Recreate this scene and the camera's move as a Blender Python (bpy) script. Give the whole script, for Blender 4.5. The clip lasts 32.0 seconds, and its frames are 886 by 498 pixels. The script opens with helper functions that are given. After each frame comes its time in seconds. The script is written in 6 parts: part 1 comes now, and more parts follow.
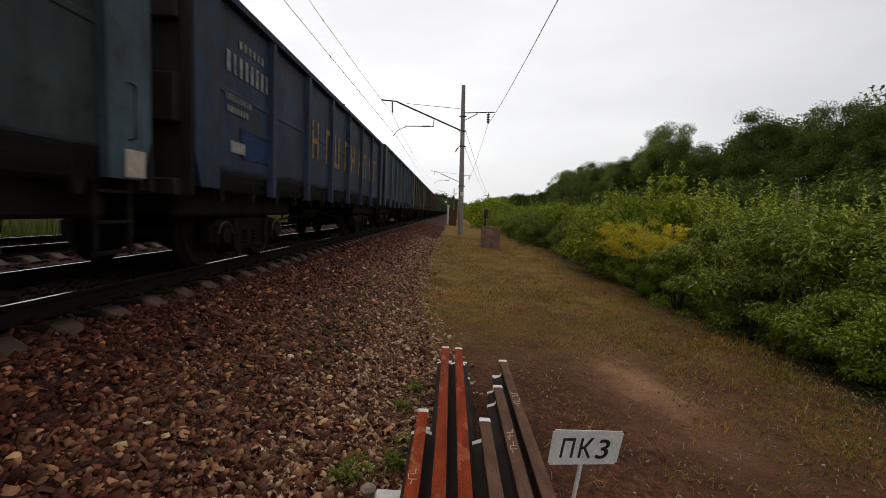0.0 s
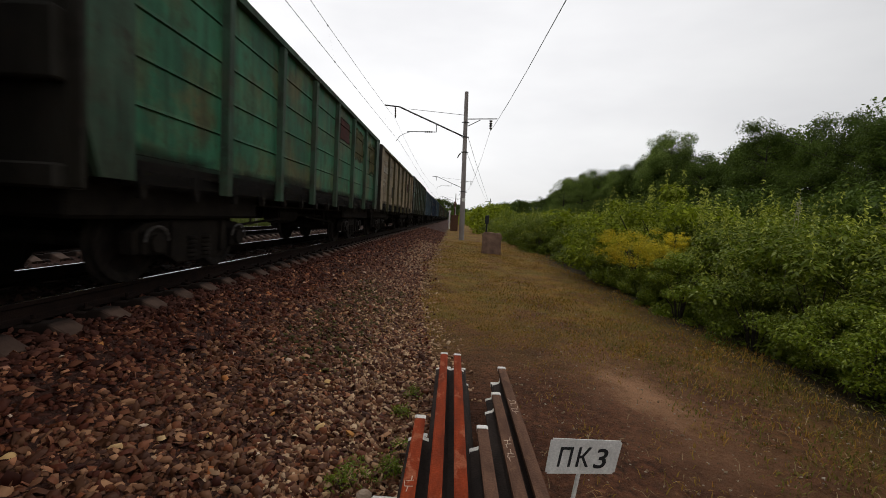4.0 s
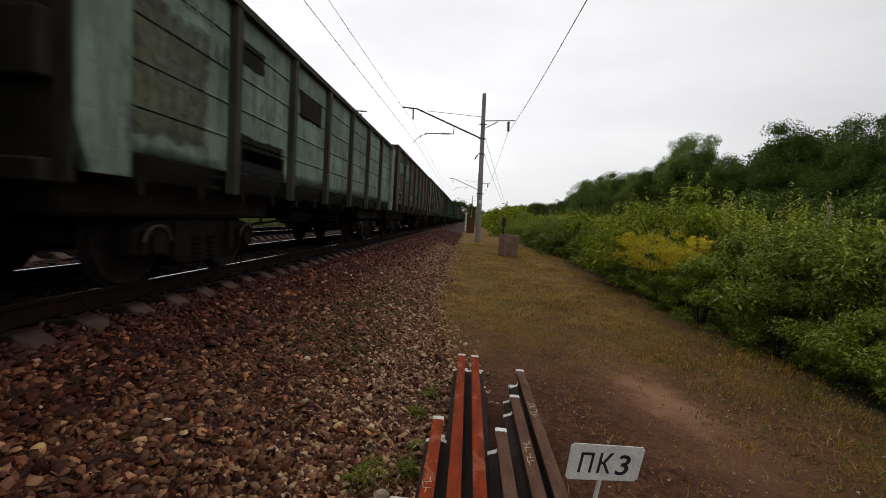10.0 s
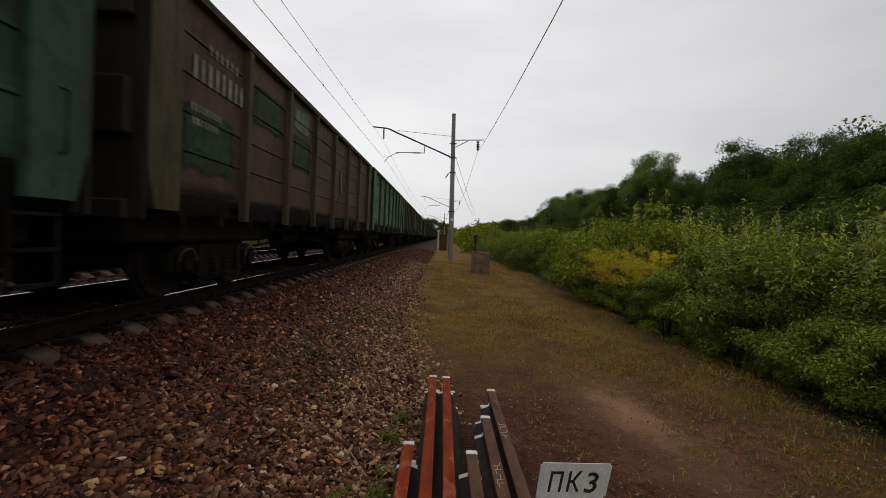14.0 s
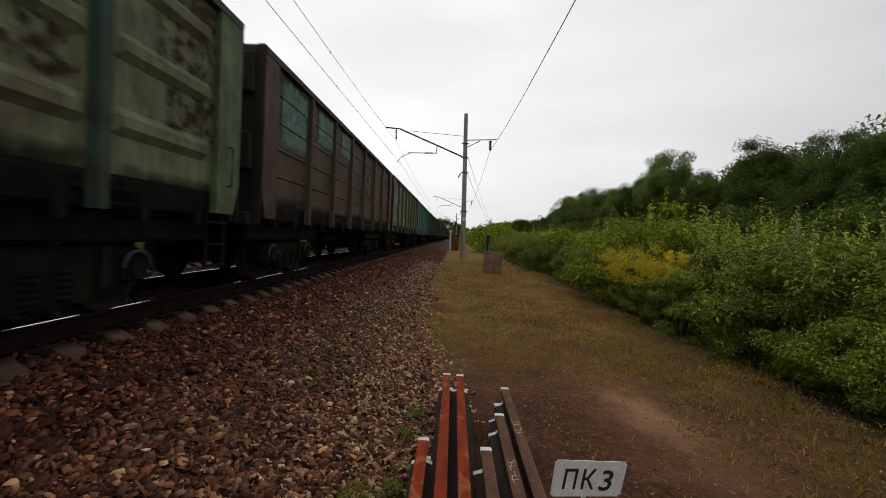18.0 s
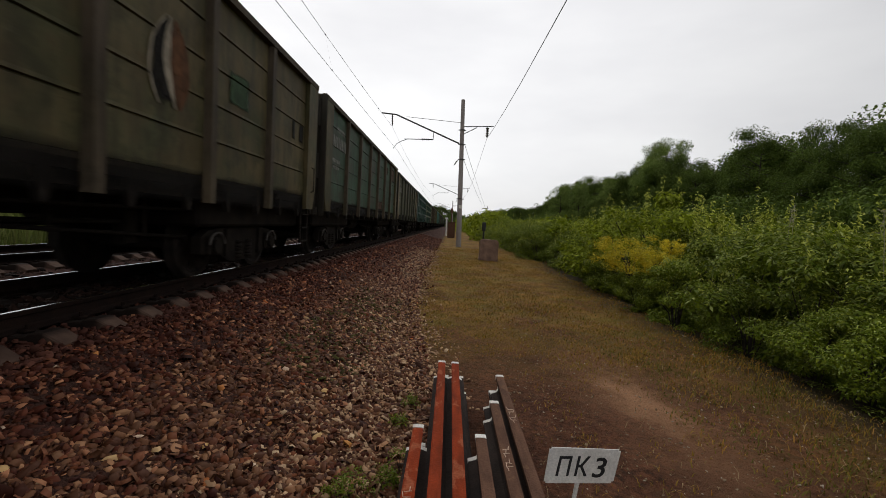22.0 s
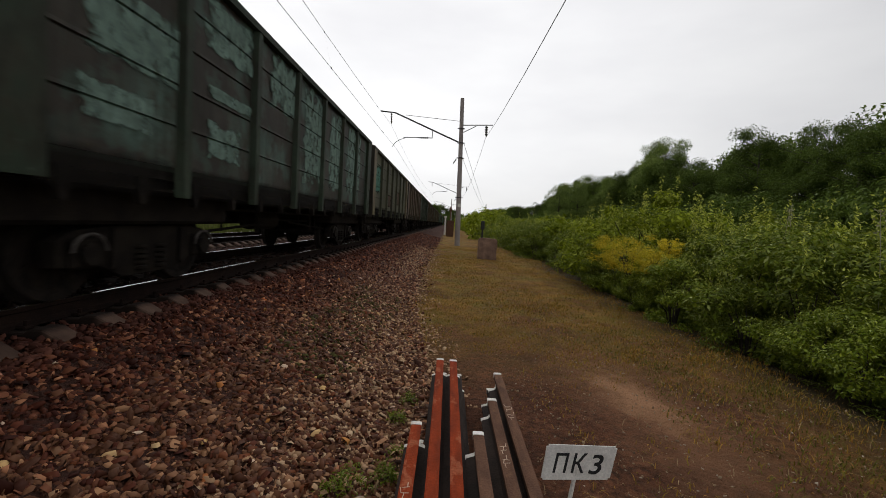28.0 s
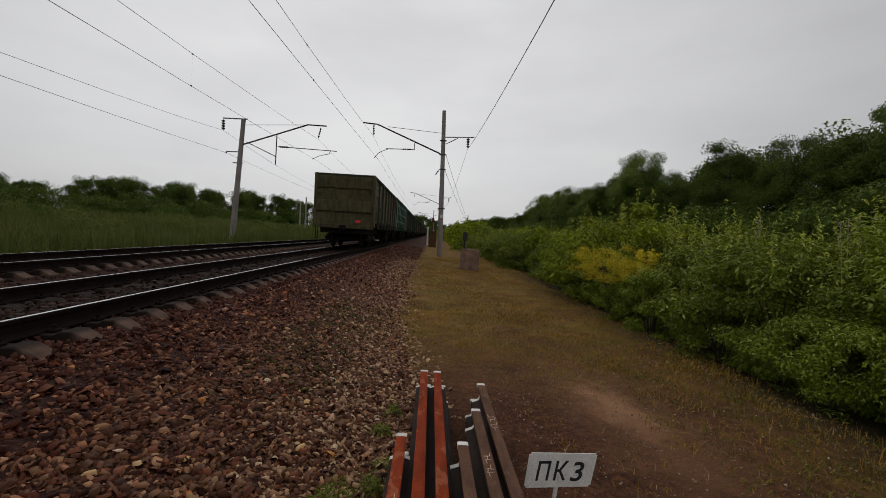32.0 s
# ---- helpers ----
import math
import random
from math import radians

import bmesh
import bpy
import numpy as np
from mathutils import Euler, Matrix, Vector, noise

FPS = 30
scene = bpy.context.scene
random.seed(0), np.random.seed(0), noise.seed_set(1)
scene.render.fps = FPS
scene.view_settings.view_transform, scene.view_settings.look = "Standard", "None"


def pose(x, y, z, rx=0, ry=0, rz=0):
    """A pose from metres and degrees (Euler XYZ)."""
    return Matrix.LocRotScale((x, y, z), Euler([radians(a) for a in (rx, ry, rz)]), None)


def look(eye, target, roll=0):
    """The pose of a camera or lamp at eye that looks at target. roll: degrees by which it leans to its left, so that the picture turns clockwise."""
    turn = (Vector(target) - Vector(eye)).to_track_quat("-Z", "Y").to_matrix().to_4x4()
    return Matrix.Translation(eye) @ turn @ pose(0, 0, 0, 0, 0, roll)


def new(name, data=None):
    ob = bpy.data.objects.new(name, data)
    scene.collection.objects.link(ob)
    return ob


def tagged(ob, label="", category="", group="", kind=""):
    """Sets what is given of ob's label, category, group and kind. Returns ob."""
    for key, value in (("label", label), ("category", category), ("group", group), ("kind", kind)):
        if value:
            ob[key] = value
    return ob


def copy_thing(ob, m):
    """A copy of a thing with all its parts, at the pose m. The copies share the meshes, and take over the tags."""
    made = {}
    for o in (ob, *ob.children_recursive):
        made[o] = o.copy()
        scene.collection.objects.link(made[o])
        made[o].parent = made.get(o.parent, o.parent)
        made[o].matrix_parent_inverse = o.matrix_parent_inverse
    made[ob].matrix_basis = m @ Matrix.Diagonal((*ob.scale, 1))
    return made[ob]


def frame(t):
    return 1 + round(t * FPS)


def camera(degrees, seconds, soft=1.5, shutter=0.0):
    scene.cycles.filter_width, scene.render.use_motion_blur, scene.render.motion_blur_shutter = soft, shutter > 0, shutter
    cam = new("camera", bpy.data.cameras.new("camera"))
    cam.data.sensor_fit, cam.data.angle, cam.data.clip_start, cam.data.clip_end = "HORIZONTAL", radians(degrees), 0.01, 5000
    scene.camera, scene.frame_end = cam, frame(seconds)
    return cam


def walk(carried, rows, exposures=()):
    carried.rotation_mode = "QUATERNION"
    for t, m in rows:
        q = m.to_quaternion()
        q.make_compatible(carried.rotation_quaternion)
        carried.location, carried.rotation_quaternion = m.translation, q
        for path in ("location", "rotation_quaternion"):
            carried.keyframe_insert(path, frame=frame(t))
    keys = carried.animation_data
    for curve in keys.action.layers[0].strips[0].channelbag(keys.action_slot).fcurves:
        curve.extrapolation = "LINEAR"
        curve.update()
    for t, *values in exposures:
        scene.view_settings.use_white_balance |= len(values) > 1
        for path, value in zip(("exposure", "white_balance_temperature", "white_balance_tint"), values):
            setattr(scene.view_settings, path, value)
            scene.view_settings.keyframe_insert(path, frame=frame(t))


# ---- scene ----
EYE = 1.85
RAIL_TOP = 0.855          # running surface of the tracks over the path's ground
TRACK_NEAR, TRACK_FAR = -4.57, -8.77
cam = camera(92.7, 32.0, soft=0.9, shutter=0.15)
# seconds; place of the eye round its stand; turn to the left, look up, lean to the right
PATH = [
    (0.0, 0.011, 0.090, -0.036, 1.00, -5.00, -2.45),
    (0.5, 0.010, 0.093, -0.035, 0.86, -4.93, -2.45),
    (1.0, 0.011, 0.085, -0.030, 1.35, -3.89, -1.95),
    (1.5, 0.022, 0.072, -0.022, 0.07, -2.64, -1.42),
    (2.0, 0.021, 0.067, -0.023, 0.33, -1.89, -2.03),
    (2.5, 0.028, 0.091, -0.029, -0.00, -3.03, -1.71),
    (3.0, 0.015, 0.101, -0.029, 0.54, -4.25, -3.25),
    (3.5, 0.019, 0.097, -0.030, 1.02, -4.28, -3.36),
    (5.5, 0.004, 0.083, -0.042, 1.75, -4.32, -3.46),
    (6.0, -0.006, 0.088, -0.042, 2.31, -4.19, -3.39),
    (6.5, -0.004, 0.097, -0.047, 2.30, -4.51, -3.67),
    (7.0, -0.009, 0.093, -0.044, 2.35, -4.66, -3.98),
    (7.5, -0.007, 0.094, -0.054, 3.65, -4.35, -3.56),
    (8.0, -0.002, 0.096, -0.045, 2.70, -4.52, -3.56),
    (8.5, -0.016, 0.094, -0.053, 3.47, -4.26, -4.02),
    (9.0, -0.021, 0.097, -0.050, 4.02, -4.59, -4.17),
    (9.5, -0.019, 0.101, -0.055, 4.25, -4.37, -4.03),
    (10.0, -0.007, 0.107, -0.049, 3.34, -4.15, -3.64),
    (10.5, -0.012, 0.117, -0.054, 3.29, -4.39, -4.32),
    (11.0, -0.014, 0.120, -0.053, 2.90, -4.73, -4.33),
    (11.5, -0.007, 0.122, -0.053, 2.55, -4.95, -4.29),
    (12.0, -0.012, 0.130, -0.056, 2.56, -4.98, -4.57),
    (12.5, -0.003, 0.124, -0.039, 1.86, -4.16, -4.27),
    (13.0, 0.020, 0.091, -0.009, -0.55, -3.42, -3.57),
    (13.5, 0.028, 0.073, -0.001, -0.59, -1.99, -3.48),
    (14.0, 0.033, 0.081, -0.007, -0.15, -1.60, -2.75),
    (14.5, 0.041, 0.081, -0.003, -0.16, -1.48, -1.80),
    (16.5, 0.017, 0.055, -0.012, 0.61, -1.92, -3.36),
    (17.0, 0.007, 0.048, -0.009, 0.41, -1.75, -3.08),
    (17.5, 0.015, 0.047, -0.013, 1.02, -1.64, -2.80),
    (18.0, 0.016, 0.051, -0.020, 1.47, -1.66, -2.70),
    (18.5, 0.013, 0.061, -0.017, 1.39, -1.97, -3.36),
    (19.0, 0.017, 0.078, -0.022, 1.08, -2.50, -2.97),
    (19.5, 0.019, 0.073, -0.013, 0.58, -2.32, -2.72),
    (20.0, 0.024, 0.075, -0.018, 0.99, -2.22, -2.84),
    (20.5, 0.014, 0.077, -0.019, 1.23, -2.43, -3.00),
    (21.0, 0.010, 0.087, -0.028, 1.59, -2.47, -3.28),
    (21.5, 0.010, 0.085, -0.022, 1.23, -2.80, -3.26),
    (22.0, 0.014, 0.087, -0.022, 0.82, -3.34, -3.14),
    (22.5, 0.011, 0.092, -0.024, 1.15, -3.05, -3.12),
    (23.0, 0.017, 0.092, -0.024, 1.28, -2.97, -2.71),
    (23.5, 0.015, 0.092, -0.021, 1.17, -3.01, -2.62),
    (24.0, 0.017, 0.088, -0.023, 1.01, -3.14, -3.02),
    (24.5, 0.026, 0.087, -0.024, 0.92, -3.40, -2.13),
    (25.0, 0.030, 0.077, -0.023, 0.95, -2.90, -2.03),
    (25.5, 0.019, 0.072, -0.023, 1.08, -2.80, -2.45),
    (27.5, 0.018, 0.074, -0.019, 0.36, -3.57, -2.88),
    (28.0, 0.015, 0.074, -0.025, 0.63, -3.52, -3.36),
    (28.5, 0.013, 0.070, -0.025, 0.57, -3.65, -2.50),
    (29.0, 0.015, 0.054, -0.008, -0.88, -4.06, -2.83),
    (29.5, 0.007, 0.018, 0.006, -1.73, -2.79, -3.34),
    (30.0, -0.005, -0.005, 0.012, -2.08, -2.04, -3.61),
    (30.5, -0.007, 0.006, 0.008, -1.60, -2.29, -2.78),
    (31.0, -0.001, 0.008, 0.004, -1.46, -2.33, -2.89),
    (31.5, -0.001, -0.007, 0.012, -1.65, -2.06, -3.06),
    (32.0, -0.000, -0.000, 0.000, -1.68, -1.96, -3.25),
]
walk(cam, [(t, pose(x, y, EYE + z, 0, 0, yaw) @ pose(0, 0, 0, 90 + pitch, 0, 0) @ pose(0, 0, 0, 0, 0, -roll))
           for t, x, y, z, yaw, pitch, roll in PATH],
     exposures=[(0.0, 0.0), (1.0, 0.0), (2.0, -0.18), (3.0, 0.0), (3.5, 0.0), (6.0, 0.03), (11.0, 0.0), (13.0, -0.04), (14.0, -0.25), (14.5, -0.25), (16.5, -0.06), (20.0, -0.07), (22.0, -0.03), (25.0, -0.03), (28.0, 0.0), (29.0, 0.0), (30.0, -0.07), (31.0, -0.05), (32.0, -0.47)])

# ---- sky and sun ----
world = bpy.data.worlds.new("overcast_sky")
scene.world = world
world.use_nodes = True


def build_sky():
    nt = world.node_tree
    nt.nodes.clear()
    n = nt.nodes.new
    out, back = n("ShaderNodeOutputWorld"), n("ShaderNodeBackground")
    sky = n("ShaderNodeTexSky")
    sky.sky_type, sky.sun_disc = "NISHITA", False
    sky.sun_elevation, sky.sun_rotation = radians(52), radians(-20)
    thin = n("ShaderNodeVectorMath")
    thin.operation = "SCALE"
    thin.inputs["Scale"].default_value = 0.09
    nt.links.new(sky.outputs[0], thin.inputs[0])
    co, mp = n("ShaderNodeTexCoord"), n("ShaderNodeMapping")
    mp.inputs["Scale"].default_value = (1.0, 1.0, 3.2)
    nt.links.new(co.outputs["Generated"], mp.inputs[0])
    no = n("ShaderNodeTexNoise")
    no.inputs["Scale"].default_value, no.inputs["Detail"].default_value, no.inputs["Roughness"].default_value = 1.7, 5, 0.5
    nt.links.new(mp.outputs[0], no.inputs["Vector"])
    ramp = n("ShaderNodeValToRGB")
    ramp.color_ramp.elements[0].position, ramp.color_ramp.elements[0].color = 0.28, (0.76, 0.755, 0.775, 1)
    ramp.color_ramp.elements[1].position, ramp.color_ramp.elements[1].color = 0.70, (0.97, 0.965, 0.965, 1)
    nt.links.new(no.outputs[0], ramp.inputs[0])
    # the cloud is thinner, so brighter, round the hidden sun
    dot = n("ShaderNodeVectorMath")
    dot.operation = "DOT_PRODUCT"
    dot.inputs[1].default_value = Vector((-0.17, 0.80, 0.60)).normalized()
    nt.links.new(co.outputs["Generated"], dot.inputs[0])
    glow = n("ShaderNodeMapRange")
    glow.inputs["From Min"].default_value, glow.inputs["From Max"].default_value = 0.55, 0.98
    glow.inputs["To Min"].default_value, glow.inputs["To Max"].default_value = 0.78, 1.14
    glow.interpolation_type = "SMOOTHSTEP"
    nt.links.new(dot.outputs["Value"], glow.inputs[0])
    cloud = n("ShaderNodeVectorMath")
    cloud.operation = "SCALE"
    nt.links.new(ramp.outputs[0], cloud.inputs[0])
    nt.links.new(glow.outputs[0], cloud.inputs["Scale"])
    mix = n("ShaderNodeMix")
    mix.data_type = "RGBA"
    mix.inputs[0].default_value = 0.94
    nt.links.new(thin.outputs[0], mix.inputs[6])
    nt.links.new(cloud.outputs[0], mix.inputs[7])
    nt.links.new(mix.outputs[2], back.inputs[0])
    back.inputs[1].default_value = SKY
    nt.links.new(back.outputs[0], out.inputs[0])


SKY = 1.0
build_sky()
sun = new("sun", bpy.data.lights.new("sun", "SUN"))
sun.data.energy, sun.data.angle, sun.data.color = 0.55, radians(30), (1.0, 0.96, 0.9)
sun.matrix_world = look((0, 0, 60), (12, -48, 0))

# ---- mesh helpers ----
def part(name, bm, material, parent=None, label=""):
    me = bpy.data.meshes.new(name)
    bm.to_mesh(me)
    bm.free()
    me.materials.append(material)
    ob = new(name, me)
    if parent:
        ob.parent = parent
    if label:
        ob["label"] = label
    return ob


def share(name, mesh, parent, m=None):
    ob = new(name, mesh)
    ob.parent = parent
    if m is not None:
        ob.matrix_basis = m
    return ob


def thing(name, label, category, m=None, group="", kind=""):
    ob = new(name)
    ob.empty_display_size = 0.2
    if m is not None:
        ob.matrix_basis = m
    return tagged(ob, label, category, group, kind)


def box(bm, x0, x1, y0, y1, z0, z1, bevel=0.0):
    r = bmesh.ops.create_cube(bm, size=1, matrix=Matrix.LocRotScale(((x0 + x1) / 2, (y0 + y1) / 2, (z0 + z1) / 2), None, (x1 - x0, y1 - y0, z1 - z0)))
    if bevel:
        bmesh.ops.bevel(bm, geom=list({e for v in r["verts"] for e in v.link_edges}), offset=bevel, segments=1, affect="EDGES")


def boxed(x0, x1, y0, y1, z0, z1, bevel=0.0):
    bm = bmesh.new()
    box(bm, x0, x1, y0, y1, z0, z1, bevel)
    return bm


def rod(bm, a, b, r0, r1=None, n=8):
    a, b = Vector(a), Vector(b)
    d = b - a
    m = Matrix.Translation((a + b) / 2) @ d.to_track_quat("Z", "Y").to_matrix().to_4x4()
    bmesh.ops.create_cone(bm, cap_ends=True, segments=n, radius1=r0, radius2=r0 if r1 is None else r1, depth=d.length, matrix=m)


def bent(bm, pts, r, n=6):
    """One unbroken round bar along a bent line."""
    pts = [Vector(p) for p in pts]
    rings = []
    for i, p in enumerate(pts):
        d = pts[min(i + 1, len(pts) - 1)] - pts[max(i - 1, 0)]
        q = d.to_track_quat("Z", "Y")
        rings.append([bm.verts.new(p + q @ Vector((r * math.cos(2 * math.pi * k / n), r * math.sin(2 * math.pi * k / n), 0))) for k in range(n)])
    for a, b in zip(rings, rings[1:]):
        for k in range(n):
            bm.faces.new((a[k], a[(k + 1) % n], b[(k + 1) % n], b[k]))
    bm.faces.new(rings[0][::-1])
    bm.faces.new(rings[-1])


def tube(bm, pts, r, n=6):
    for a, b in zip(pts, pts[1:]):
        rod(bm, a, b, r, n=n)


def prism(bm, profile, y0, y1):
    """A closed (x, z) outline drawn out along y."""
    a = [bm.verts.new((x, y0, z)) for x, z in profile]
    b = [bm.verts.new((x, y1, z)) for x, z in profile]
    bm.faces.new(a)
    bm.faces.new(b[::-1])
    for i in range(len(a)):
        j = (i + 1) % len(a)
        bm.faces.new((a[j], a[i], b[i], b[j]))
    bmesh.ops.recalc_face_normals(bm, faces=bm.faces)


def lathe(bm, outline, axis="Z", n=14, at=(0, 0, 0)):
    """Turn (radius, height) pairs round an axis."""
    rings = []
    for r, h in outline:
        ring = []
        for i in range(n):
            c, s = r * math.cos(2 * math.pi * i / n), r * math.sin(2 * math.pi * i / n)
            p = (c, s, h) if axis == "Z" else ((h, c, s) if axis == "X" else (c, h, s))
            ring.append(bm.verts.new(Vector(p) + Vector(at)))
        rings.append(ring)
    for a, b in zip(rings, rings[1:]):
        for i in range(n):
            bm.faces.new((a[i], a[(i + 1) % n], b[(i + 1) % n], b[i]))
    bm.faces.new(rings[0])
    bm.faces.new(rings[-1])
    bmesh.ops.recalc_face_normals(bm, faces=bm.faces)


def raw_mesh(name, verts, faces, material, smooth=False):
    """A mesh from an array of points and one of equal-sided faces."""
    verts, faces = np.asarray(verts, "f4"), np.asarray(faces, "i4")
    me = bpy.data.meshes.new(name)
    k = faces.shape[1]
    me.vertices.add(len(verts))
    me.vertices.foreach_set("co", verts.ravel())
    me.loops.add(faces.size)
    me.loops.foreach_set("vertex_index", faces.ravel())
    me.polygons.add(len(faces))
    me.polygons.foreach_set("loop_start", np.arange(0, faces.size, k, dtype="i4"))
    me.update(calc_edges=True)
    if smooth:
        me.polygons.foreach_set("use_smooth", np.ones(len(faces), bool))
    me.materials.append(material)
    return me


# ---- materials ----
def nodes(name, rough=0.7, metal=0.0, spec=0.3):
    m = bpy.data.materials.new(name)
    m.use_nodes = True
    nt = m.node_tree
    b = nt.nodes["Principled BSDF"]
    b.inputs["Roughness"].default_value, b.inputs["Metallic"].default_value = rough, metal
    b.inputs["Specular IOR Level"].default_value = spec
    return m, nt, b


def coords(nt, scale=(1, 1, 1), random=True):
    """Object space, shifted from thing to thing."""
    co, mp = nt.nodes.new("ShaderNodeTexCoord"), nt.nodes.new("ShaderNodeMapping")
    mp.inputs["Scale"].default_value = scale
    nt.links.new(co.outputs["Object"], mp.inputs[0])
    if random:
        info, mul = nt.nodes.new("ShaderNodeObjectInfo"), nt.nodes.new("ShaderNodeMath")
        mul.operation, mul.inputs[1].default_value = "MULTIPLY", 37.0
        nt.links.new(info.outputs["Random"], mul.inputs[0])
        nt.links.new(mul.outputs[0], mp.inputs["Location"])
    return mp.outputs[0]


def noise_of(nt, vec, scale, detail=4, rough=0.55, lo=0.35, hi=0.65):
    no, mr = nt.nodes.new("ShaderNodeTexNoise"), nt.nodes.new("ShaderNodeMapRange")
    no.inputs["Scale"].default_value, no.inputs["Detail"].default_value, no.inputs["Roughness"].default_value = scale, detail, rough
    nt.links.new(vec, no.inputs["Vector"])
    mr.inputs[1].default_value, mr.inputs[2].default_value = lo, hi
    nt.links.new(no.outputs[0], mr.inputs[0])
    return mr.outputs[0]


def blend(nt, fac, a, b, mode="MIX"):
    mx = nt.nodes.new("ShaderNodeMix")
    mx.data_type, mx.blend_type = "RGBA", mode
    for i, v in ((0, fac), (6, a), (7, b)):
        if isinstance(v, (int, float)):
            mx.inputs[i].default_value = v
        elif isinstance(v, tuple):
            mx.inputs[i].default_value = (*v, 1)[:4]
        else:
            nt.links.new(v, mx.inputs[i])
    return mx.outputs[2]


def math_of(nt, op, a, b):
    m = nt.nodes.new("ShaderNodeMath")
    m.operation = op
    for i, v in ((0, a), (1, b)):
        if isinstance(v, (int, float)):
            m.inputs[i].default_value = v
        else:
            nt.links.new(v, m.inputs[i])
    return m.outputs[0]


def bump(nt, b, height, strength, distance):
    bp = nt.nodes.new("ShaderNodeBump")
    bp.inputs["Strength"].default_value, bp.inputs["Distance"].default_value = strength, distance
    nt.links.new(height, bp.inputs["Height"])
    nt.links.new(bp.outputs[0], b.inputs["Normal"])


def worn(name, base, dark, scale=3.0, fine=40.0, rough=0.75, metal=0.0, relief=0.4, depth=0.004, stretch=(1, 1, 1), spec=0.3):
    m, nt, b = nodes(name, rough, metal, spec)
    v = coords(nt, stretch)
    big, small = noise_of(nt, v, scale), noise_of(nt, v, fine, 3)
    c = blend(nt, big, base, dark)
    c = blend(nt, math_of(nt, "MULTIPLY", small, 0.35), c, tuple(x * 0.45 for x in base))
    nt.links.new(c, b.inputs["Base Color"])
    bump(nt, b, small, relief, depth)
    return m


def islands(name, colours, rough=0.85, sheen=0.0, through_light=0.0):
    """Each loose piece of a joined mesh takes its own colour out of a row of colours."""
    m, nt, b = nodes(name, rough, 0, sheen or 0.12)
    g, ramp = nt.nodes.new("ShaderNodeNewGeometry"), nt.nodes.new("ShaderNodeValToRGB")
    els = ramp.color_ramp.elements
    while len(els) < len(colours):
        els.new(0.5)
    for i, c in enumerate(colours):
        els[i].position, els[i].color = i / (len(colours) - 1), (*c, 1)
    nt.links.new(g.outputs["Random Per Island"], ramp.inputs[0])
    info = nt.nodes.new("ShaderNodeObjectInfo")
    hsv = nt.nodes.new("ShaderNodeHueSaturation")
    mr = nt.nodes.new("ShaderNodeMapRange")
    mr.inputs[3].default_value, mr.inputs[4].default_value = 0.75, 1.2
    nt.links.new(info.outputs["Random"], mr.inputs[0])
    nt.links.new(mr.outputs[0], hsv.inputs["Value"])
    nt.links.new(ramp.outputs[0], hsv.inputs["Color"])
    nt.links.new(hsv.outputs[0], b.inputs["Base Color"])
    if through_light:
        tr, mx = nt.nodes.new("ShaderNodeBsdfTranslucent"), nt.nodes.new("ShaderNodeMixShader")
        nt.links.new(hsv.outputs[0], tr.inputs[0])
        mx.inputs[0].default_value = through_light
        nt.links.new(b.outputs[0], mx.inputs[1])
        nt.links.new(tr.outputs[0], mx.inputs[2])
        nt.links.new(mx.outputs[0], nt.nodes["Material Output"].inputs[0])
    return m


def wagon_paint(name, base, patch, amount, rust=0.35):
    """Old wagon paint: other coats showing in soft blotches, rust, and coal dirt run down from above."""
    m, nt, b = nodes(name, 0.65, 0, 0.12)
    base, patch = tuple(1.16 * x for x in base), tuple(1.16 * x for x in patch)
    v = coords(nt)
    drip = coords(nt, (1, 1, 0.12))
    c = blend(nt, noise_of(nt, v, 1.3, 6, 0.68, 0.60 - 0.3 * amount, 0.78 - 0.3 * amount), base, patch)
    # brushed-on touch-ups, lighter and darker, mostly as wide as they are high
    c = blend(nt, math_of(nt, "MULTIPLY", noise_of(nt, v, 0.8, 4, 0.6, 0.44, 0.62), 0.60), c, tuple(x * 1.7 + 0.006 for x in base))
    c = blend(nt, math_of(nt, "MULTIPLY", noise_of(nt, v, 2.6, 6, 0.75, 0.50, 0.64), 0.60), c, tuple(x * 0.42 for x in base))
    c = blend(nt, math_of(nt, "MULTIPLY", noise_of(nt, v, 4.0, 7, 0.75, 0.52, 0.72), rust), c, (0.052, 0.027, 0.013))
    c = blend(nt, math_of(nt, "MULTIPLY", noise_of(nt, drip, 7.0, 5, 0.65, 0.42, 0.68), 0.50), c, (0.012, 0.011, 0.008))
    c = blend(nt, math_of(nt, "MULTIPLY", noise_of(nt, drip, 16.0, 4, 0.6, 0.56, 0.72), 0.30), c, tuple(x * 2.0 + 0.006 for x in base))
    # flaked spots down to primer, and scrapes along the planks
    c = blend(nt, math_of(nt, "MULTIPLY", noise_of(nt, v, 5.5, 8, 0.8, 0.63, 0.67), 0.50), c, tuple(x * 1.5 + 0.035 for x in base))
    c = blend(nt, math_of(nt, "MULTIPLY", noise_of(nt, coords(nt, (1, 0.25, 2.5)), 9.0, 7, 0.75, 0.64, 0.70), 0.55), c, (0.016, 0.012, 0.009))
    fine = noise_of(nt, v, 60.0, 3)
    c = blend(nt, math_of(nt, "MULTIPLY", fine, 0.18), c, (0.02, 0.02, 0.018))
    nt.links.new(c, b.inputs["Base Color"])
    bump(nt, b, noise_of(nt, v, 3.0, 3), 0.25, 0.010)
    return m


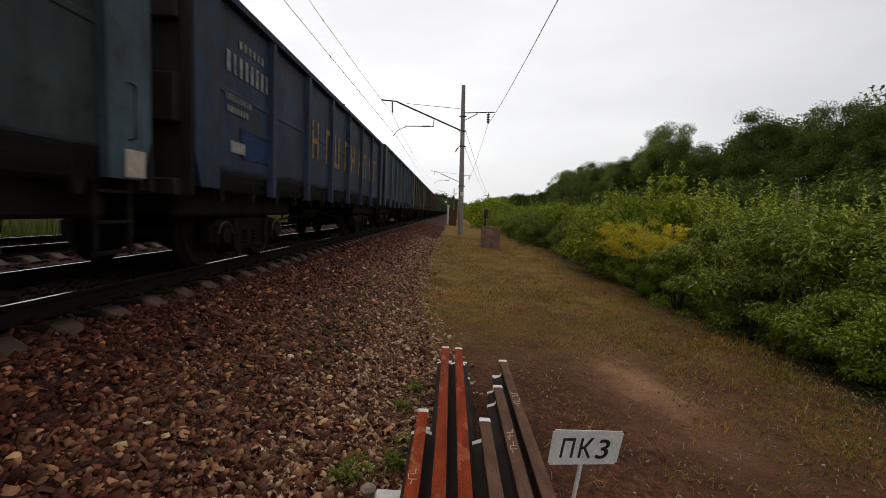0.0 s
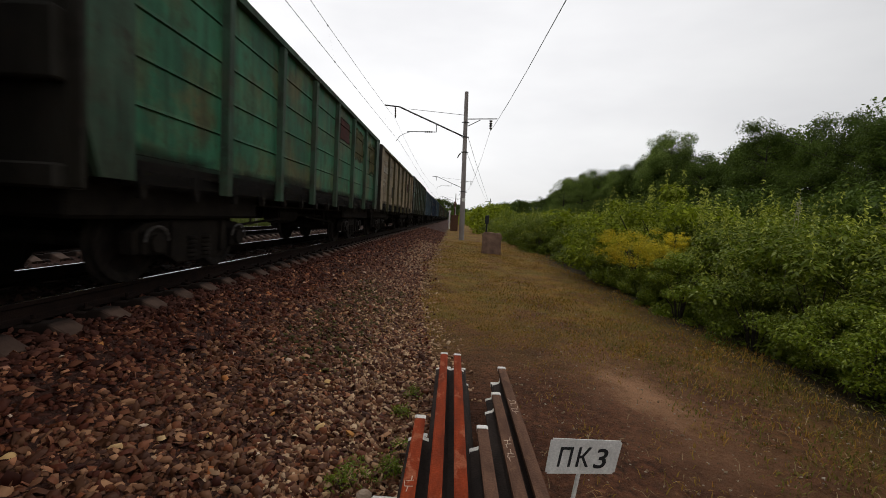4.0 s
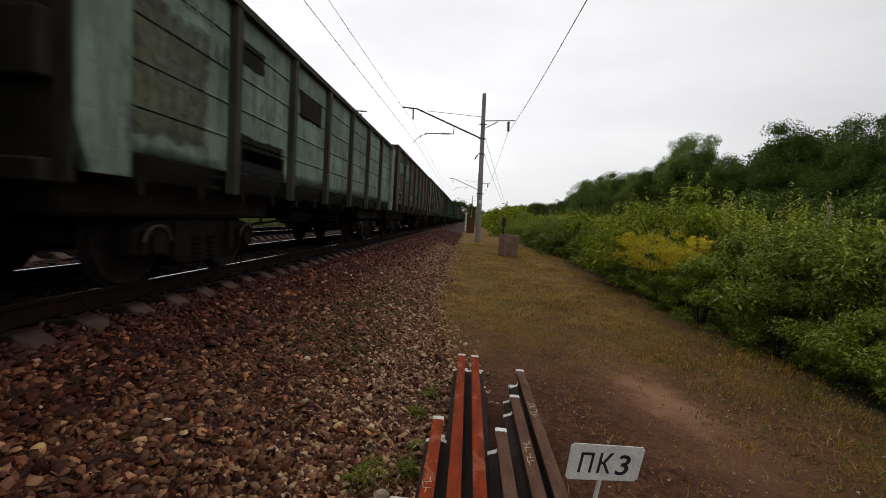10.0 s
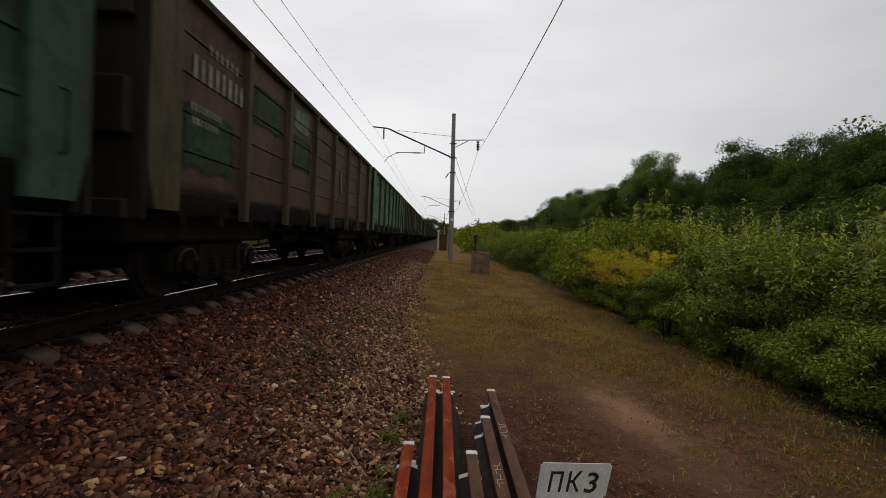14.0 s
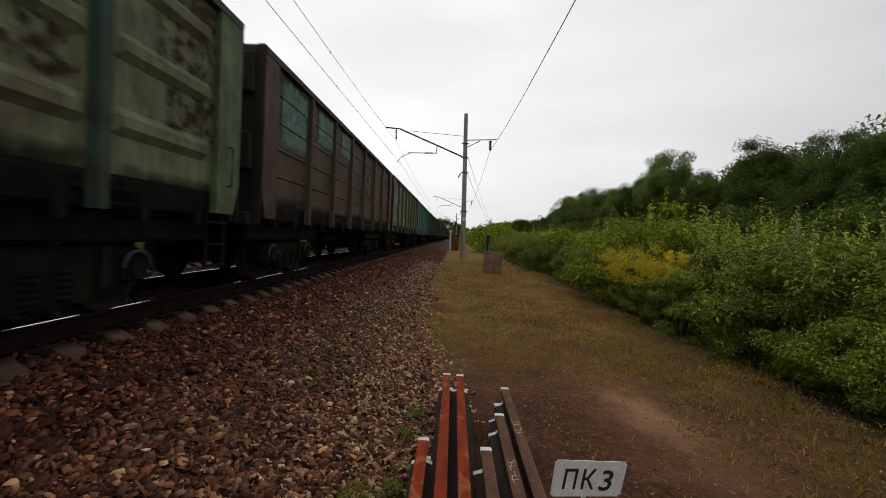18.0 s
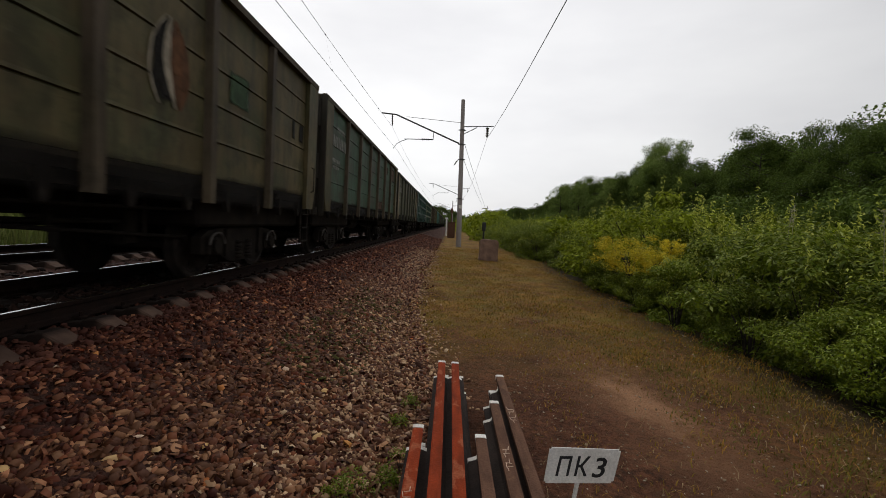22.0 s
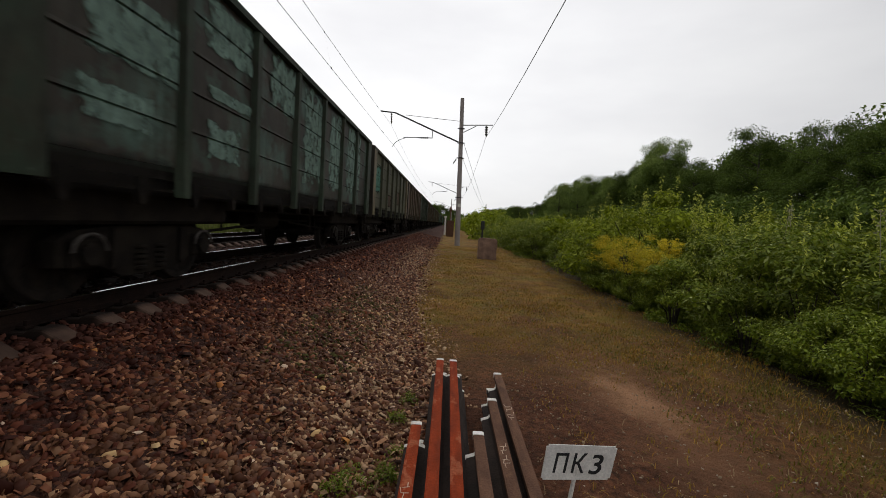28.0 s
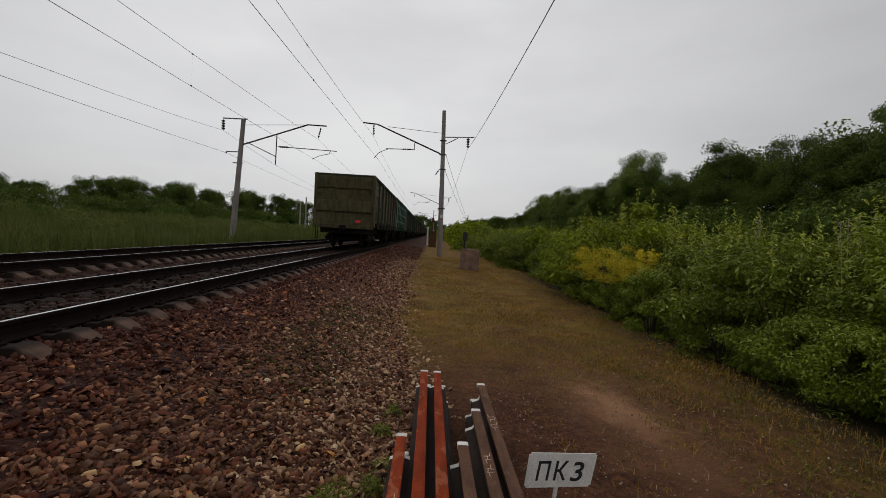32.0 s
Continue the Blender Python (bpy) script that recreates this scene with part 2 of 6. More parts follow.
def flaked(name, colour, cover=0.75, ragged=0.45, thick=0.95, fade=0.22):
    """Brushed paint over old steel: worn through in places, its border ragged."""
    m, nt, b = nodes(name, 0.75, 0, 0.08)
    v = coords(nt)
    c = blend(nt, noise_of(nt, v, 7.0, 5, 0.65), colour, tuple(x * 0.5 for x in colour))
    c = blend(nt, math_of(nt, "MULTIPLY", noise_of(nt, coords(nt, (1, 1, 0.2)), 11.0, 4), 0.4), c, (0.025, 0.022, 0.018))
    nt.links.new(c, b.inputs["Base Color"])
    gen, sep = nt.nodes.new("ShaderNodeTexCoord"), nt.nodes.new("ShaderNodeSeparateXYZ")
    nt.links.new(gen.outputs["Generated"], sep.inputs[0])
    near = []
    for k in (1, 2):
        near.append(math_of(nt, "SUBTRACT", 0.5, math_of(nt, "ABSOLUTE", math_of(nt, "SUBTRACT", sep.outputs[k], 0.5), 0.0)))
    edge = math_of(nt, "MINIMUM", near[0], near[1])
    big, small = noise_of(nt, v, 3.0, 6, 0.7, 0, 1), noise_of(nt, v, 6.0, 6, 0.7, 0.56 - 0.4 * cover, 0.72 - 0.4 * cover)
    keep = math_of(nt, "ADD", math_of(nt, "MULTIPLY", edge, 2.2), math_of(nt, "MULTIPLY", math_of(nt, "SUBTRACT", big, 0.5), 2.0 * ragged))
    cut = nt.nodes.new("ShaderNodeMapRange")
    cut.inputs[1].default_value, cut.inputs[2].default_value = 0.10 * ragged, 0.10 * ragged + fade
    nt.links.new(keep, cut.inputs[0])
    solid = math_of(nt, "MULTIPLY", math_of(nt, "MULTIPLY", cut.outputs[0], thick), small) if ragged > 0.1 else small
    tr, mx = nt.nodes.new("ShaderNodeBsdfTransparent"), nt.nodes.new("ShaderNodeMixShader")
    nt.links.new(solid, mx.inputs[0])
    nt.links.new(tr.outputs[0], mx.inputs[1])
    nt.links.new(b.outputs[0], mx.inputs[2])
    nt.links.new(mx.outputs[0], nt.nodes["Material Output"].inputs[0])
    return m


STEEL_DARK = worn("grimy_steel", (0.011, 0.009, 0.008), (0.022, 0.018, 0.014), 4, 50, 0.9, spec=0.06)
WHEEL = worn("wheel_steel", (0.012, 0.010, 0.009), (0.028, 0.022, 0.018), 6, 50, 0.85, 0.0, spec=0.1)
RAIL_SIDE = worn("rail_rust", (0.012, 0.008, 0.007), (0.022, 0.013, 0.010), 5, 60, 0.9, spec=0.05)
AXLE_DUST = worn("dusty_axle_box", (0.095, 0.085, 0.075), (0.03, 0.026, 0.022), 9, 50, 0.85)
RAIL_HEAD = worn("polished_rail", (0.75, 0.75, 0.76), (0.6, 0.6, 0.6), 3, 30, 0.22, 1.0, 0.1)
CONCRETE = worn("pole_concrete", (0.33, 0.29, 0.27), (0.24, 0.21, 0.2), 1.2, 35, 0.9)


def rail_rust(name, base, dark, pale, amount):
    """Rust along a rail's head: streaks down its length, paler rubbed spots, a fine grain."""
    m, nt, b = nodes(name, 0.85, 0, 0.08)
    v = coords(nt, (1, 0.22, 1))
    c = blend(nt, noise_of(nt, v, 14), base, dark)
    spots = noise_of(nt, coords(nt, (1, 0.5, 1)), 11, 4, 0.55, 0.57, 0.63)
    c = blend(nt, math_of(nt, "MULTIPLY", spots, amount), c, pale)
    fine = noise_of(nt, coords(nt), 80, 3)
    c = blend(nt, math_of(nt, "MULTIPLY", fine, 0.45), c, tuple(x * 0.4 for x in base))
    nt.links.new(c, b.inputs["Base Color"])
    bump(nt, b, fine, 0.5, 0.004)
    return m


RED_RAIL = rail_rust("fresh_rust", (0.31, 0.048, 0.014), (0.165, 0.029, 0.011), (0.40, 0.14, 0.07), 0.6)
BROWN_RAIL = rail_rust("old_rust", (0.170, 0.088, 0.056), (0.090, 0.048, 0.032), (0.22, 0.12, 0.07), 0.5)
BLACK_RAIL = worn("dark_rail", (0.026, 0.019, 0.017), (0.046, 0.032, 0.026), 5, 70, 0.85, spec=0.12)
PEG = worn("rusting_peg", (0.46, 0.36, 0.27), (0.22, 0.14, 0.09), 14, 90, 0.85)
CHALK = worn("orange_chalk", (0.78, 0.62, 0.48), (0.50, 0.34, 0.24), 60, 200, 0.95)
WHITE = worn("white_paint", (0.84, 0.81, 0.76), (0.66, 0.62, 0.56), 8, 60, 0.7)
SIGN_WHITE = worn("sign_enamel", (0.90, 0.87, 0.82), (0.74, 0.71, 0.66), 9, 90, 0.55, 0, 0.2)
BLACK = worn("black_paint", (0.018, 0.018, 0.02), (0.03, 0.03, 0.03), 9, 60, 0.6)
WIRE = worn("wire_metal", (0.05, 0.05, 0.05), (0.03, 0.03, 0.03), 5, 50, 0.6, 0.4)
GALV = worn("bracket_steel", (0.07, 0.065, 0.065), (0.045, 0.04, 0.04), 3, 40, 0.6, 0.3)
PORCELAIN = worn("brown_porcelain", (0.035, 0.025, 0.022), (0.02, 0.016, 0.015), 8, 50, 0.3)
BARK = worn("bark", (0.07, 0.055, 0.045), (0.035, 0.028, 0.022), 6, 30, 0.95, 0, 0.8, 0.02, (3, 3, 0.6))
PINK_STONE = worn("weathered_block", (0.34, 0.215, 0.155), (0.16, 0.10, 0.075), 3, 25, 0.95, 0, 0.8, 0.02)
RED_DISC = worn("signal_red", (0.75, 0.05, 0.04), (0.6, 0.04, 0.03), 8, 60, 0.5)
CREAM = flaked("cream_lettering", (0.36, 0.31, 0.23), 0.85, 0.0)
OCHRE = flaked("ochre_lettering", (0.42, 0.24, 0.07), 0.85, 0.0)
WHITE_MARK = flaked("white_stencil", (0.36, 0.36, 0.33), 0.85, 0.0)
ORANGE_MARK = flaked("orange_stencil", (0.30, 0.11, 0.035), 0.7, 0.15)
RED_MARK = flaked("red_repaint", (0.085, 0.022, 0.016), 0.8)
RUST_MARK = flaked("rust_patch", (0.085, 0.045, 0.024), 0.75)
BLUE_MARK = flaked("blue_repaint", (0.025, 0.06, 0.16), 0.8)
YELLOW_MARK = flaked("yellow_repaint", (0.085, 0.08, 0.022), 0.75)
BLACK_MARK = flaked("black_repaint", (0.014, 0.014, 0.015), 0.9, 0.2)
TEAL_MARK = flaked("turquoise_repaint", (0.090, 0.250, 0.185), 0.75)
PALE_TEAL = flaked("grey_turquoise_repaint", (0.185, 0.285, 0.232), 0.9, 0.4)
PALE_MARK = flaked("pale_grey_repaint", (0.22, 0.26, 0.215), 0.8)
GREEN_MARK = flaked("green_repaint", (0.050, 0.088, 0.046), 0.8)
SOOT_MARK = flaked("coal_soot", (0.010, 0.008, 0.006), 0.95, 0.5)
SOOT_THIN = flaked("thin_coal_soot", (0.012, 0.010, 0.008), 0.72, 0.35, 0.75, 1.1)
BRIGHT_MARK = flaked("cream_stencil", (0.75, 0.70, 0.58), 0.9, 0.0)
OLIVE_MARK = flaked("pale_olive_repaint", (0.165, 0.185, 0.115), 0.8, 0.35)
TEAL_DARK = flaked("dark_green_repaint", (0.030, 0.085, 0.055), 0.8)
ORANGE_FIELD = flaked("faded_orange_field", (0.130, 0.058, 0.026), 0.8, 0.0)
RED_FIELD = flaked("faded_red_field", (0.150, 0.035, 0.020), 0.85, 0.0)
BLUE_GREY = flaked("pale_blue_grey_coat", (0.30, 0.38, 0.39), 0.85, 0.4)
MINT_MARK = flaked("pale_mint_coat", (0.17, 0.33, 0.22), 0.7, 0.6)
DARK_BAND = flaked("green_black_repaint", (0.007, 0.013, 0.010), 1.0, 0.25)
FLAKES = flaked("flaking_turquoise_coat", (0.200, 0.300, 0.250), 0.58, 0.95, 0.95, 0.10)
RUST_FLAKE = flaked("peeled_rust_spots", (0.066, 0.042, 0.025), 0.22, 0.9, 0.9, 0.2)
OLD_RUST = flaked("old_rust_spots", (0.100, 0.066, 0.038), 0.34, 0.9, 0.8, 0.3)
DRIED_RED = flaked("dried_red_brown", (0.060, 0.018, 0.012), 0.85, 0.75, 0.9, 0.6)
LITTER = islands("leaf_litter", ((0.20, 0.11, 0.06), (0.38, 0.28, 0.18), (0.12, 0.07, 0.04), (0.50, 0.42, 0.32), (0.16, 0.10, 0.05)), 0.85)
OCHRE_THIN = flaked("faded_ochre_mark", (0.17, 0.105, 0.042), 0.7, 0.5)
PAPER = worn("pasted_notice", (0.50, 0.42, 0.36), (0.36, 0.28, 0.24), 12, 60, 0.8)
STONE = islands("crushed_stone", ((0.033, 0.011, 0.006), (0.085, 0.034, 0.017), (0.057, 0.021, 0.011), (0.149, 0.066, 0.033), (0.041, 0.015, 0.007), (0.202, 0.094, 0.047), (0.070, 0.026, 0.013), (0.121, 0.051, 0.025), (0.392, 0.202, 0.102), (0.046, 0.017, 0.009), (0.174, 0.055, 0.022), (0.102, 0.042, 0.022), (0.080, 0.035, 0.019)), 0.55)
STONE_RED = islands("iron_stained_stone", ((0.017, 0.004, 0.002), (0.058, 0.015, 0.008), (0.119, 0.034, 0.017), (0.032, 0.008, 0.005), (0.073, 0.020, 0.010), (0.215, 0.080, 0.040), (0.042, 0.012, 0.006), (0.445, 0.199, 0.101)), 0.65)
STONE_GREY = islands("grey_chippings", ((0.173, 0.094, 0.052), (0.449, 0.272, 0.152), (0.640, 0.425, 0.250), (0.265, 0.145, 0.080), (0.700, 0.500, 0.310), (0.345, 0.192, 0.105), (0.551, 0.340, 0.192)), 0.7)
STONE_DARK = islands("oiled_stone", ((0.01, 0.006, 0.004), (0.02, 0.012, 0.009), (0.035, 0.019, 0.014), (0.052, 0.028, 0.02), (0.026, 0.014, 0.012)), 0.8)
STONE_DUST = islands("dusty_stone", ((0.058, 0.021, 0.014), (0.085, 0.032, 0.022), (0.044, 0.016, 0.011), (0.112, 0.043, 0.028)), 0.85)
STONE_MOSS = islands("mossy_stone", ((0.060, 0.055, 0.016), (0.085, 0.075, 0.022), (0.045, 0.036, 0.014), (0.115, 0.085, 0.035)), 0.9)
STONE_PALE = islands("pale_stone", ((0.40, 0.27, 0.16), (0.50, 0.31, 0.11), (0.42, 0.31, 0.22), (0.34, 0.10, 0.03), (0.58, 0.45, 0.33), (0.30, 0.08, 0.03), (0.44, 0.22, 0.06)), 0.8)
LEAF = islands("bush_leaf", ((0.095, 0.124, 0.005), (0.158, 0.205, 0.007), (0.241, 0.293, 0.012), (0.121, 0.156, 0.006), (0.305, 0.359, 0.021), (0.079, 0.103, 0.005), (0.378, 0.432, 0.062)), 0.6, 0.10, 0.35)
# the last, palest colour paints sky glints onto some of the leaves
LEAF_GREEN = islands("deep_green_leaf", ((0.076, 0.113, 0.006), (0.119, 0.166, 0.008), (0.175, 0.224, 0.012), (0.093, 0.134, 0.006), (0.240, 0.278, 0.022), (0.063, 0.090, 0.005), (0.380, 0.440, 0.120)), 0.55, 0.14, 0.25)
LEAF_DARK = islands("wood_leaf", ((0.050, 0.077, 0.012), (0.079, 0.124, 0.019), (0.123, 0.170, 0.026), (0.062, 0.098, 0.016)), 0.6, 0, 0.3)
# distance haze is put into this lighter leaf colour
LEAF_MID = islands("sunlit_wood_leaf", ((0.116, 0.167, 0.036), (0.174, 0.239, 0.051), (0.232, 0.301, 0.073), (0.143, 0.199, 0.044)), 0.7, 0, 0.3)
LEAF_PALE = islands("pale_shoot", ((0.316, 0.356, 0.042), (0.452, 0.482, 0.090), (0.248, 0.294, 0.030)), 0.55, 0.16, 0.3)
FLOWER = islands("yellow_blossom", ((0.66, 0.50, 0.03), (0.80, 0.62, 0.04), (0.36, 0.38, 0.03), (0.60, 0.48, 0.03), (0.72, 0.56, 0.03)), 0.6, 0, 0.25)
GRASS = islands("verge_grass", ((0.262, 0.141, 0.024), (0.199, 0.141, 0.020), (0.375, 0.198, 0.048), (0.149, 0.118, 0.015), (0.311, 0.141, 0.034)), 0.85, 0, 0.2)
PALE_REED = islands("pale_reed", ((0.28, 0.27, 0.17), (0.36, 0.34, 0.24), (0.22, 0.21, 0.12)), 0.8, 0, 0.2)
STRAW = islands("dry_straw", ((0.30, 0.20, 0.10), (0.42, 0.30, 0.16), (0.20, 0.125, 0.06)), 0.85)
TUFT = islands("olive_tuft", ((0.130, 0.120, 0.020), (0.180, 0.150, 0.030), (0.105, 0.105, 0.017), (0.22, 0.17, 0.045)), 0.85, 0, 0.2)
GRASS_TALL = islands("meadow_grass", ((0.085, 0.105, 0.022), (0.110, 0.135, 0.028), (0.145, 0.150, 0.045), (0.066, 0.085, 0.018)), 0.75, 0, 0.25)


def sleeper_material():
    """Bare concrete at the ends, black with oil and coal dust where the wagons drip."""
    m, nt, b = nodes("sleeper_concrete", 0.9, 0, 0.15)
    v = coords(nt)
    c = blend(nt, noise_of(nt, v, 5.0, 5), (0.118, 0.074, 0.054), (0.070, 0.042, 0.031))
    co, sep, mr = nt.nodes.new("ShaderNodeTexCoord"), nt.nodes.new("ShaderNodeSeparateXYZ"), nt.nodes.new("ShaderNodeMapRange")
    nt.links.new(co.outputs["Object"], sep.inputs[0])
    at = math_of(nt, "ADD", math_of(nt, "ABSOLUTE", sep.outputs[0], 0.0), math_of(nt, "MULTIPLY", noise_of(nt, v, 7.0, 4, 0.6, 0, 1), 0.10))
    mr.inputs[1].default_value, mr.inputs[2].default_value = 1.20, 1.27
    nt.links.new(at, mr.inputs[0])
    c = blend(nt, mr.outputs[0], (0.020, 0.013, 0.010), c)
    nt.links.new(c, b.inputs["Base Color"])
    bump(nt, b, noise_of(nt, v, 40.0, 3), 0.4, 0.004)
    return m


SLEEPER = sleeper_material()


def ground_material():
    """Trodden brown soil and thin grass on the path, dark crushed stone under the tracks, meadow beyond them."""
    m, nt, b = nodes("ground_cover", 0.95, 0, 0.15)
    co, sep = nt.nodes.new("ShaderNodeTexCoord"), nt.nodes.new("ShaderNodeSeparateXYZ")
    nt.links.new(co.outputs["Object"], sep.inputs[0])
    v = co.outputs["Object"]
    x = math_of(nt, "ADD", sep.outputs[0], math_of(nt, "MULTIPLY", noise_of(nt, v, 0.9, 4, 0.6, 0, 1), 1.0))
    soil = blend(nt, noise_of(nt, v, 1.1, 5, 0.65), (0.105, 0.039, 0.021), (0.225, 0.092, 0.046))
    soil = blend(nt, noise_of(nt, v, 14, 6, 0.75, 0.42, 0.66), soil, (0.048, 0.024, 0.014))
    soil = blend(nt, math_of(nt, "MULTIPLY", noise_of(nt, v, 5.0, 6, 0.75, 0.45, 0.68), 0.55), soil, (0.060, 0.028, 0.015))
    turf = blend(nt, noise_of(nt, v, 2.3, 5, 0.7), (0.192, 0.126, 0.022), (0.345, 0.180, 0.046))
    turf = blend(nt, math_of(nt, "MULTIPLY", noise_of(nt, v, 9.0, 6, 0.75, 0.45, 0.68), 0.5), turf, (0.105, 0.070, 0.018))
    turf = blend(nt, math_of(nt, "MULTIPLY", noise_of(nt, v, 0.6, 4, 0.6, 0.45, 0.65), 0.6), turf, (0.125, 0.135, 0.022))
    turf = blend(nt, math_of(nt, "MULTIPLY", noise_of(nt, v, 1.7, 7, 0.75, 0.50, 0.62), 0.65), turf, (0.200, 0.088, 0.038))
    far = nt.nodes.new("ShaderNodeMapRange")
    far.inputs[1].default_value, far.inputs[2].default_value = 4.3, 8.6
    nt.links.new(sep.outputs[1], far.inputs[0])
    side = nt.nodes.new("ShaderNodeMapRange")
    side.inputs[1].default_value, side.inputs[2].default_value = 2.6, 4.0
    nt.links.new(x, side.inputs[0])
    cover = math_of(nt, "MULTIPLY", math_of(nt, "MAXIMUM", far.outputs[0], math_of(nt, "MULTIPLY", side.outputs[0], 0.55)), noise_of(nt, v, 0.8, 5, 0.65, 0.30, 0.55))
    path = blend(nt, cover, soil, turf)
    # a spot that feet keep bare, drawn out slantwise
    turn = nt.nodes.new("ShaderNodeMapping")
    turn.vector_type = "TEXTURE"
    turn.inputs["Location"].default_value, turn.inputs["Rotation"].default_value, turn.inputs["Scale"].default_value = (2.2, 4.75, 0.0), (0, 0, radians(6)), (0.40, 1.0, 100.0)
    nt.links.new(v, turn.inputs[0])
    size = nt.nodes.new("ShaderNodeVectorMath")
    size.operation = "LENGTH"
    nt.links.new(turn.outputs[0], size.inputs[0])
    strip = nt.nodes.new("ShaderNodeMapRange")
    strip.inputs[1].default_value, strip.inputs[2].default_value, strip.inputs[3].default_value, strip.inputs[4].default_value = 0.25, 1.15, 0.85, 0.0
    nt.links.new(math_of(nt, "ADD", size.outputs["Value"], math_of(nt, "MULTIPLY", math_of(nt, "SUBTRACT", noise_of(nt, v, 2.6, 7, 0.75, 0, 1), 0.45), 2.6)), strip.inputs[0])
    worn_line = nt.nodes.new("ShaderNodeMapping")
    worn_line.vector_type = "TEXTURE"
    worn_line.inputs["Location"].default_value, worn_line.inputs["Rotation"].default_value, worn_line.inputs["Scale"].default_value = (2.25, 4.5, 0.0), (0, 0, radians(5)), (0.75, 2.3, 100.0)
    nt.links.new(v, worn_line.inputs[0])
    span = nt.nodes.new("ShaderNodeVectorMath")
    span.operation = "LENGTH"
    nt.links.new(worn_line.outputs[0], span.inputs[0])
    faint = nt.nodes.new("ShaderNodeMapRange")
    faint.inputs[1].default_value, faint.inputs[2].default_value, faint.inputs[3].default_value, faint.inputs[4].default_value = 0.15, 1.2, 0.75, 0.0
    nt.links.new(math_of(nt, "ADD", span.outputs["Value"], math_of(nt, "MULTIPLY", math_of(nt, "SUBTRACT", noise_of(nt, v, 1.9, 7, 0.7, 0, 1), 0.5), 2.4)), faint.inputs[0])
    path = blend(nt, faint.outputs[0], path, (0.270, 0.135, 0.070))
    path = blend(nt, strip.outputs[0], path, (0.46, 0.245, 0.130))
    stones = blend(nt, noise_of(nt, v, 16, 5, 0.7), (0.036, 0.016, 0.011), (0.085, 0.038, 0.027))
    near = nt.nodes.new("ShaderNodeMapRange")
    near.inputs[1].default_value, near.inputs[2].default_value = -0.35, 0.05
    nt.links.new(x, near.inputs[0])
    c = blend(nt, near.outputs[0], stones, path)
    left = nt.nodes.new("ShaderNodeMapRange")
    left.inputs[1].default_value, left.inputs[2].default_value = -11.6, -11.2
    nt.links.new(x, left.inputs[0])
    meadow = blend(nt, noise_of(nt, v, 0.7, 5, 0.6), (0.05, 0.08, 0.012), (0.08, 0.115, 0.021))
    c = blend(nt, left.outputs[0], meadow, c)
    # darker brown from the bushes' edge outwards
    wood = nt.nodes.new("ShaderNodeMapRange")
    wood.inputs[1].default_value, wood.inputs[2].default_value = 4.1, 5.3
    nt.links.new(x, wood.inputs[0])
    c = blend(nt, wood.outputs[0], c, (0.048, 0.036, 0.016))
    nt.links.new(c, b.inputs["Base Color"])
    bump(nt, b, noise_of(nt, v, 26, 5, 0.7), 0.9, 0.03)
    return m


# ---- ground ----
def smooth(a, b, v):
    u = np.clip((v - a) / (b - a), 0, 1)
    return u * u * (3 - 2 * u)


def ground_z(x, y):
    """Height of the ground: the track bed with its shoulders, the path beside it, the meadow beyond."""
    x, y = np.asarray(x, float), np.asarray(y, float)
    rise = 0.2 * smooth(4, 32, y)
    toe = -0.45 - 0.5 * smooth(3, 12, y)
    bed = 0.605
    slope = np.clip((x + 2.85) / (toe + 2.85), 0, 1)
    z = bed + (rise - bed) * slope
    ditch = 0.28 * np.exp(-((x + 6.67) / 0.45) ** 2)
    z = z - ditch
    left = smooth(-11.3, -13.5, x)
    z = z * (1 - left) + (0.35 + 0.9 * smooth(-14, -40, x)) * left
    z = z - 0.25 * smooth(4.2, 6.5, x) + 1.6 * smooth(9, 40, x)
    z = z + 0.03 * np.sin(1.7 * x + 0.6 * y) * np.sin(1.1 * y - 0.7 * x) * smooth(-0.5, 0.6, x)
    return z


GROUND = ground_material()


def build_ground():
    xs = np.concatenate([[-700, -300, -150, -80, -50, -35, -25, -20, -17, -15], np.arange(-14, -2.9, 0.4), np.arange(-2.9, 6.5, 0.14), [7, 8, 10, 13, 17, 22, 30, 40, 60, 100, 200, 400, 800]])
    ys = np.concatenate([[-300, -120, -60, -30, -15, -8, -4, -2], np.arange(-1, 14, 0.16), np.arange(14, 40, 0.8), [42, 46, 50, 56, 64, 74, 90, 110, 140, 180, 240, 320, 450, 700, 1200, 2000]])
    X, Y = np.meshgrid(xs, ys)
    Z = ground_z(X, Y)
    fine = (X > -2.9) & (X < 6.5) & (Y > -1) & (Y < 14)
    Z = Z + fine * np.random.RandomState(3).normal(0, 0.006, X.shape)
    v = np.stack([X, Y, Z], -1).reshape(-1, 3)
    w = len(xs)
    i = (np.arange(len(ys) - 1)[:, None] * w + np.arange(w - 1)[None]).ravel()
    f = np.stack([i, i + 1, i + w + 1, i + w], 1)
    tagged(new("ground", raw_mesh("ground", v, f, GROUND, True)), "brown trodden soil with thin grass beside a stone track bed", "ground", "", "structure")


build_ground()


# ---- tracks ----
def rail_profile(dx=0.0, dz=0.0, k=1.0):
    half = [(0.075, 0.0), (0.075, 0.011), (0.022, 0.030), (0.009, 0.048), (0.009, 0.128), (0.034, 0.142), (0.0365, 0.176), (0.026, 0.180)]
    return [(dx + k * x, dz + k * z) for x, z in half] + [(dx - k * x, dz + k * z) for x, z in half[::-1]]


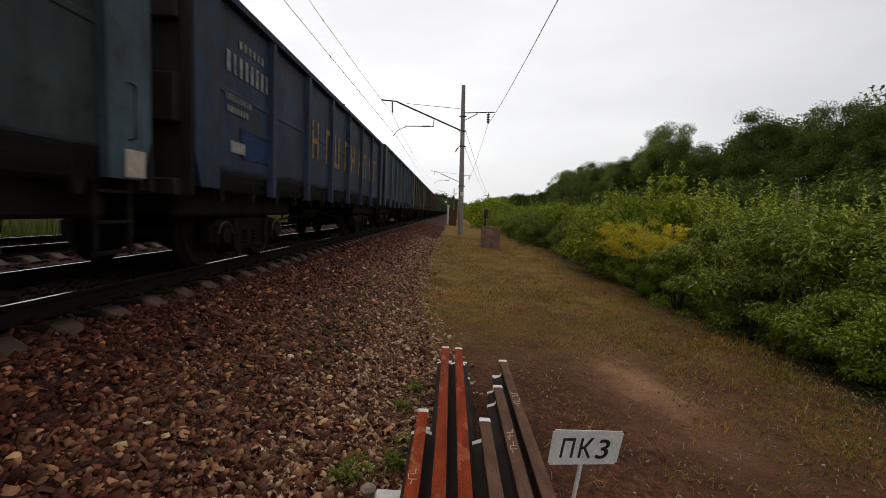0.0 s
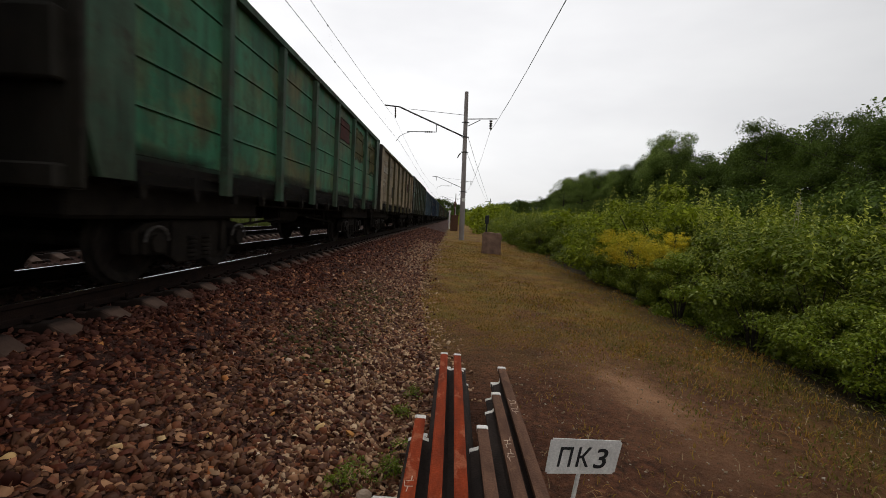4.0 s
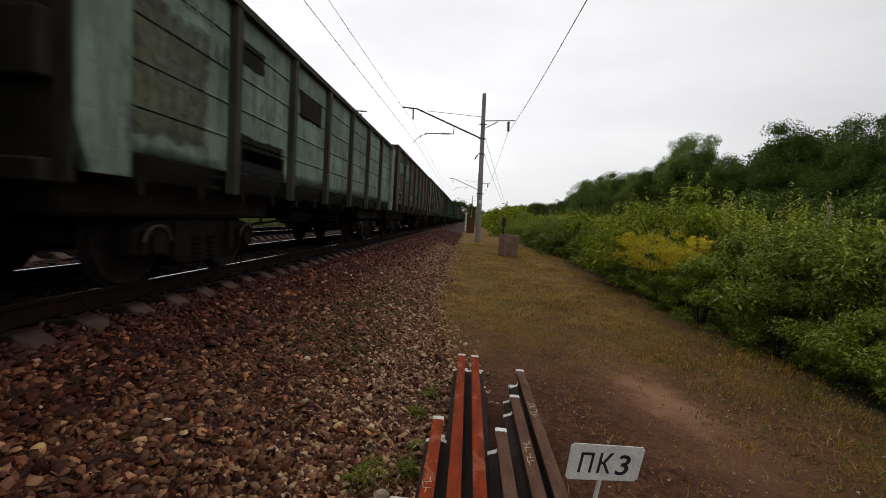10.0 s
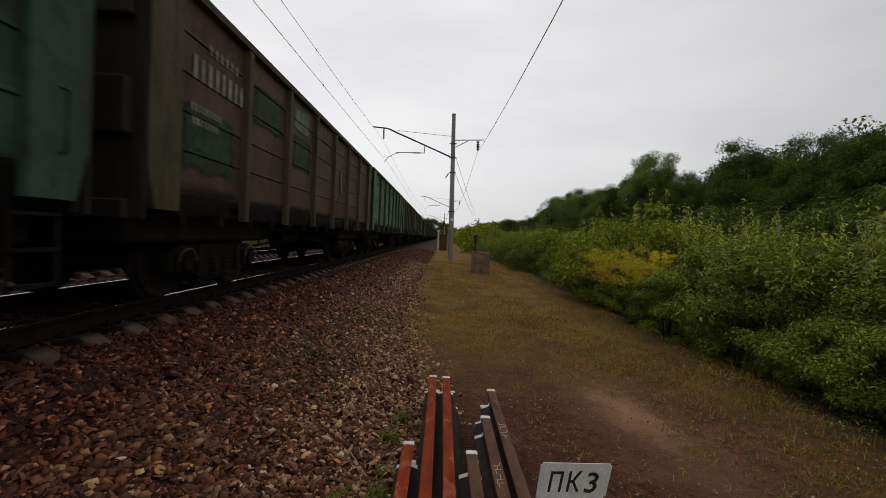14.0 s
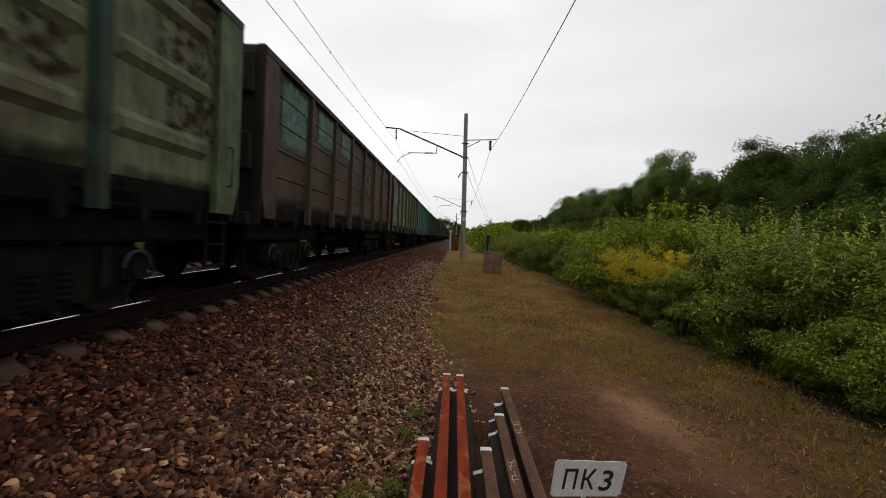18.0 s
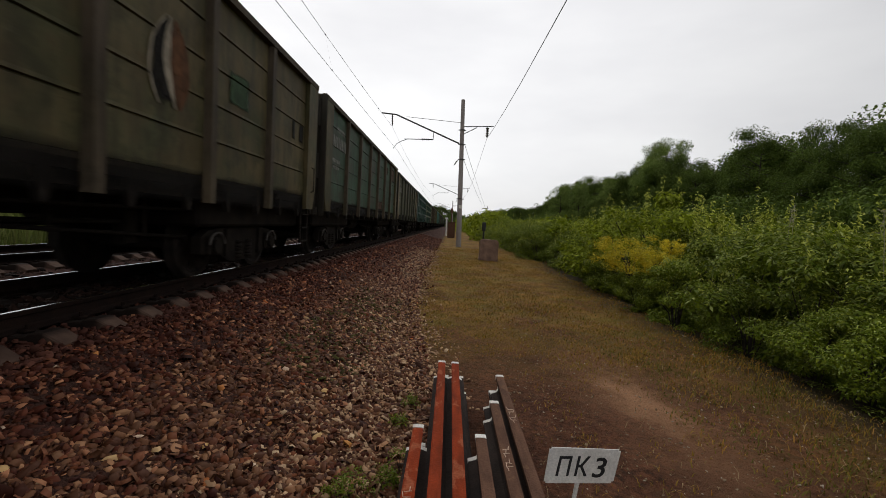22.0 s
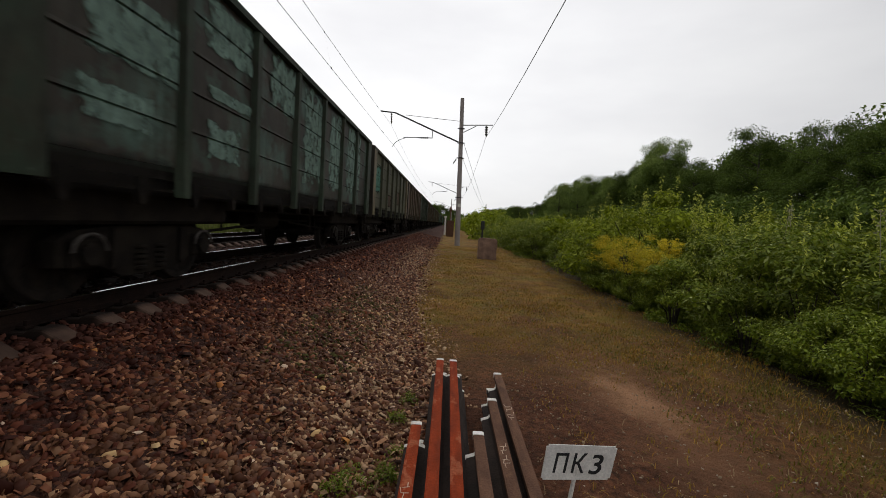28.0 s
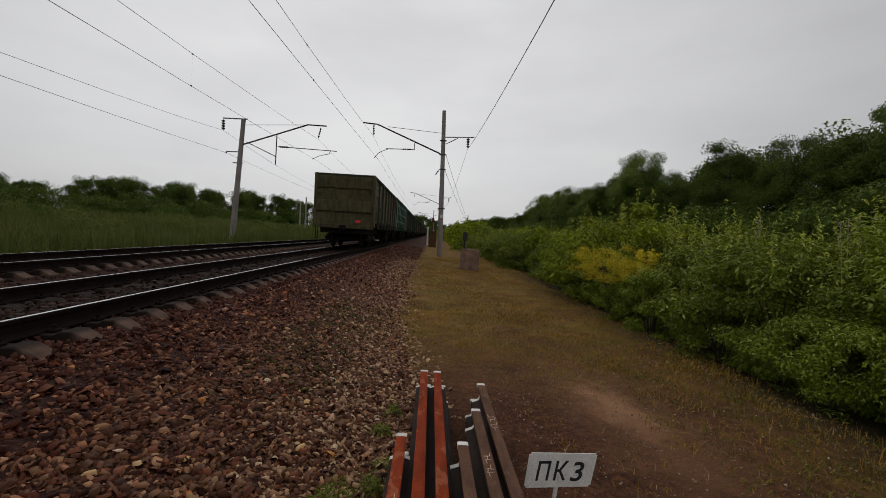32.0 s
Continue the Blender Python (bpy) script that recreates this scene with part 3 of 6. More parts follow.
def sleeper_mesh():
    """A concrete sleeper: thin waist, rail seats, raised shoulders and ends that slope down."""
    bm = bmesh.new()
    rings = []
    for x, h, w in ((-1.35, -0.06, 0.10), (-1.16, 0.035, 0.105), (-1.04, 0.03, 0.11), (-1.0, 0.0, 0.115), (-0.5, 0.0, 0.115), (-0.4, -0.035, 0.105),
                    (0.4, -0.035, 0.105), (0.5, 0.0, 0.115), (1.0, 0.0, 0.115), (1.04, 0.03, 0.11), (1.16, 0.035, 0.105), (1.35, -0.06, 0.10)):
        rings.append([bm.verts.new((x, y, z)) for y, z in ((-0.14, -0.2), (0.14, -0.2), (w + 0.008, h - 0.012), (w - 0.006, h), (-w + 0.006, h), (-w - 0.008, h - 0.012))])
    bm.faces.new(rings[0][::-1])
    bm.faces.new(rings[-1])
    for a, b in zip(rings, rings[1:]):
        for i in range(6):
            j = (i + 1) % 6
            bm.faces.new((a[i], a[j], b[j], b[i]))
    bmesh.ops.recalc_face_normals(bm, faces=bm.faces)
    return bm


def build_tracks():
    first = None
    for name, cx, words in (("track_near", TRACK_NEAR, "railway track with bright worn rail heads on concrete sleepers"), ("track_far", TRACK_FAR, "second railway track on concrete sleepers beside the first")):
        tr = thing(name, words, "railway track", pose(cx, 0, RAIL_TOP - 0.18), "", "structure")
        for s in (-1, 1):
            bm = bmesh.new()
            prism(bm, rail_profile(s * 0.795), -60, 900)
            rail = part("rail", bm, RAIL_SIDE, tr)
            bm = bmesh.new()
            box(bm, s * 0.795 - 0.019, s * 0.795 + 0.019, -60, 900, 0.1795, 0.1825)
            part("rail_head", bm, RAIL_HEAD, tr, "polished running surface")
        if first is None:
            first = part("sleeper", sleeper_mesh(), SLEEPER, tr)
            fb = bmesh.new()
            for s in (-1, 1):
                for d in (-1, 1):
                    box(fb, s * 0.795 + d * 0.11 - 0.045, s * 0.795 + d * 0.11 + 0.045, -0.05, 0.05, 0, 0.035, 0.01)
                    rod(fb, (s * 0.795 + d * 0.12, 0, 0.03), (s * 0.795 + d * 0.12, 0, 0.075), 0.018, n=6)
            fast = part("rail_fastening", fb, RAIL_SIDE, tr)
            fast.matrix_basis = pose(0, -3.36, 0)
            first.matrix_basis = pose(0, -3.36, 0)
        for i in range(150):
            y = -3.36 + 0.543 * (i + 1)
            share("sleeper", first.data, tr, pose(0, y, 0))
            if i < 70:
                share("rail_fastening", fast.data, tr, pose(0, y, 0))
        bm = bmesh.new()
        for i in range(151, 900):
            y = -3.36 + 0.543 * i
            box(bm, -1.35, 1.35, y - 0.12, y + 0.12, -0.2, 0)
        tagged(part("far_sleepers", bm, SLEEPER, tr), kind="stuff")


build_tracks()


# ---- crushed stone ----
def stones(name, n, area, size, material, seed, label, sink=0.35):
    """Broken stones strewn over the bed: each a lop-sided chip with a broken flat top and sharp edges."""
    rng = np.random.RandomState(seed)
    k = 5
    tris = [(5 + i, 5 + (i + 1) % k, 5 + (i + 2) % k) for i in (0,)] + [(5, 7, 8), (5, 8, 9)]
    for i in range(k):
        j = (i + 1) % k
        tris += [(i, j, 5 + j), (i, 5 + j, 5 + i)]
    tris = np.array(tris)
    xy = area(rng, n)
    n = len(xy)
    size = rng.uniform(size[0], size[1], n) * rng.choice([0.6, 0.85, 1.0, 1.25], n)
    ang = (np.arange(k)[None] + rng.uniform(-0.38, 0.38, (n, k))) * 2 * math.pi / k
    rad = rng.uniform(0.62, 1.30, (n, k))
    ring = np.stack([rad * np.cos(ang) * rng.uniform(0.95, 1.5, (n, 1)), rad * np.sin(ang) * rng.uniform(0.62, 1.0, (n, 1))], -1)
    tall = rng.uniform(0.16, 0.46, (n, 1))
    low = np.concatenate([ring, -np.repeat(tall, k, 1)[..., None]], -1)
    high = np.concatenate([ring * rng.uniform(0.55, 0.95, (n, k, 1)) + rng.uniform(-0.12, 0.12, (n, 1, 2)), (tall * rng.uniform(0.6, 1.2, (n, k)))[..., None]], -1)
    v = np.concatenate([low, high], 1) * size[:, None, None]
    q = rng.normal(size=(n, 4)) * np.array([1, 0.30, 0.30, 1.2])
    q /= np.linalg.norm(q, axis=1)[:, None]
    w, x, y, z = q.T
    R = np.stack([1 - 2 * (y * y + z * z), 2 * (x * y - z * w), 2 * (x * z + y * w), 2 * (x * y + z * w), 1 - 2 * (x * x + z * z), 2 * (y * z - x * w), 2 * (x * z - y * w), 2 * (y * z + x * w), 1 - 2 * (x * x + y * y)], 1).reshape(n, 3, 3)
    v = np.einsum("nij,nkj->nki", R, v)
    c = np.concatenate([xy, (ground_z(xy[:, 0], xy[:, 1]) + size * (rng.uniform(0.0, 0.9, n) - sink))[:, None]], 1)
    v = v + c[:, None]
    f = tris[None] + 10 * np.arange(n)[:, None, None]
    return tagged(new(name, raw_mesh(name, v.reshape(-1, 3), f.reshape(-1, 3), material)), label, "gravel", "", "stuff")


def clear_of_sleepers(area):
    """Leaves the ends of the near track's sleepers bare."""
    def bare(rng, n):
        p = area(rng, n)
        off = np.abs((p[:, 1] + 3.36 + 0.2715) % 0.543 - 0.2715)
        return p[(p[:, 0] > -3.20) | (off > 0.135)]
    return bare


def slope_area(y0, y1, x0=-3.25, power=1.6, crowd=1.0):
    def area(rng, n):
        y = y0 + (y1 - y0) * rng.uniform(0, 1, n) ** power
        toe = -0.05 - 0.7 * smooth(3, 12, y)
        x = x0 + (toe - x0) * rng.uniform(0, 1, n) ** crowd
        stray = rng.uniform(0, 1, n) < 0.05
        x = x + stray * np.abs(rng.normal(0, 0.25, n))
        return np.stack([x, y], 1)
    return clear_of_sleepers(area)


def toe_area(y0, y1):
    def area(rng, n):
        y = y0 + (y1 - y0) * rng.uniform(0, 1, n) ** 1.5
        x = -0.55 - 0.7 * smooth(3, 12, y) + rng.normal(0, 0.40, n)
        return np.stack([np.minimum(x, 0.1 + 0.3 * rng.uniform(0, 1, n)), y], 1)
    return area


def bed_area(x0, x1, y0, y1, power=1.8):
    def area(rng, n):
        return np.stack([rng.uniform(x0, x1, n), y0 + (y1 - y0) * rng.uniform(0, 1, n) ** power], 1)
    return clear_of_sleepers(area) if x0 > -3.8 else area


stones("ballast", 27000, slope_area(0.5, 13.0, -2.3), (0.017, 0.037), STONE, 1, "red-brown and grey crushed stone on the bank below the track")
stones("ballast", 16000, slope_area(0.5, 13.0, -3.3, 1.6, 1.5), (0.016, 0.034), STONE_RED, 7, "dark iron-stained crushed stone high on the bank")
stones("ballast", 9000, slope_area(0.6, -8.0, -3.3, 1.0), (0.020, 0.040), STONE, 21, "red-brown crushed stone on the bank beside the spare rails")
stones("ballast", 14000, slope_area(11.0, 46.0, -3.3, 1.4), (0.026, 0.045), STONE_RED, 2, "dark reddish crushed stone along the track bank")
stones("ballast", 15000, toe_area(1.0, 26.0), (0.014, 0.030), STONE_GREY, 3, "paler grey chippings along the foot of the bank")
stones("ballast", 5000, bed_area(-3.5, -2.0, 0.5, 9.0, 1.1), (0.020, 0.040), STONE_RED, 12, "dark iron-stained crushed stone at the sleepers' ends", 0.3)
stones("ballast", 15000, bed_area(-5.33, -3.83, 0.5, 34), (0.03, 0.05), STONE_DARK, 4, "dark oil-stained crushed stone between the rails", -0.15)
stones("ballast", 9000, bed_area(-3.72, -3.0, 0.5, 30, 1.5), (0.018, 0.034), STONE_DUST, 14, "brown dusty crushed stone packed between the sleepers' ends", -0.7)
stones("ballast", 5500, bed_area(-7.6, -5.9, 2, 45), (0.03, 0.05), STONE_DARK, 5, "dark crushed stone between the two tracks", 0.6)
stones("ballast", 1500, bed_area(-1.9, -0.9, 4.2, 9.5, 1.0), (0.016, 0.032), STONE_MOSS, 15, "crushed stone greened by moss on the bank", 0.1)
stones("pale_stone", 230, slope_area(1.0, 14.0), (0.020, 0.040), STONE_PALE, 6, "pale and ochre stones scattered on the track bank", 0.0)
stones("litter", 3600, bed_area(0.75, 4.7, 1.4, 12, 1.2), (0.004, 0.013), LITTER, 8, "pale chips and dry leaves on the trodden soil", 0.0)


# ---- the freight train ----
BODY, PITCH, BAYS = 13.20, 13.92, 7
BAY, END_BAY = 1.744, 2.24
SHEET, PROUD, TOP = 1.465, 1.55, 3.76


def bay_edge(b):
    """Where bay b begins, from the leading end; b runs from 1, and 8 is the trailing end."""
    return BODY / 2 if b == 1 else (-BODY / 2 if b == BAYS + 1 else BODY / 2 - END_BAY - BAY * (b - 2))


def prism_x(bm, profile, x0, x1):
    a = [bm.verts.new((x0, y, z)) for y, z in profile]
    b = [bm.verts.new((x1, y, z)) for y, z in profile]
    bm.faces.new(a)
    bm.faces.new(b[::-1])
    for i in range(len(a)):
        j = (i + 1) % len(a)
        bm.faces.new((a[j], a[i], b[i], b[j]))
    bmesh.ops.recalc_face_normals(bm, faces=bm.faces)


def side_sheet(kind, wide, z0=1.40, z1=3.66):
    """One bay of a side wall, its middle at y = 0."""
    bm = bmesh.new()
    y0, y1 = -wide / 2 + 0.004, wide / 2 - 0.004
    if kind == "planked":
        prof = [(SHEET - 0.05, z0), (SHEET, z0)]
        n = 5
        for i in range(1, n):
            z = z0 + (z1 - z0) * i / n
            prof += [(SHEET, z - 0.018), (SHEET - 0.022, z - 0.011), (SHEET - 0.022, z + 0.002), (SHEET + 0.007, z + 0.009), (SHEET, z + 0.045)]
        prof += [(SHEET, z1), (SHEET - 0.05, z1)]
        prism(bm, prof, y0, y1)
        return bm
    # a sheet pressed over a grid of lines: ribs stand out and slope down at their ends
    ribs = (1.88, 2.56, 3.24) if kind == "ribbed" else ()
    ys = [y0, y0 + 0.10, y0 + 0.22, y1 - 0.22, y1 - 0.10, y1]
    zs = [z0]
    for r in ribs:
        zs += [r - 0.13, r - 0.05, r + 0.05, r + 0.13]
    if not ribs:
        zs += [2.44, 2.455, 2.505, 2.52]
    zs.append(z1)
    grid = []
    for z in zs:
        row = []
        for i, y in enumerate(ys):
            out = 0.065 if any(abs(z - r) < 0.06 for r in ribs) and i in (2, 3) else (0.012 if not ribs and 2.45 < z < 2.51 else 0.0)
            row.append(bm.verts.new((SHEET + out, y, z)))
        grid.append(row)
    for a, b in zip(grid, grid[1:]):
        for i in range(5):
            bm.faces.new((a[i], a[i + 1], b[i + 1], b[i]))
    rim = [e for e in bm.edges if e.is_boundary]
    ext = bmesh.ops.extrude_edge_only(bm, edges=rim)
    bmesh.ops.translate(bm, vec=(-0.05, 0, 0), verts=[g for g in ext["geom"] if isinstance(g, bmesh.types.BMVert)])
    bmesh.ops.recalc_face_normals(bm, faces=bm.faces)
    return bm


def post_bm():
    """A side post: folded channel with sloped cheeks, a foot below the sill."""
    bm = bmesh.new()
    for z0, z1, w0, w1 in ((1.08, 1.42, 0.075, 0.085), (1.42, 3.68, 0.085, 0.085)):
        lo, hi = [], []
        for w, z, row in ((w0, z0, lo), (w1, z1, hi)):
            for y, x in ((-w - 0.02, SHEET - 0.01), (-w * 0.75, PROUD), (w * 0.75, PROUD), (w + 0.02, SHEET - 0.01)):
                row.append(bm.verts.new((x, y, z)))
        bm.faces.new(lo[::-1])
        bm.faces.new(hi)
        for i in range(4):
            j = (i + 1) % 4
            bm.faces.new((lo[i], lo[j], hi[j], hi[i]))
    bmesh.ops.recalc_face_normals(bm, faces=bm.faces)
    return bm


def corner_bm():
    """The corner plate at the body's end, cut off slantwise at its foot; its outer edge at y = 0, running to +y."""
    bm = bmesh.new()
    prism_x(bm, [(0, 1.55), (0.13, 1.14), (0.53, 1.14), (0.53, 3.68), (0, 3.68)], PROUD - 0.08, PROUD + 0.004)
    return bm


def side_frame_bm():
    bm = bmesh.new()
    out = [(-1.20, 0.36), (-1.20, 0.60), (-1.02, 0.70), (-0.60, 0.74), (0.60, 0.74), (1.02, 0.70), (1.20, 0.60), (1.20, 0.36), (0.72, 0.34), (0.42, 0.20), (-0.42, 0.20), (-0.72, 0.34)]
    prism_x(bm, out, 0.96, 1.10)
    for s in (-1, 1):
        box(bm, 1.08, 1.16, s * 0.925 - 0.17, s * 0.925 + 0.17, 0.33, 0.63, 0.03)
        rod(bm, (1.15, s * 0.925, 0.475), (1.21, s * 0.925, 0.475), 0.11, n=12)
    for y in (-0.55, 0.55):
        prism_x(bm, [(y - 0.07, 0.30), (y + 0.07, 0.30), (y + 0.05, 0.72), (y - 0.05, 0.72)], 1.09, 1.15)
    return bm


def wheelset_bm():
    bm = bmesh.new()
    for s in (-1, 1):
        lathe(bm, [(0.10, s * 0.70), (0.30, s * 0.725), (0.40, s * 0.70), (0.505, s * 0.715), (0.505, s * 0.745), (0.475, s * 0.765), (0.47, s * 0.845), (0.40, s * 0.845), (0.36, s * 0.80), (0.20, s * 0.80), (0.10, s * 0.85)], "X", 20)
        for k in range(4):
            a = k * math.pi / 2
            box(bm, s * 0.80 - 0.012, s * 0.80 + 0.012, 0.28 * math.cos(a) - 0.03, 0.28 * math.cos(a) + 0.03, 0.28 * math.sin(a) - 0.03, 0.28 * math.sin(a) + 0.03)
    rod(bm, (-1.0, 0, 0), (1.0, 0, 0), 0.085, n=10)
    return bm


def end_wall(parent, s, sheet_mat):
    """An end wall with its three deep cross beams and the short struts between them."""
    y = s * BODY / 2
    wall = part("end_wall", boxed(-1.47, 1.47, min(y, y - s * 0.05), max(y, y - s * 0.05), 1.05, 3.62), sheet_mat, parent)
    for z0, z1, d in ((3.02, 3.62, 0.08), (1.86, 2.42, 0.13), (1.02, 1.22, 0.13)):
        bm = bmesh.new()
        a, b = sorted((y, y + s * d))
        box(bm, -1.40, 1.40, a, b, z0, z1, 0.02)
        part("cross_beam", bm, sheet_mat, wall)
    for x in (-1.475, 1.475):
        a, b = sorted((y + s * 0.003, y + s * 0.03))
        part("corner_post", boxed(x - 0.075, x + 0.075, a, b, 1.02, 3.74, 0.02), sheet_mat, wall)
    for z0, z1 in ((2.42, 3.02), (1.22, 1.86)):
        for x in (-0.52, 0.52):
            a, b = sorted((y, y + s * 0.07))
            part("strut", boxed(x - 0.07, x + 0.07, a, b, z0, z1), sheet_mat, wall)
    return wall


def gondola(kind, paint):
    w = thing("gondola_wagon", "steel gondola wagon", "freight wagon", None, "wagons of the freight train")
    sheets = {}
    for b in range(1, BAYS + 1):
        lead, trail = bay_edge(b), bay_edge(b + 1)
        if b == 1:
            lead -= 0.50
        if b == BAYS:
            trail += 0.50
        at = pose(0, (lead + trail) / 2, 0)
        key = round(lead - trail, 2)
        if key not in sheets:
            o = part("side_panel", side_sheet(kind, lead - trail), paint, w)
            o.matrix_basis = at
            sheets[key] = o.data
        else:
            share("side_panel", sheets[key], w, at)
    post = part("side_post", post_bm(), paint, w)
    post.matrix_basis = pose(0, bay_edge(2), 0)
    for b in range(3, BAYS + 1):
        share("side_post", post.data, w, pose(0, bay_edge(b), 0))
    corner = part("corner_plate", corner_bm(), paint, w)
    corner.matrix_basis = pose(0, -BODY / 2, 0)
    bm = corner_bm()
    bmesh.ops.scale(bm, vec=(1, -1, 1), verts=bm.verts)
    bmesh.ops.reverse_faces(bm, faces=bm.faces)
    part("corner_plate", bm, paint, w).matrix_basis = pose(0, BODY / 2, 0)
    bm = bmesh.new()
    prism(bm, [(-SHEET, 1.05), (-SHEET, 3.66), (-SHEET + 0.05, 3.66), (-SHEET + 0.05, 1.05)], -BODY / 2 + 0.055, BODY / 2 - 0.055)
    part("side_wall", bm, paint, w)
    for s in (-1, 1):
        bm = bmesh.new()
        prism(bm, [(s * (PROUD - 0.14), 3.63), (s * (PROUD + 0.012), 3.63), (s * (PROUD + 0.02), 3.72), (s * (PROUD - 0.03), TOP), (s * (PROUD - 0.14), TOP)], -BODY / 2, BODY / 2)
        part("top_rail", bm, paint, w)
        a, b = sorted((s * BODY / 2, s * (BODY / 2 - 0.1)))
        part("end_rail", boxed(-PROUD + 0.14, PROUD - 0.14, a, b, 3.62, TOP - 0.005, 0.02), paint, w)
        end_wall(w, s, paint)
        bm = bmesh.new()
        prism(bm, [(s * 1.30, 1.13), (s * 1.44, 1.13), (s * 1.44, 1.16), (s * 1.33, 1.16), (s * 1.33, 1.26), (s * 1.455, 1.26), (s * 1.455, 1.30), (s * 1.30, 1.30)], -BODY / 2 + 0.1, BODY / 2 - 0.1)
        part("side_sill", bm, STEEL_DARK, w)
        bm = bmesh.new()
        y = s * (BODY / 2 + 0.12)
        box(bm, -0.15, 0.15, min(y, s * 6.94), max(y, s * 6.94), 0.92, 1.20, 0.03)
        box(bm, -0.17, 0.14, s * 6.82 - 0.12, s * 6.82 + 0.12, 0.90, 1.17, 0.05)
        part("coupler", bm, STEEL_DARK, w)
        a, b = sorted((s * (BODY / 2 - 0.15), s * 2.85))
        part("underframe", boxed(-1.22, 1.22, a, b, 0.76, 1.295, 0.04), STEEL_DARK, w)
    part("centre_sill", boxed(-0.25, 0.25, -BODY / 2 + 0.05, BODY / 2 - 0.05, 0.85, 1.30), STEEL_DARK, w)
    part("floor", boxed(-1.40, 1.40, -BODY / 2 + 0.06, BODY / 2 - 0.06, 1.30, 1.36), STEEL_DARK, w)
    bracket = None
    for i in range(14):
        y = -BODY / 2 + 0.75 + i * (BODY - 1.5) / 13
        if bracket is None:
            bm = bmesh.new()
            prism_x(bm, [(-0.05, 1.28), (0.05, 1.28), (0.07, 1.12), (0.03, 0.98), (-0.03, 0.98), (-0.06, 1.12)], 1.40, 1.47)
            bracket = part("hatch_bracket", bm, STEEL_DARK, w)
            bracket.matrix_basis = pose(0, y, 0)
        else:
            share("hatch_bracket", bracket.data, w, pose(0, y, 0))
    bm = bmesh.new()
    for y in (6.02, 6.42):
        box(bm, 1.44, 1.47, y - 0.02, y + 0.02, 0.42, 1.30)
    for z in (0.46, 0.74, 1.02):
        box(bm, 1.42, 1.50, 6.02, 6.42, z - 0.015, z + 0.015)
    part("ladder", bm, STEEL_DARK, w)
    bm = bmesh.new()
    for y in (-6.02, -6.42):
        box(bm, -1.47, -1.44, y - 0.02, y + 0.02, 0.42, 1.30)
    for z in (0.46, 0.74, 1.02):
        box(bm, -1.50, -1.42, -6.42, -6.02, z - 0.015, z + 0.015)
    part("ladder", bm, STEEL_DARK, w)
    bm = bmesh.new()
    bent(bm, [(PROUD, 6.32, 1.50), (PROUD + 0.06, 6.32, 1.52), (PROUD + 0.06, 6.32, 2.0), (PROUD, 6.32, 2.02)], 0.012)
    part("grab_handle", bm, STEEL_DARK, w)
    bm = bmesh.new()
    rod(bm, (0.75, -1.2, 0.82), (0.75, -0.2, 0.82), 0.19, n=14)
    rod(bm, (0.75, -0.2, 0.82), (0.75, 2.2, 0.80), 0.025)
    box(bm, 0.68, 0.82, 2.1, 2.3, 0.55, 1.05)
    part("brake_cylinder", bm, STEEL_DARK, w)
    for x, y0, y1, z0, z1 in ((0.9, -3.1, -0.4, 0.62, 0.78), (0.9, 0.4, 3.1, 0.78, 0.60), (1.12, -2.9, 2.9, 0.98, 0.98), (-0.7, -3.0, 3.0, 0.66, 0.70)):
        bm = bmesh.new()
        rod(bm, (x, y0, z0), (x, y1, z1), 0.022, n=6)
        for u in (0.25, 0.7):
            y = y0 + (y1 - y0) * u
            z = z0 + (z1 - z0) * u
            box(bm, x - 0.012, x + 0.012, y - 0.025, y + 0.025, z - 0.03, 1.30)
        part("brake_rod", bm, STEEL_DARK, w)
    bm = bmesh.new()
    rod(bm, (-0.95, 1.1, 0.84), (-0.95, 2.0, 0.84), 0.20, n=14)
    part("brake_cylinder", bm, STEEL_DARK, w)
    bogie = None
    for s in (-1, 1):
        if bogie is None:
            bogie = part("bogie", boxed(-0.95, 0.95, -0.22, 0.22, 0.42, 0.80, 0.04), STEEL_DARK, w)
            bogie.matrix_basis = pose(0, s * 4.325, 0)
            sf = part("side_frame", side_frame_bm(), STEEL_DARK, bogie)
            bm = side_frame_bm()
            bmesh.ops.scale(bm, vec=(-1, 1, 1), verts=bm.verts)
            bmesh.ops.reverse_faces(bm, faces=bm.faces)
            sf2 = part("side_frame", bm, STEEL_DARK, bogie)
            arches = []
            for d in (-0.925, 0.925):
                bm = bmesh.new()
                bent(bm, [(1.19, 0.20 * math.cos(t * math.pi / 8), 0.50 + 0.17 * math.sin(t * math.pi / 8)) for t in range(9)], 0.017, 5)
                o = part("axle_box_cap", bm, AXLE_DUST, bogie, "dusty grey arch over the axle box")
                o.matrix_parent_inverse = Matrix.Translation((0, d, 0))
                arches.append(o)
            bm = bmesh.new()
            coil = []
            for i in range(5):
                coil += [(0.075, 0.24 + i * 0.06), (0.105, 0.255 + i * 0.06), (0.105, 0.28 + i * 0.06), (0.075, 0.295 + i * 0.06)]
            lathe(bm, coil, "Z", 10, (1.06, 0, 0))
            sp = part("bogie_spring", bm, STEEL_DARK, bogie)
            sp.matrix_parent_inverse = Matrix.Translation((0, 0.16, 0))
            sp2 = share("bogie_spring", sp.data, bogie)
            sp2.matrix_parent_inverse = Matrix.Translation((0, -0.16, 0))
            ws = part("wheelset", wheelset_bm(), WHEEL, bogie)
            ws.matrix_parent_inverse = Matrix.Translation((0, 0.925, 0.475))
            ws2 = share("wheelset", ws.data, bogie)
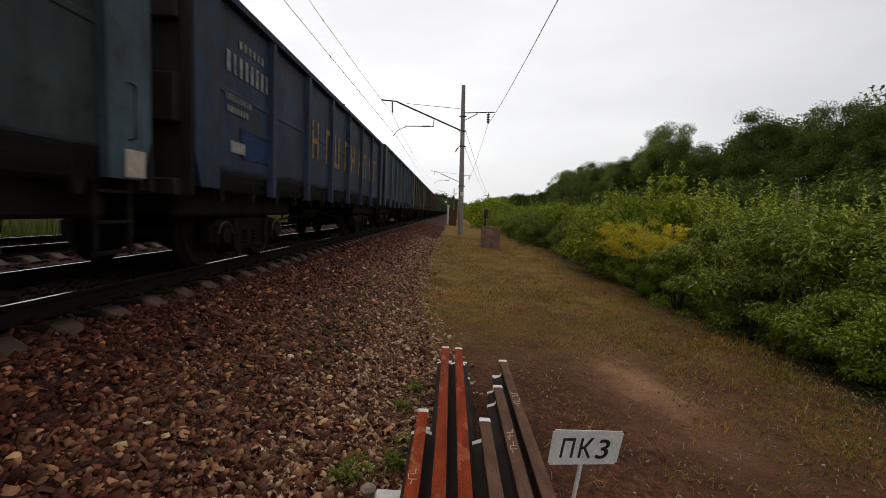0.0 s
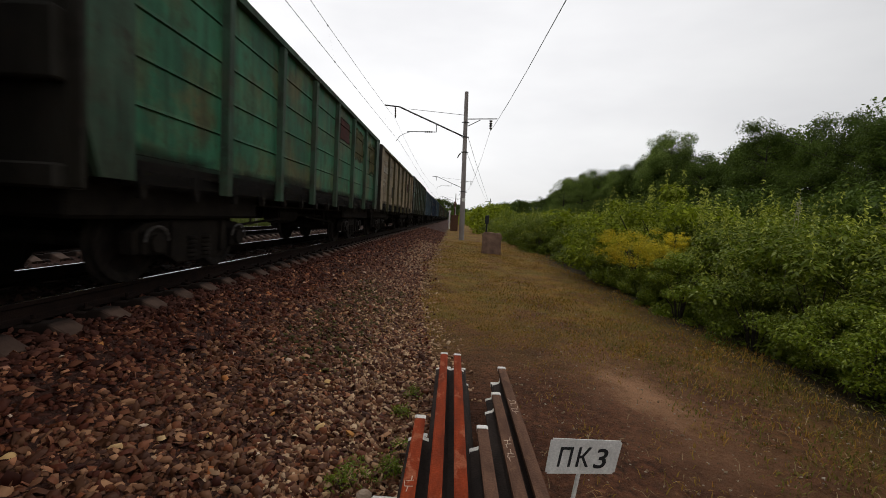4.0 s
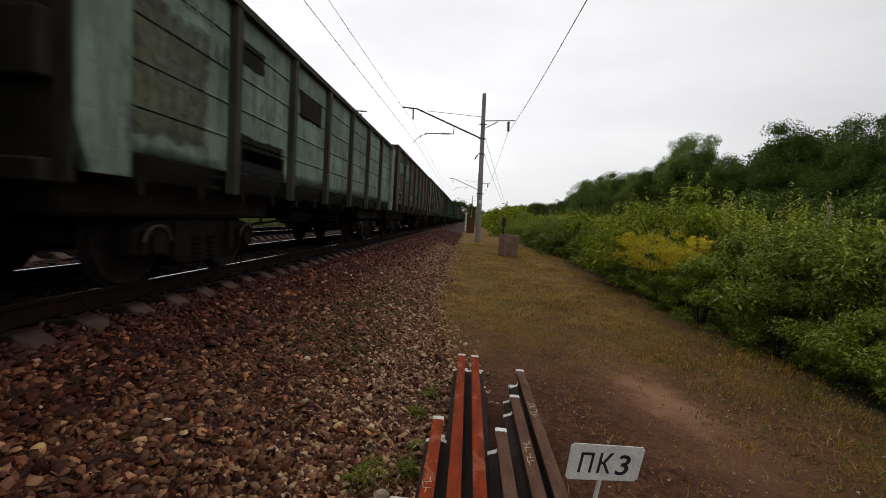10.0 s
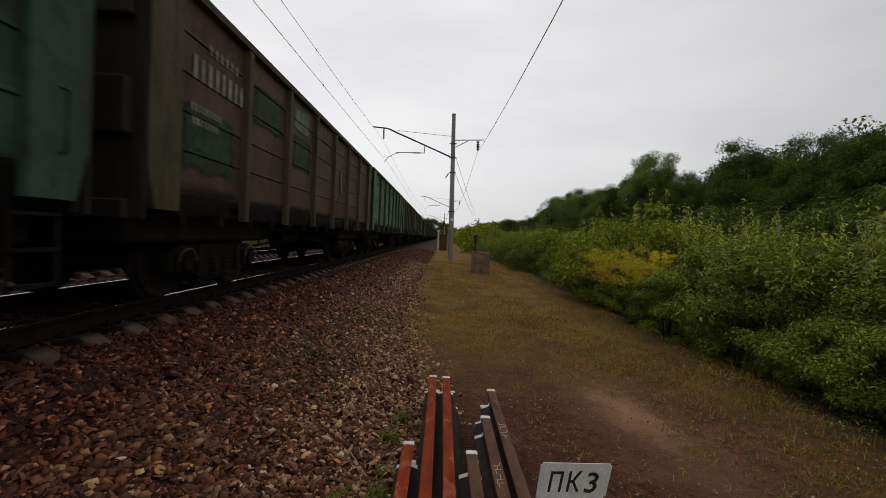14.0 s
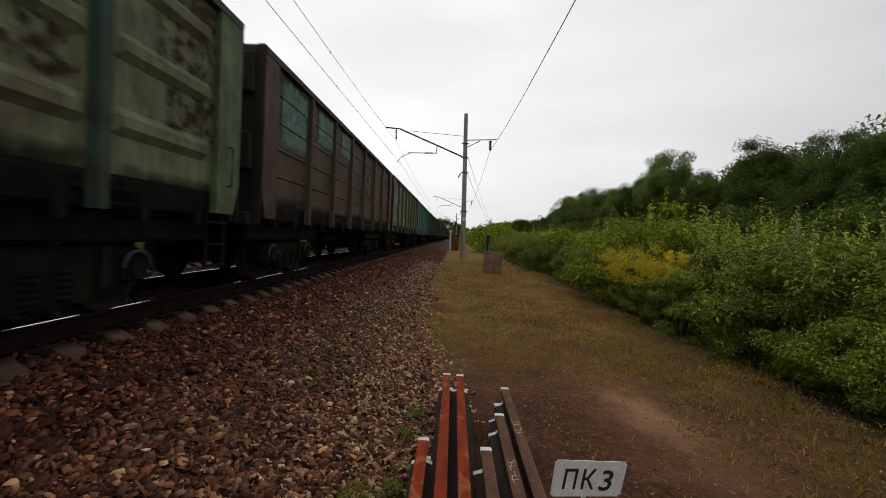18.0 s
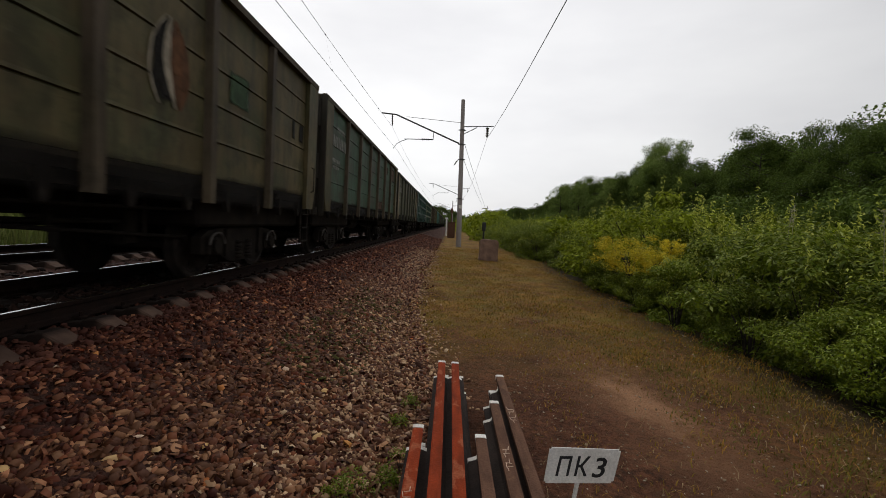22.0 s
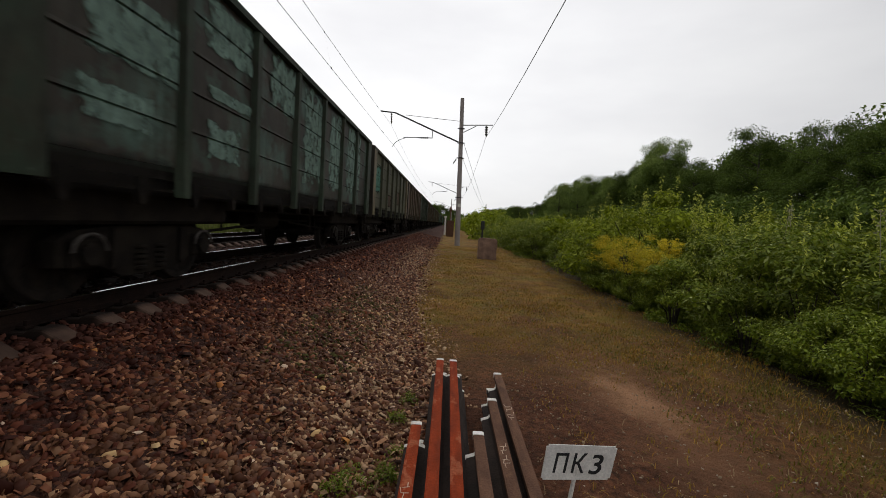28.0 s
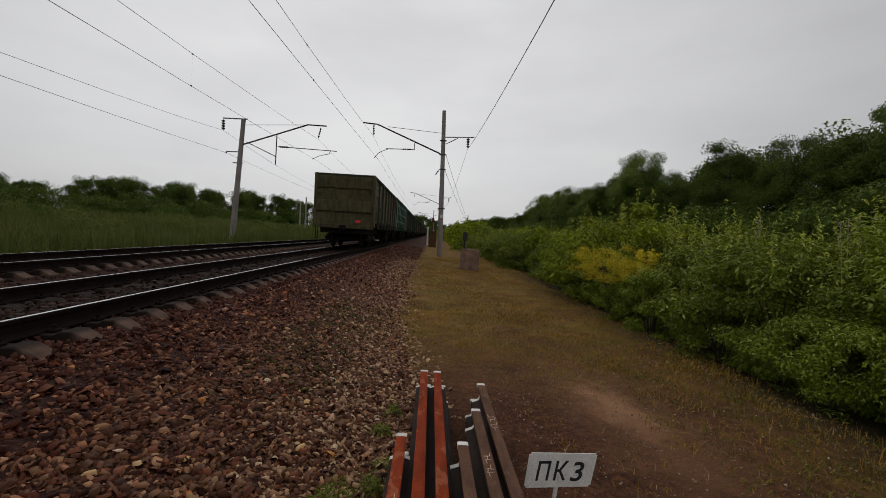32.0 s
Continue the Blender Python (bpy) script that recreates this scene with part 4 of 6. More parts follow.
            ws2.matrix_parent_inverse = Matrix.Translation((0, -0.925, 0.475))
        else:
            b2 = share("bogie", bogie.data, w, pose(0, s * 4.325, 0))
            for src in (sf, sf2, sp, sp2, *arches, ws, ws2):
                o = share(src.name.split(".")[0], src.data, b2)
                o.matrix_parent_inverse = src.matrix_parent_inverse.copy()
    return w


POSTS = ("side_post", "side_wall", "top_rail", "end_rail")
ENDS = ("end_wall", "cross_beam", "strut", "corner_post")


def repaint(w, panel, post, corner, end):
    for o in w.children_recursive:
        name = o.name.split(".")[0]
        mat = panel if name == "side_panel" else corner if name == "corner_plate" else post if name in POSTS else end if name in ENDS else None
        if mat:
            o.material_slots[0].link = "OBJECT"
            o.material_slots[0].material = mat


def coat(w, x, y0, y1, z0, z1):
    """A thin coat of paint that follows the seams between the planks."""
    if x > SHEET + 0.04 or KINDS.get(w.name) != "planked":
        return boxed(x + 0.011, x + 0.0125, y0, y1, z0, z1)
    outer = [(x + 0.0125, z0)]
    for i in range(1, 5):
        z = 1.40 + 0.452 * i
        if z0 < z - 0.03 and z + 0.02 < z1:
            outer += [(x + 0.0125, z - 0.018), (x - 0.016, z - 0.010), (x - 0.016, z + 0.001), (x + 0.0125, z + 0.009)]
    outer.append((x + 0.0125, z1))
    bm = bmesh.new()
    prism(bm, outer + [(a - 0.0015, z) for a, z in outer[::-1]], y0, y1)
    return bm


# painted marks on a wagon's side; b: bay from the leading end, u: along the bay from its leading edge, z: above the rail
def mark(w, name, mat, b, u0, u1, z0, z1, x=SHEET, label=""):
    y = bay_edge(b)
    return part(name, coat(w, x, y - BAY * u1, y - BAY * u0, z0, z1), mat, w, label)


def stencil(w, mat, b, u0, u1, z, h, n, seed=0):
    """A line of stencilled characters as plain upright bars."""
    rng = random.Random(seed * 100 + b)
    y = bay_edge(b)
    bm = bmesh.new()
    step = BAY * (u1 - u0) / n
    for i in range(n):
        a = y - BAY * u0 - step * (i + 0.5)
        k = rng.uniform(0.17, 0.26)
        box(bm, SHEET + 0.013, SHEET + 0.016, a - step * k, a + step * k, z, z + h)
    return tagged(part("stencil", bm, mat, w), kind="stuff")


def big_letters(w, mat, s0, step, n, z, h):
    """A row of tall painted characters, each as a pair of upright bars with a tie; s0 from the trailing end."""
    for i in range(n):
        bm = bmesh.new()
        y = -BODY / 2 + s0 + step * i + (0.12 if i % 2 else 0.0)
        for d in (-0.22, 0.12):
            box(bm, SHEET + 0.013, SHEET + 0.016, y + d, y + d + 0.10, z, z + h)
        t = z + h * (0.42, 0.84, 0.0, 0.84, 0.42)[i % 5]
        box(bm, SHEET + 0.013, SHEET + 0.0165, y - 0.12, y + 0.12, t, t + h * 0.14)
        part("painted_character", bm, mat, w)


def crescent(w, b, z, mat, inner):
    """A crescent emblem: two pale arcs that meet at the top, dark between them, a coloured field on the leading side."""
    y0 = bay_edge(b) - BAY * 0.45
    n = 12

    def band(name, m, x, near, far):
        bm = bmesh.new()
        va, vc = [], []
        for i in range(n + 1):
            t = -1.0 + 2.0 * i / n
            va.append(bm.verts.new((x, y0 + near(t), z + 0.46 * t)))
            vc.append(bm.verts.new((x, y0 + far(t), z + 0.46 * t)))
        for i in range(n):
            bm.faces.new((va[i], va[i + 1], vc[i + 1], vc[i]))
        bmesh.ops.recalc_face_normals(bm, faces=bm.faces)
        ext = bmesh.ops.extrude_face_region(bm, geom=list(bm.faces))
        bmesh.ops.translate(bm, vec=(-0.002, 0, 0), verts=[g for g in ext["geom"] if isinstance(g, bmesh.types.BMVert)])
        part(name, bm, m, w)

    def outer(t):
        return -0.26 * (1 - t * t) + 0.12 * (t < 0) * t

    def middle(t):
        return 0.02 - 0.10 * (1 - t * t) - 0.10 * min(t, 0)

    band("emblem_field", inner, SHEET + 0.0135, lambda t: middle(t) + 0.08, lambda t: middle(t) + 0.10 + 0.34 * (1 - t * t))
    band("emblem_shade", SOOT_MARK, SHEET + 0.014, outer, middle)
    band("emblem_crescent", mat, SHEET + 0.0165, lambda t: middle(t) - 0.015 * (1 - t * t), lambda t: middle(t) + 0.11 * (1 - 0.8 * t * t))
    band("emblem_crescent", mat, SHEET + 0.0165, lambda t: outer(t) - 0.030, outer)


COATS = {}


def patch(k, mat, s0, s1, z0, z1):
    """A repainted or worn spot on wagon k, over those laid before it; s runs from its trailing end."""
    name = "notice" if mat is PAPER else "repaint"
    x = PROUD if mat is PAPER or s1 > BODY - 0.5 else SHEET
    under = [c[4] for c in COATS.get(k, ()) if c[0] < s1 and s0 < c[1] and c[2] < z1 and z0 < c[3]]
    layer = max(under, default=-1) + 1
    COATS.setdefault(k, []).append((s0, s1, z0, z1, layer))
    part(name, coat(W[k], x + 0.0022 * layer, -BODY / 2 + s0, -BODY / 2 + s1, z0, z1), mat, W[k])


def numbers(w, mat, seed, b=7, z=2.75):
    """The stencilled lines near the trailing end."""
    stencil(w, mat, b, 0.05, 0.82, z, 0.28, 8, seed)
    stencil(w, mat, b, 0.15, 0.62, z + 0.40, 0.12, 6, seed + 1)
    stencil(w, mat, b, 0.40, 0.82, z - 0.38, 0.09, 9, seed + 2)
    stencil(w, mat, b, 0.45, 0.80, z - 0.54, 0.09, 7, seed + 3)


PAINTS = {
    "blue": wagon_paint("faded_blue", (0.024, 0.037, 0.038), (0.032, 0.044, 0.030), 0.45, 0.35),
    "steel_blue": wagon_paint("steel_blue", (0.040, 0.064, 0.082), (0.054, 0.074, 0.090), 0.4, 0.2),
    "dark_blue": wagon_paint("dark_blue", (0.016, 0.031, 0.057), (0.046, 0.034, 0.028), 0.4, 0.6),
    "bottle": wagon_paint("bottle_green", (0.032, 0.040, 0.021), (0.022, 0.047, 0.028), 0.45, 0.4),
    "taupe": wagon_paint("taupe_primer", (0.220, 0.168, 0.105), (0.175, 0.138, 0.092), 0.4, 0.3),
    "mottled": wagon_paint("mottled_green", (0.023, 0.105, 0.053), (0.123, 0.111, 0.041), 0.5, 0.55),
    "green": wagon_paint("clean_green", (0.017, 0.06, 0.034), (0.022, 0.07, 0.04), 0.35, 0.15),
    "soot": wagon_paint("sooty_olive", (0.032, 0.034, 0.020), (0.045, 0.044, 0.027), 0.35, 0.3),
    "khaki": wagon_paint("khaki_patchwork", (0.088, 0.078, 0.038), (0.15, 0.15, 0.1), 0.4, 0.45),
    "moss": wagon_paint("moss_green", (0.072, 0.074, 0.028), (0.056, 0.062, 0.028), 0.4, 0.25),
    "maroon": wagon_paint("dark_maroon", (0.07, 0.039, 0.023), (0.046, 0.035, 0.022), 0.5, 0.45),
    "char": wagon_paint("charred_brown", (0.046, 0.034, 0.021), (0.057, 0.047, 0.023), 0.5, 0.4),
    "grey_teal": wagon_paint("grey_teal", (0.15, 0.205, 0.158), (0.118, 0.17, 0.13), 0.4, 0.3),
    "celadon": wagon_paint("celadon_green", (0.14, 0.205, 0.145), (0.1, 0.14, 0.098), 0.4, 0.35),
    "teal": wagon_paint("weathered_teal", (0.063, 0.135, 0.103), (0.108, 0.087, 0.044), 0.3, 0.35),
    "umber": wagon_paint("umber", (0.074, 0.06, 0.027), (0.05, 0.06, 0.028), 0.45, 0.4),
    "brown": wagon_paint("olive_brown", (0.064, 0.05, 0.022), (0.05, 0.056, 0.024), 0.5, 0.4),
    "leaf": wagon_paint("leaf_green", (0.064, 0.142, 0.082), (0.105, 0.165, 0.108), 0.45, 0.5),
    "mint": wagon_paint("mint_green", (0.062, 0.160, 0.108), (0.090, 0.180, 0.125), 0.45, 0.4),
    "sea": wagon_paint("sea_green", (0.058, 0.150, 0.118), (0.045, 0.088, 0.070), 0.4, 0.35),
    "slate": wagon_paint("slate_green", (0.031, 0.062, 0.044), (0.054, 0.040, 0.028), 0.4, 0.4),
    "olive": wagon_paint("yellow_olive", (0.112, 0.132, 0.052), (0.085, 0.085, 0.04), 0.42, 0.4),
    "fern": wagon_paint("fern_green", (0.085, 0.115, 0.055), (0.075, 0.095, 0.05), 0.4, 0.25),
    "peeling": wagon_paint("peeling_olive", (0.112, 0.126, 0.068), (0.118, 0.100, 0.060), 0.45, 0.6),
    "petrol": wagon_paint("petrol_green", (0.024, 0.054, 0.043), (0.032, 0.066, 0.054), 0.3, 0.2),
    "dun": wagon_paint("dirty_dun", (0.058, 0.056, 0.03), (0.04, 0.046, 0.027), 0.5, 0.4),
    "tan": wagon_paint("dusty_tan", (0.128, 0.105, 0.061), (0.103, 0.081, 0.049), 0.4, 0.3),
    "pine": wagon_paint("pine_green", (0.028, 0.06, 0.036), (0.048, 0.046, 0.028), 0.5, 0.5),
    "black_green": wagon_paint("blackish_green", (0.020, 0.031, 0.019), (0.033, 0.027, 0.018), 0.4, 0.3),
    "flaking": wagon_paint("flaking_turquoise", (0.03, 0.027, 0.021), (0.11, 0.2, 0.16), 0.4, 0.35),
    # end walls: grime, with the shade of the gap between wagons in the colour
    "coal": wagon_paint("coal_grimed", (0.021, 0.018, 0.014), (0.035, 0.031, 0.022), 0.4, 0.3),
}
WORDS = {
    "blue": "faded blue", "dark_blue": "dark blue rust-topped", "bottle": "sooty bottle-green patched", "taupe": "taupe primed", "mottled": "green and tan mottled",
    "green": "clean green", "soot": "sooty dark olive", "khaki": "khaki patchwork", "maroon": "dark maroon", "char": "sooty brown turquoise-patched", "grey_teal": "pale grey-teal",
    "celadon": "pale celadon-green", "teal": "weathered teal", "umber": "umber-brown", "brown": "olive-brown", "leaf": "worn leaf-green", "mint": "worn mint-green", "sea": "bright sea-green", "slate": "slate-green",
    "olive": "yellow-olive", "peeling": "peeling olive-tan", "petrol": "dark petrol-green", "dun": "dirty dun", "pine": "pine-green patched", "black_green": "blackish green", "flaking": "flaking turquoise"}
KIND_WORDS = {"planked": "with horizontally seamed sides", "ribbed": "with pressed ribs on its sides", "plain": "with smooth plated sides"}

WAGONS, MASTERS, KINDS = {}, {}, {}
# posts and corner plates of the paints that differ from their panels
FRAMES = {"blue": "steel_blue steel_blue", "bottle": "soot black_green", "taupe": "brown taupe", "leaf": "soot leaf", "celadon": "soot fern", "teal": "umber umber", "flaking": "black_green black_green", "grey_teal": "soot grey_teal",
          "mottled": "pine pine", "khaki": "soot moss", "dun": "soot tan", "olive": "umber fern", "maroon": "char maroon", "umber": "char umber", "brown": "char brown", "peeling": "slate fern", "pine": "char brown", "petrol": "petrol petrol"}


# end walls default to the paint that has the gap's shade in it
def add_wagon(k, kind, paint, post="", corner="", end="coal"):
    """Wagon k of the train; 0 is the one abreast of the camera at the start, higher ones follow it."""
    if kind not in MASTERS:
        w = MASTERS[kind] = gondola(kind, PAINTS[paint])
    else:
        w = copy_thing(MASTERS[kind], pose(0, 0, 0))
    WAGONS[k] = (w, 0.0)
    KINDS[w.name] = kind
    usual = FRAMES.get(paint, f"{paint} {paint}").split()
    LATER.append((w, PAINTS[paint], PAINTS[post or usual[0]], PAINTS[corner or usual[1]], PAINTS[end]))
    tagged(w, f"{WORDS[paint]} steel gondola wagon {KIND_WORDS[kind]}")
    return w


LATER = []
for kind, paint, k in (("plain", "dark_blue", -1), ("planked", "taupe", 2), ("ribbed", "green", 5)):
    add_wagon(k, kind, paint)
ORDER = ("plain:blue planked:bottle -: planked:mottled planked:khaki -: plain:soot planked:khaki planked:char planked:grey_teal planked:celadon "
         "planked:soot:soot:moss planked:leaf planked:maroon:char:brown planked:slate planked:sea planked:olive planked:maroon ribbed:peeling ribbed:petrol plain:dun planked:pine "
         "planked:brown planked:brown:char:soot planked:umber:char:char planked:black_green planked:maroon planked:dun planked:flaking planked:pine:soot:char ribbed:mint:slate:mint planked:umber:soot:brown:umber").split()
for k, word in enumerate(ORDER):
    kind, paint, *rest = word.split(":")
    if paint:
        add_wagon(k, kind, paint, *rest)
AHEAD = "plain:blue planked:dun planked:bottle planked:maroon planked:umber ribbed:green planked:teal planked:khaki planked:maroon planked:slate planked:bottle".split()
for j in range(21):
    kind, paint = AHEAD[j % len(AHEAD)].split(":")
    add_wagon(-2 - j, kind, paint)
for row in LATER:
    repaint(*row)
W = {k: v[0] for k, v in WAGONS.items()}

# what is painted on each wagon
big_letters(W[-1], OCHRE, 4.55, 0.89, 9, 2.0, 0.85)
numbers(W[-1], WHITE_MARK, 1)
big_letters(W[0], CREAM, 4.55, 0.89, 9, 2.35, 0.8)
numbers(W[0], WHITE_MARK, 2)
stencil(W[1], YELLOW_MARK, 2, 0.3, 0.8, 2.5, 0.4, 2, 5)
numbers(W[1], WHITE_MARK, 3)
stencil(W[2], CREAM, 1, 0.08, 0.9, 2.55, 0.5, 3, 7)
stencil(W[2], WHITE_MARK, 4, 0.1, 0.9, 2.0, 0.12, 10, 8)
numbers(W[2], BRIGHT_MARK, 4)
mark(W[3], "repaint", YELLOW_MARK, 1, 0.1, 0.9, 2.3, 3.4)
mark(W[3], "repaint", YELLOW_MARK, 2, 0.1, 0.9, 2.5, 3.5)
mark(W[3], "repaint", RED_MARK, 3, 0.2, 0.8, 2.8, 3.4)
mark(W[4], "repaint", YELLOW_MARK, 3, 0.1, 0.9, 1.6, 3.2)
mark(W[4], "repaint", YELLOW_MARK, 5, 0.1, 0.9, 1.5, 2.8)
stencil(W[5], WHITE_MARK, 3, 0.2, 0.8, 2.05, 0.10, 6, 11)
stencil(W[5], WHITE_MARK, 3, 0.2, 0.8, 2.55, 0.10, 6, 12)
stencil(W[5], WHITE_MARK, 4, 0.2, 0.8, 2.60, 0.12, 7, 13)
stencil(W[5], WHITE_MARK, 5, 0.3, 0.7, 2.60, 0.08, 5, 14)
stencil(W[5], WHITE_MARK, 6, 0.3, 0.6, 1.50, 0.12, 3, 15)
numbers(W[5], WHITE_MARK, 5, 7, 3.08)
mark(W[6], "notice", PAPER, 1, 0.04, 0.2, 1.42, 1.80, PROUD)
mark(W[6], "repaint", PALE_MARK, 1, 0.35, 0.5, 1.5, 1.8)
numbers(W[6], WHITE_MARK, 6)
stencil(W[7], ORANGE_MARK, 7, 0.28, 0.72, 2.64, 0.12, 5, 16)
for z in (2.58, 2.80):
    mark(W[7], "painted_border", ORANGE_MARK, 7, 0.22, 0.78, z, z + 0.025)
crescent(W[8], 3, 2.5, WHITE_MARK, RED_FIELD)
mark(W[9], "repaint", BLACK_MARK, 6, 0.1, 0.9, 1.4, 1.8)
numbers(W[9], PALE_MARK, 9)
crescent(W[10], 3, 2.5, WHITE_MARK, ORANGE_FIELD)
stencil(W[10], BLACK_MARK, 1, 0.25, 0.85, 2.5, 0.4, 2, 17)
numbers(W[10], WHITE_MARK, 10)
crescent(W[11], 3, 2.5, CREAM, ORANGE_FIELD)
stencil(W[11], WHITE_MARK, 5, 0.2, 0.8, 2.0, 0.15, 5, 18)
numbers(W[11], WHITE_MARK, 11)
crescent(W[13], 3, 2.5, CREAM, ORANGE_FIELD)
numbers(W[13], WHITE_MARK, 13)
stencil(W[14], CREAM, 1, 0.3, 0.7, 2.7, 0.5, 2, 19)
mark(W[14], "repaint", TEAL_MARK, 3, 0.1, 0.9, 1.8, 2.3)
numbers(W[14], WHITE_MARK, 14)
stencil(W[16], YELLOW_MARK, 3, 0.2, 0.8, 1.9, 0.12, 6, 20)
numbers(W[16], WHITE_MARK, 16)
crescent(W[17], 3, 2.5, CREAM, ORANGE_FIELD)
for b in range(1, 8):
    mark(W[18], "repaint", RUST_FLAKE, b, 0.06, 0.88, 2.60, 3.22)
    mark(W[18], "repaint", RUST_FLAKE if b % 3 else OLD_RUST, b, 0.10, 0.80, 1.98, 2.54)
    mark(W[18], "repaint", OLD_RUST, b, 0.30 - 0.03 * b, 0.75, 3.28, 3.58)
numbers(W[19], WHITE_MARK, 19)
stencil(W[20], CREAM, 1, 0.15, 0.9, 2.6, 0.26, 9, 24)
stencil(W[20], CREAM, 1, 0.2, 0.7, 2.15, 0.10, 7, 25)
numbers(W[20], WHITE_MARK, 20)
numbers(W[21], WHITE_MARK, 21)
crescent(W[22], 3, 2.5, CREAM, ORANGE_FIELD)
stencil(W[22], BLACK_MARK, 1, 0.3, 0.8, 2.4, 0.35, 2, 26)
crescent(W[23], 3, 2.5, CREAM, RED_FIELD)
stencil(W[23], BLACK_MARK, 1, 0.3, 0.8, 2.3, 0.35, 2, 27)
numbers(W[25], WHITE_MARK, 25)
mark(W[27], "repaint", RUST_MARK, 3, 0.1, 0.9, 1.8, 2.6)
mark(W[27], "repaint", RUST_MARK, 5, 0.1, 0.9, 1.6, 2.2)
mark(W[27], "repaint", TEAL_MARK, 7, 0.1, 0.9, 2.0, 3.2)
crescent(W[29], 3, 2.5, CREAM, ORANGE_FIELD)
numbers(W[29], WHITE_MARK, 29)
for b in (1, 3, 4, 6):
    mark(W[30], "repaint", GREEN_MARK, b, 0.1, 0.9, 1.5, 2.2)
crescent(W[31], 3, 2.5, CREAM, ORANGE_FIELD)
numbers(W[31], WHITE_MARK, 31, 7, 2.85)
stencil(W[31], ORANGE_MARK, 7, 0.35, 0.75, 2.35, 0.2, 4, 30)
part("tail_disc", boxed(0.64, 0.89, -BODY / 2 - 0.155, -BODY / 2 - 0.135, 1.33, 1.48, 0.005), RED_DISC, W[31], "red tail board of the last wagon")
patch(-1, BLUE_MARK, 1.19, 2.30, 1.58, 2.05)
patch(-1, WHITE_MARK, 0.94, 1.35, 1.67, 1.83)
patch(0, YELLOW_MARK, 0.62, 1.95, 1.57, 3.26)
patch(0, YELLOW_MARK, 2.82, 3.51, 1.65, 2.02)
patch(0, PAPER, 12.85, 13.10, 1.16, 1.42)
patch(2, BLACK_MARK, 3.52, 4.03, 1.73, 2.30)
patch(2, RED_MARK, 10.13, 11.16, 2.42, 2.96)
patch(10, OCHRE_THIN, 2.77, 4.02, 2.11, 2.45)
patch(11, PALE_TEAL, 1.14, 1.70, 2.36, 2.64)
patch(11, GREEN_MARK, 2.66, 3.25, 1.67, 2.00)
patch(10, TEAL_DARK, 2.55, 3.9, 2.95, 3.4)
patch(19, PAPER, 12.26, 12.56, 1.63, 1.89)
patch(29, PALE_MARK, 0.81, 1.31, 1.62, 1.92)
patch(29, PALE_MARK, 3.14, 3.55, 1.64, 1.91)
patch(31, GREEN_MARK, 2.4, 3.3, 1.6, 2.3)
patch(31, TEAL_DARK, 0.8, 1.7, 1.5, 2.0)
patch(31, PAPER, 13.07, 13.10, 1.35, 1.51)
for spot in ((1, 0.5, 1.94, 2.23, 2.69), (1, 2.47, 3.49, 2.59, 3.08), (1, 4.13, 5.54, 2.75, 3.28), (1, 8.14, 9.23, 2.3, 3.64), (8, 0.52, 1.24, 2.09, 2.41), (8, 0.5, 2.05, 1.62, 2.04), (8, 2.31, 3.7, 2.47, 3.43), (8, 0.67, 1.97, 2.67, 3.27), (17, 0.74, 2.15, 2.37, 3.64), (17, 2.7, 4.14, 2.81, 3.64), (17, 4.57, 5.92, 2.94, 3.64), (23, 6.14, 7.28, 1.5, 2.33), (24, 5.98, 6.81, 2.42, 3.33),):
    patch(spot[0], PALE_TEAL, *spot[1:])
for spot in ((1, 6.08, 7.32, 1.77, 2.62), (1, 11.12, 12.7, 2.21, 3.04), (24, 5.3, 5.58, 1.64, 1.91), (8, 6.32, 7.14, 1.94, 2.62),):
    patch(spot[0], TEAL_MARK, *spot[1:])
for spot in ((7, 0.5, 1.97, 1.58, 1.95), (7, 2.35, 3.85, 1.55, 2.08),):
    patch(spot[0], DARK_BAND, *spot[1:])
for spot in ((7, 2.34, 3.75, 3.01, 3.41), (7, 2.38, 3.82, 2.1, 2.47), (7, 4.18, 5.52, 3.07, 3.44), (7, 4.48, 5.54, 2.16, 2.78), (8, 4.27, 5.48, 1.7, 2.02), (13, 4.24, 5.35, 3.0, 3.5), (24, 7.63, 7.84, 2.98, 3.39), (24, 7.96, 8.32, 3.1, 3.49), (24, 8.02, 8.21, 2.56, 2.96), (24, 7.97, 8.65, 2.33, 2.5), (24, 11.14, 11.44, 2.74, 3.46), (24, 11.37, 11.58, 1.68, 2.65),):
    patch(spot[0], PALE_MARK, *spot[1:])
for spot in ((16, 0.79, 2.13, 2.38, 3.0), (16, 0.88, 2.25, 1.59, 1.99), (16, 4.56, 5.76, 1.62, 2.03),):
    patch(spot[0], BLUE_GREY, *spot[1:])
for spot in ((7, 2.36, 3.78, 2.51, 2.98),):
    patch(spot[0], TEAL_DARK, *spot[1:])
for spot in ((13, 0.61, 1.97, 1.62, 2.46), (13, 2.39, 3.72, 2.62, 3.29), (13, 4.31, 5.42, 2.21, 2.94), (22, 9.67, 10.24, 2.42, 2.88),):
    patch(spot[0], GREEN_MARK, *spot[1:])
for spot in ((9, 2.31, 3.74, 1.57, 1.98), (9, 2.31, 3.05, 2.96, 3.31), (9, 4.23, 5.42, 2.69, 3.22),):
    patch(spot[0], SOOT_MARK, *spot[1:])
for spot in ((7, 0.64, 0.96, 2.06, 2.3), (7, 0.92, 1.38, 2.0, 2.28), (8, 0.72, 1.16, 1.7, 2.0), (8, 1.12, 1.71, 1.61, 1.94),):
    patch(spot[0], SOOT_THIN, *spot[1:])
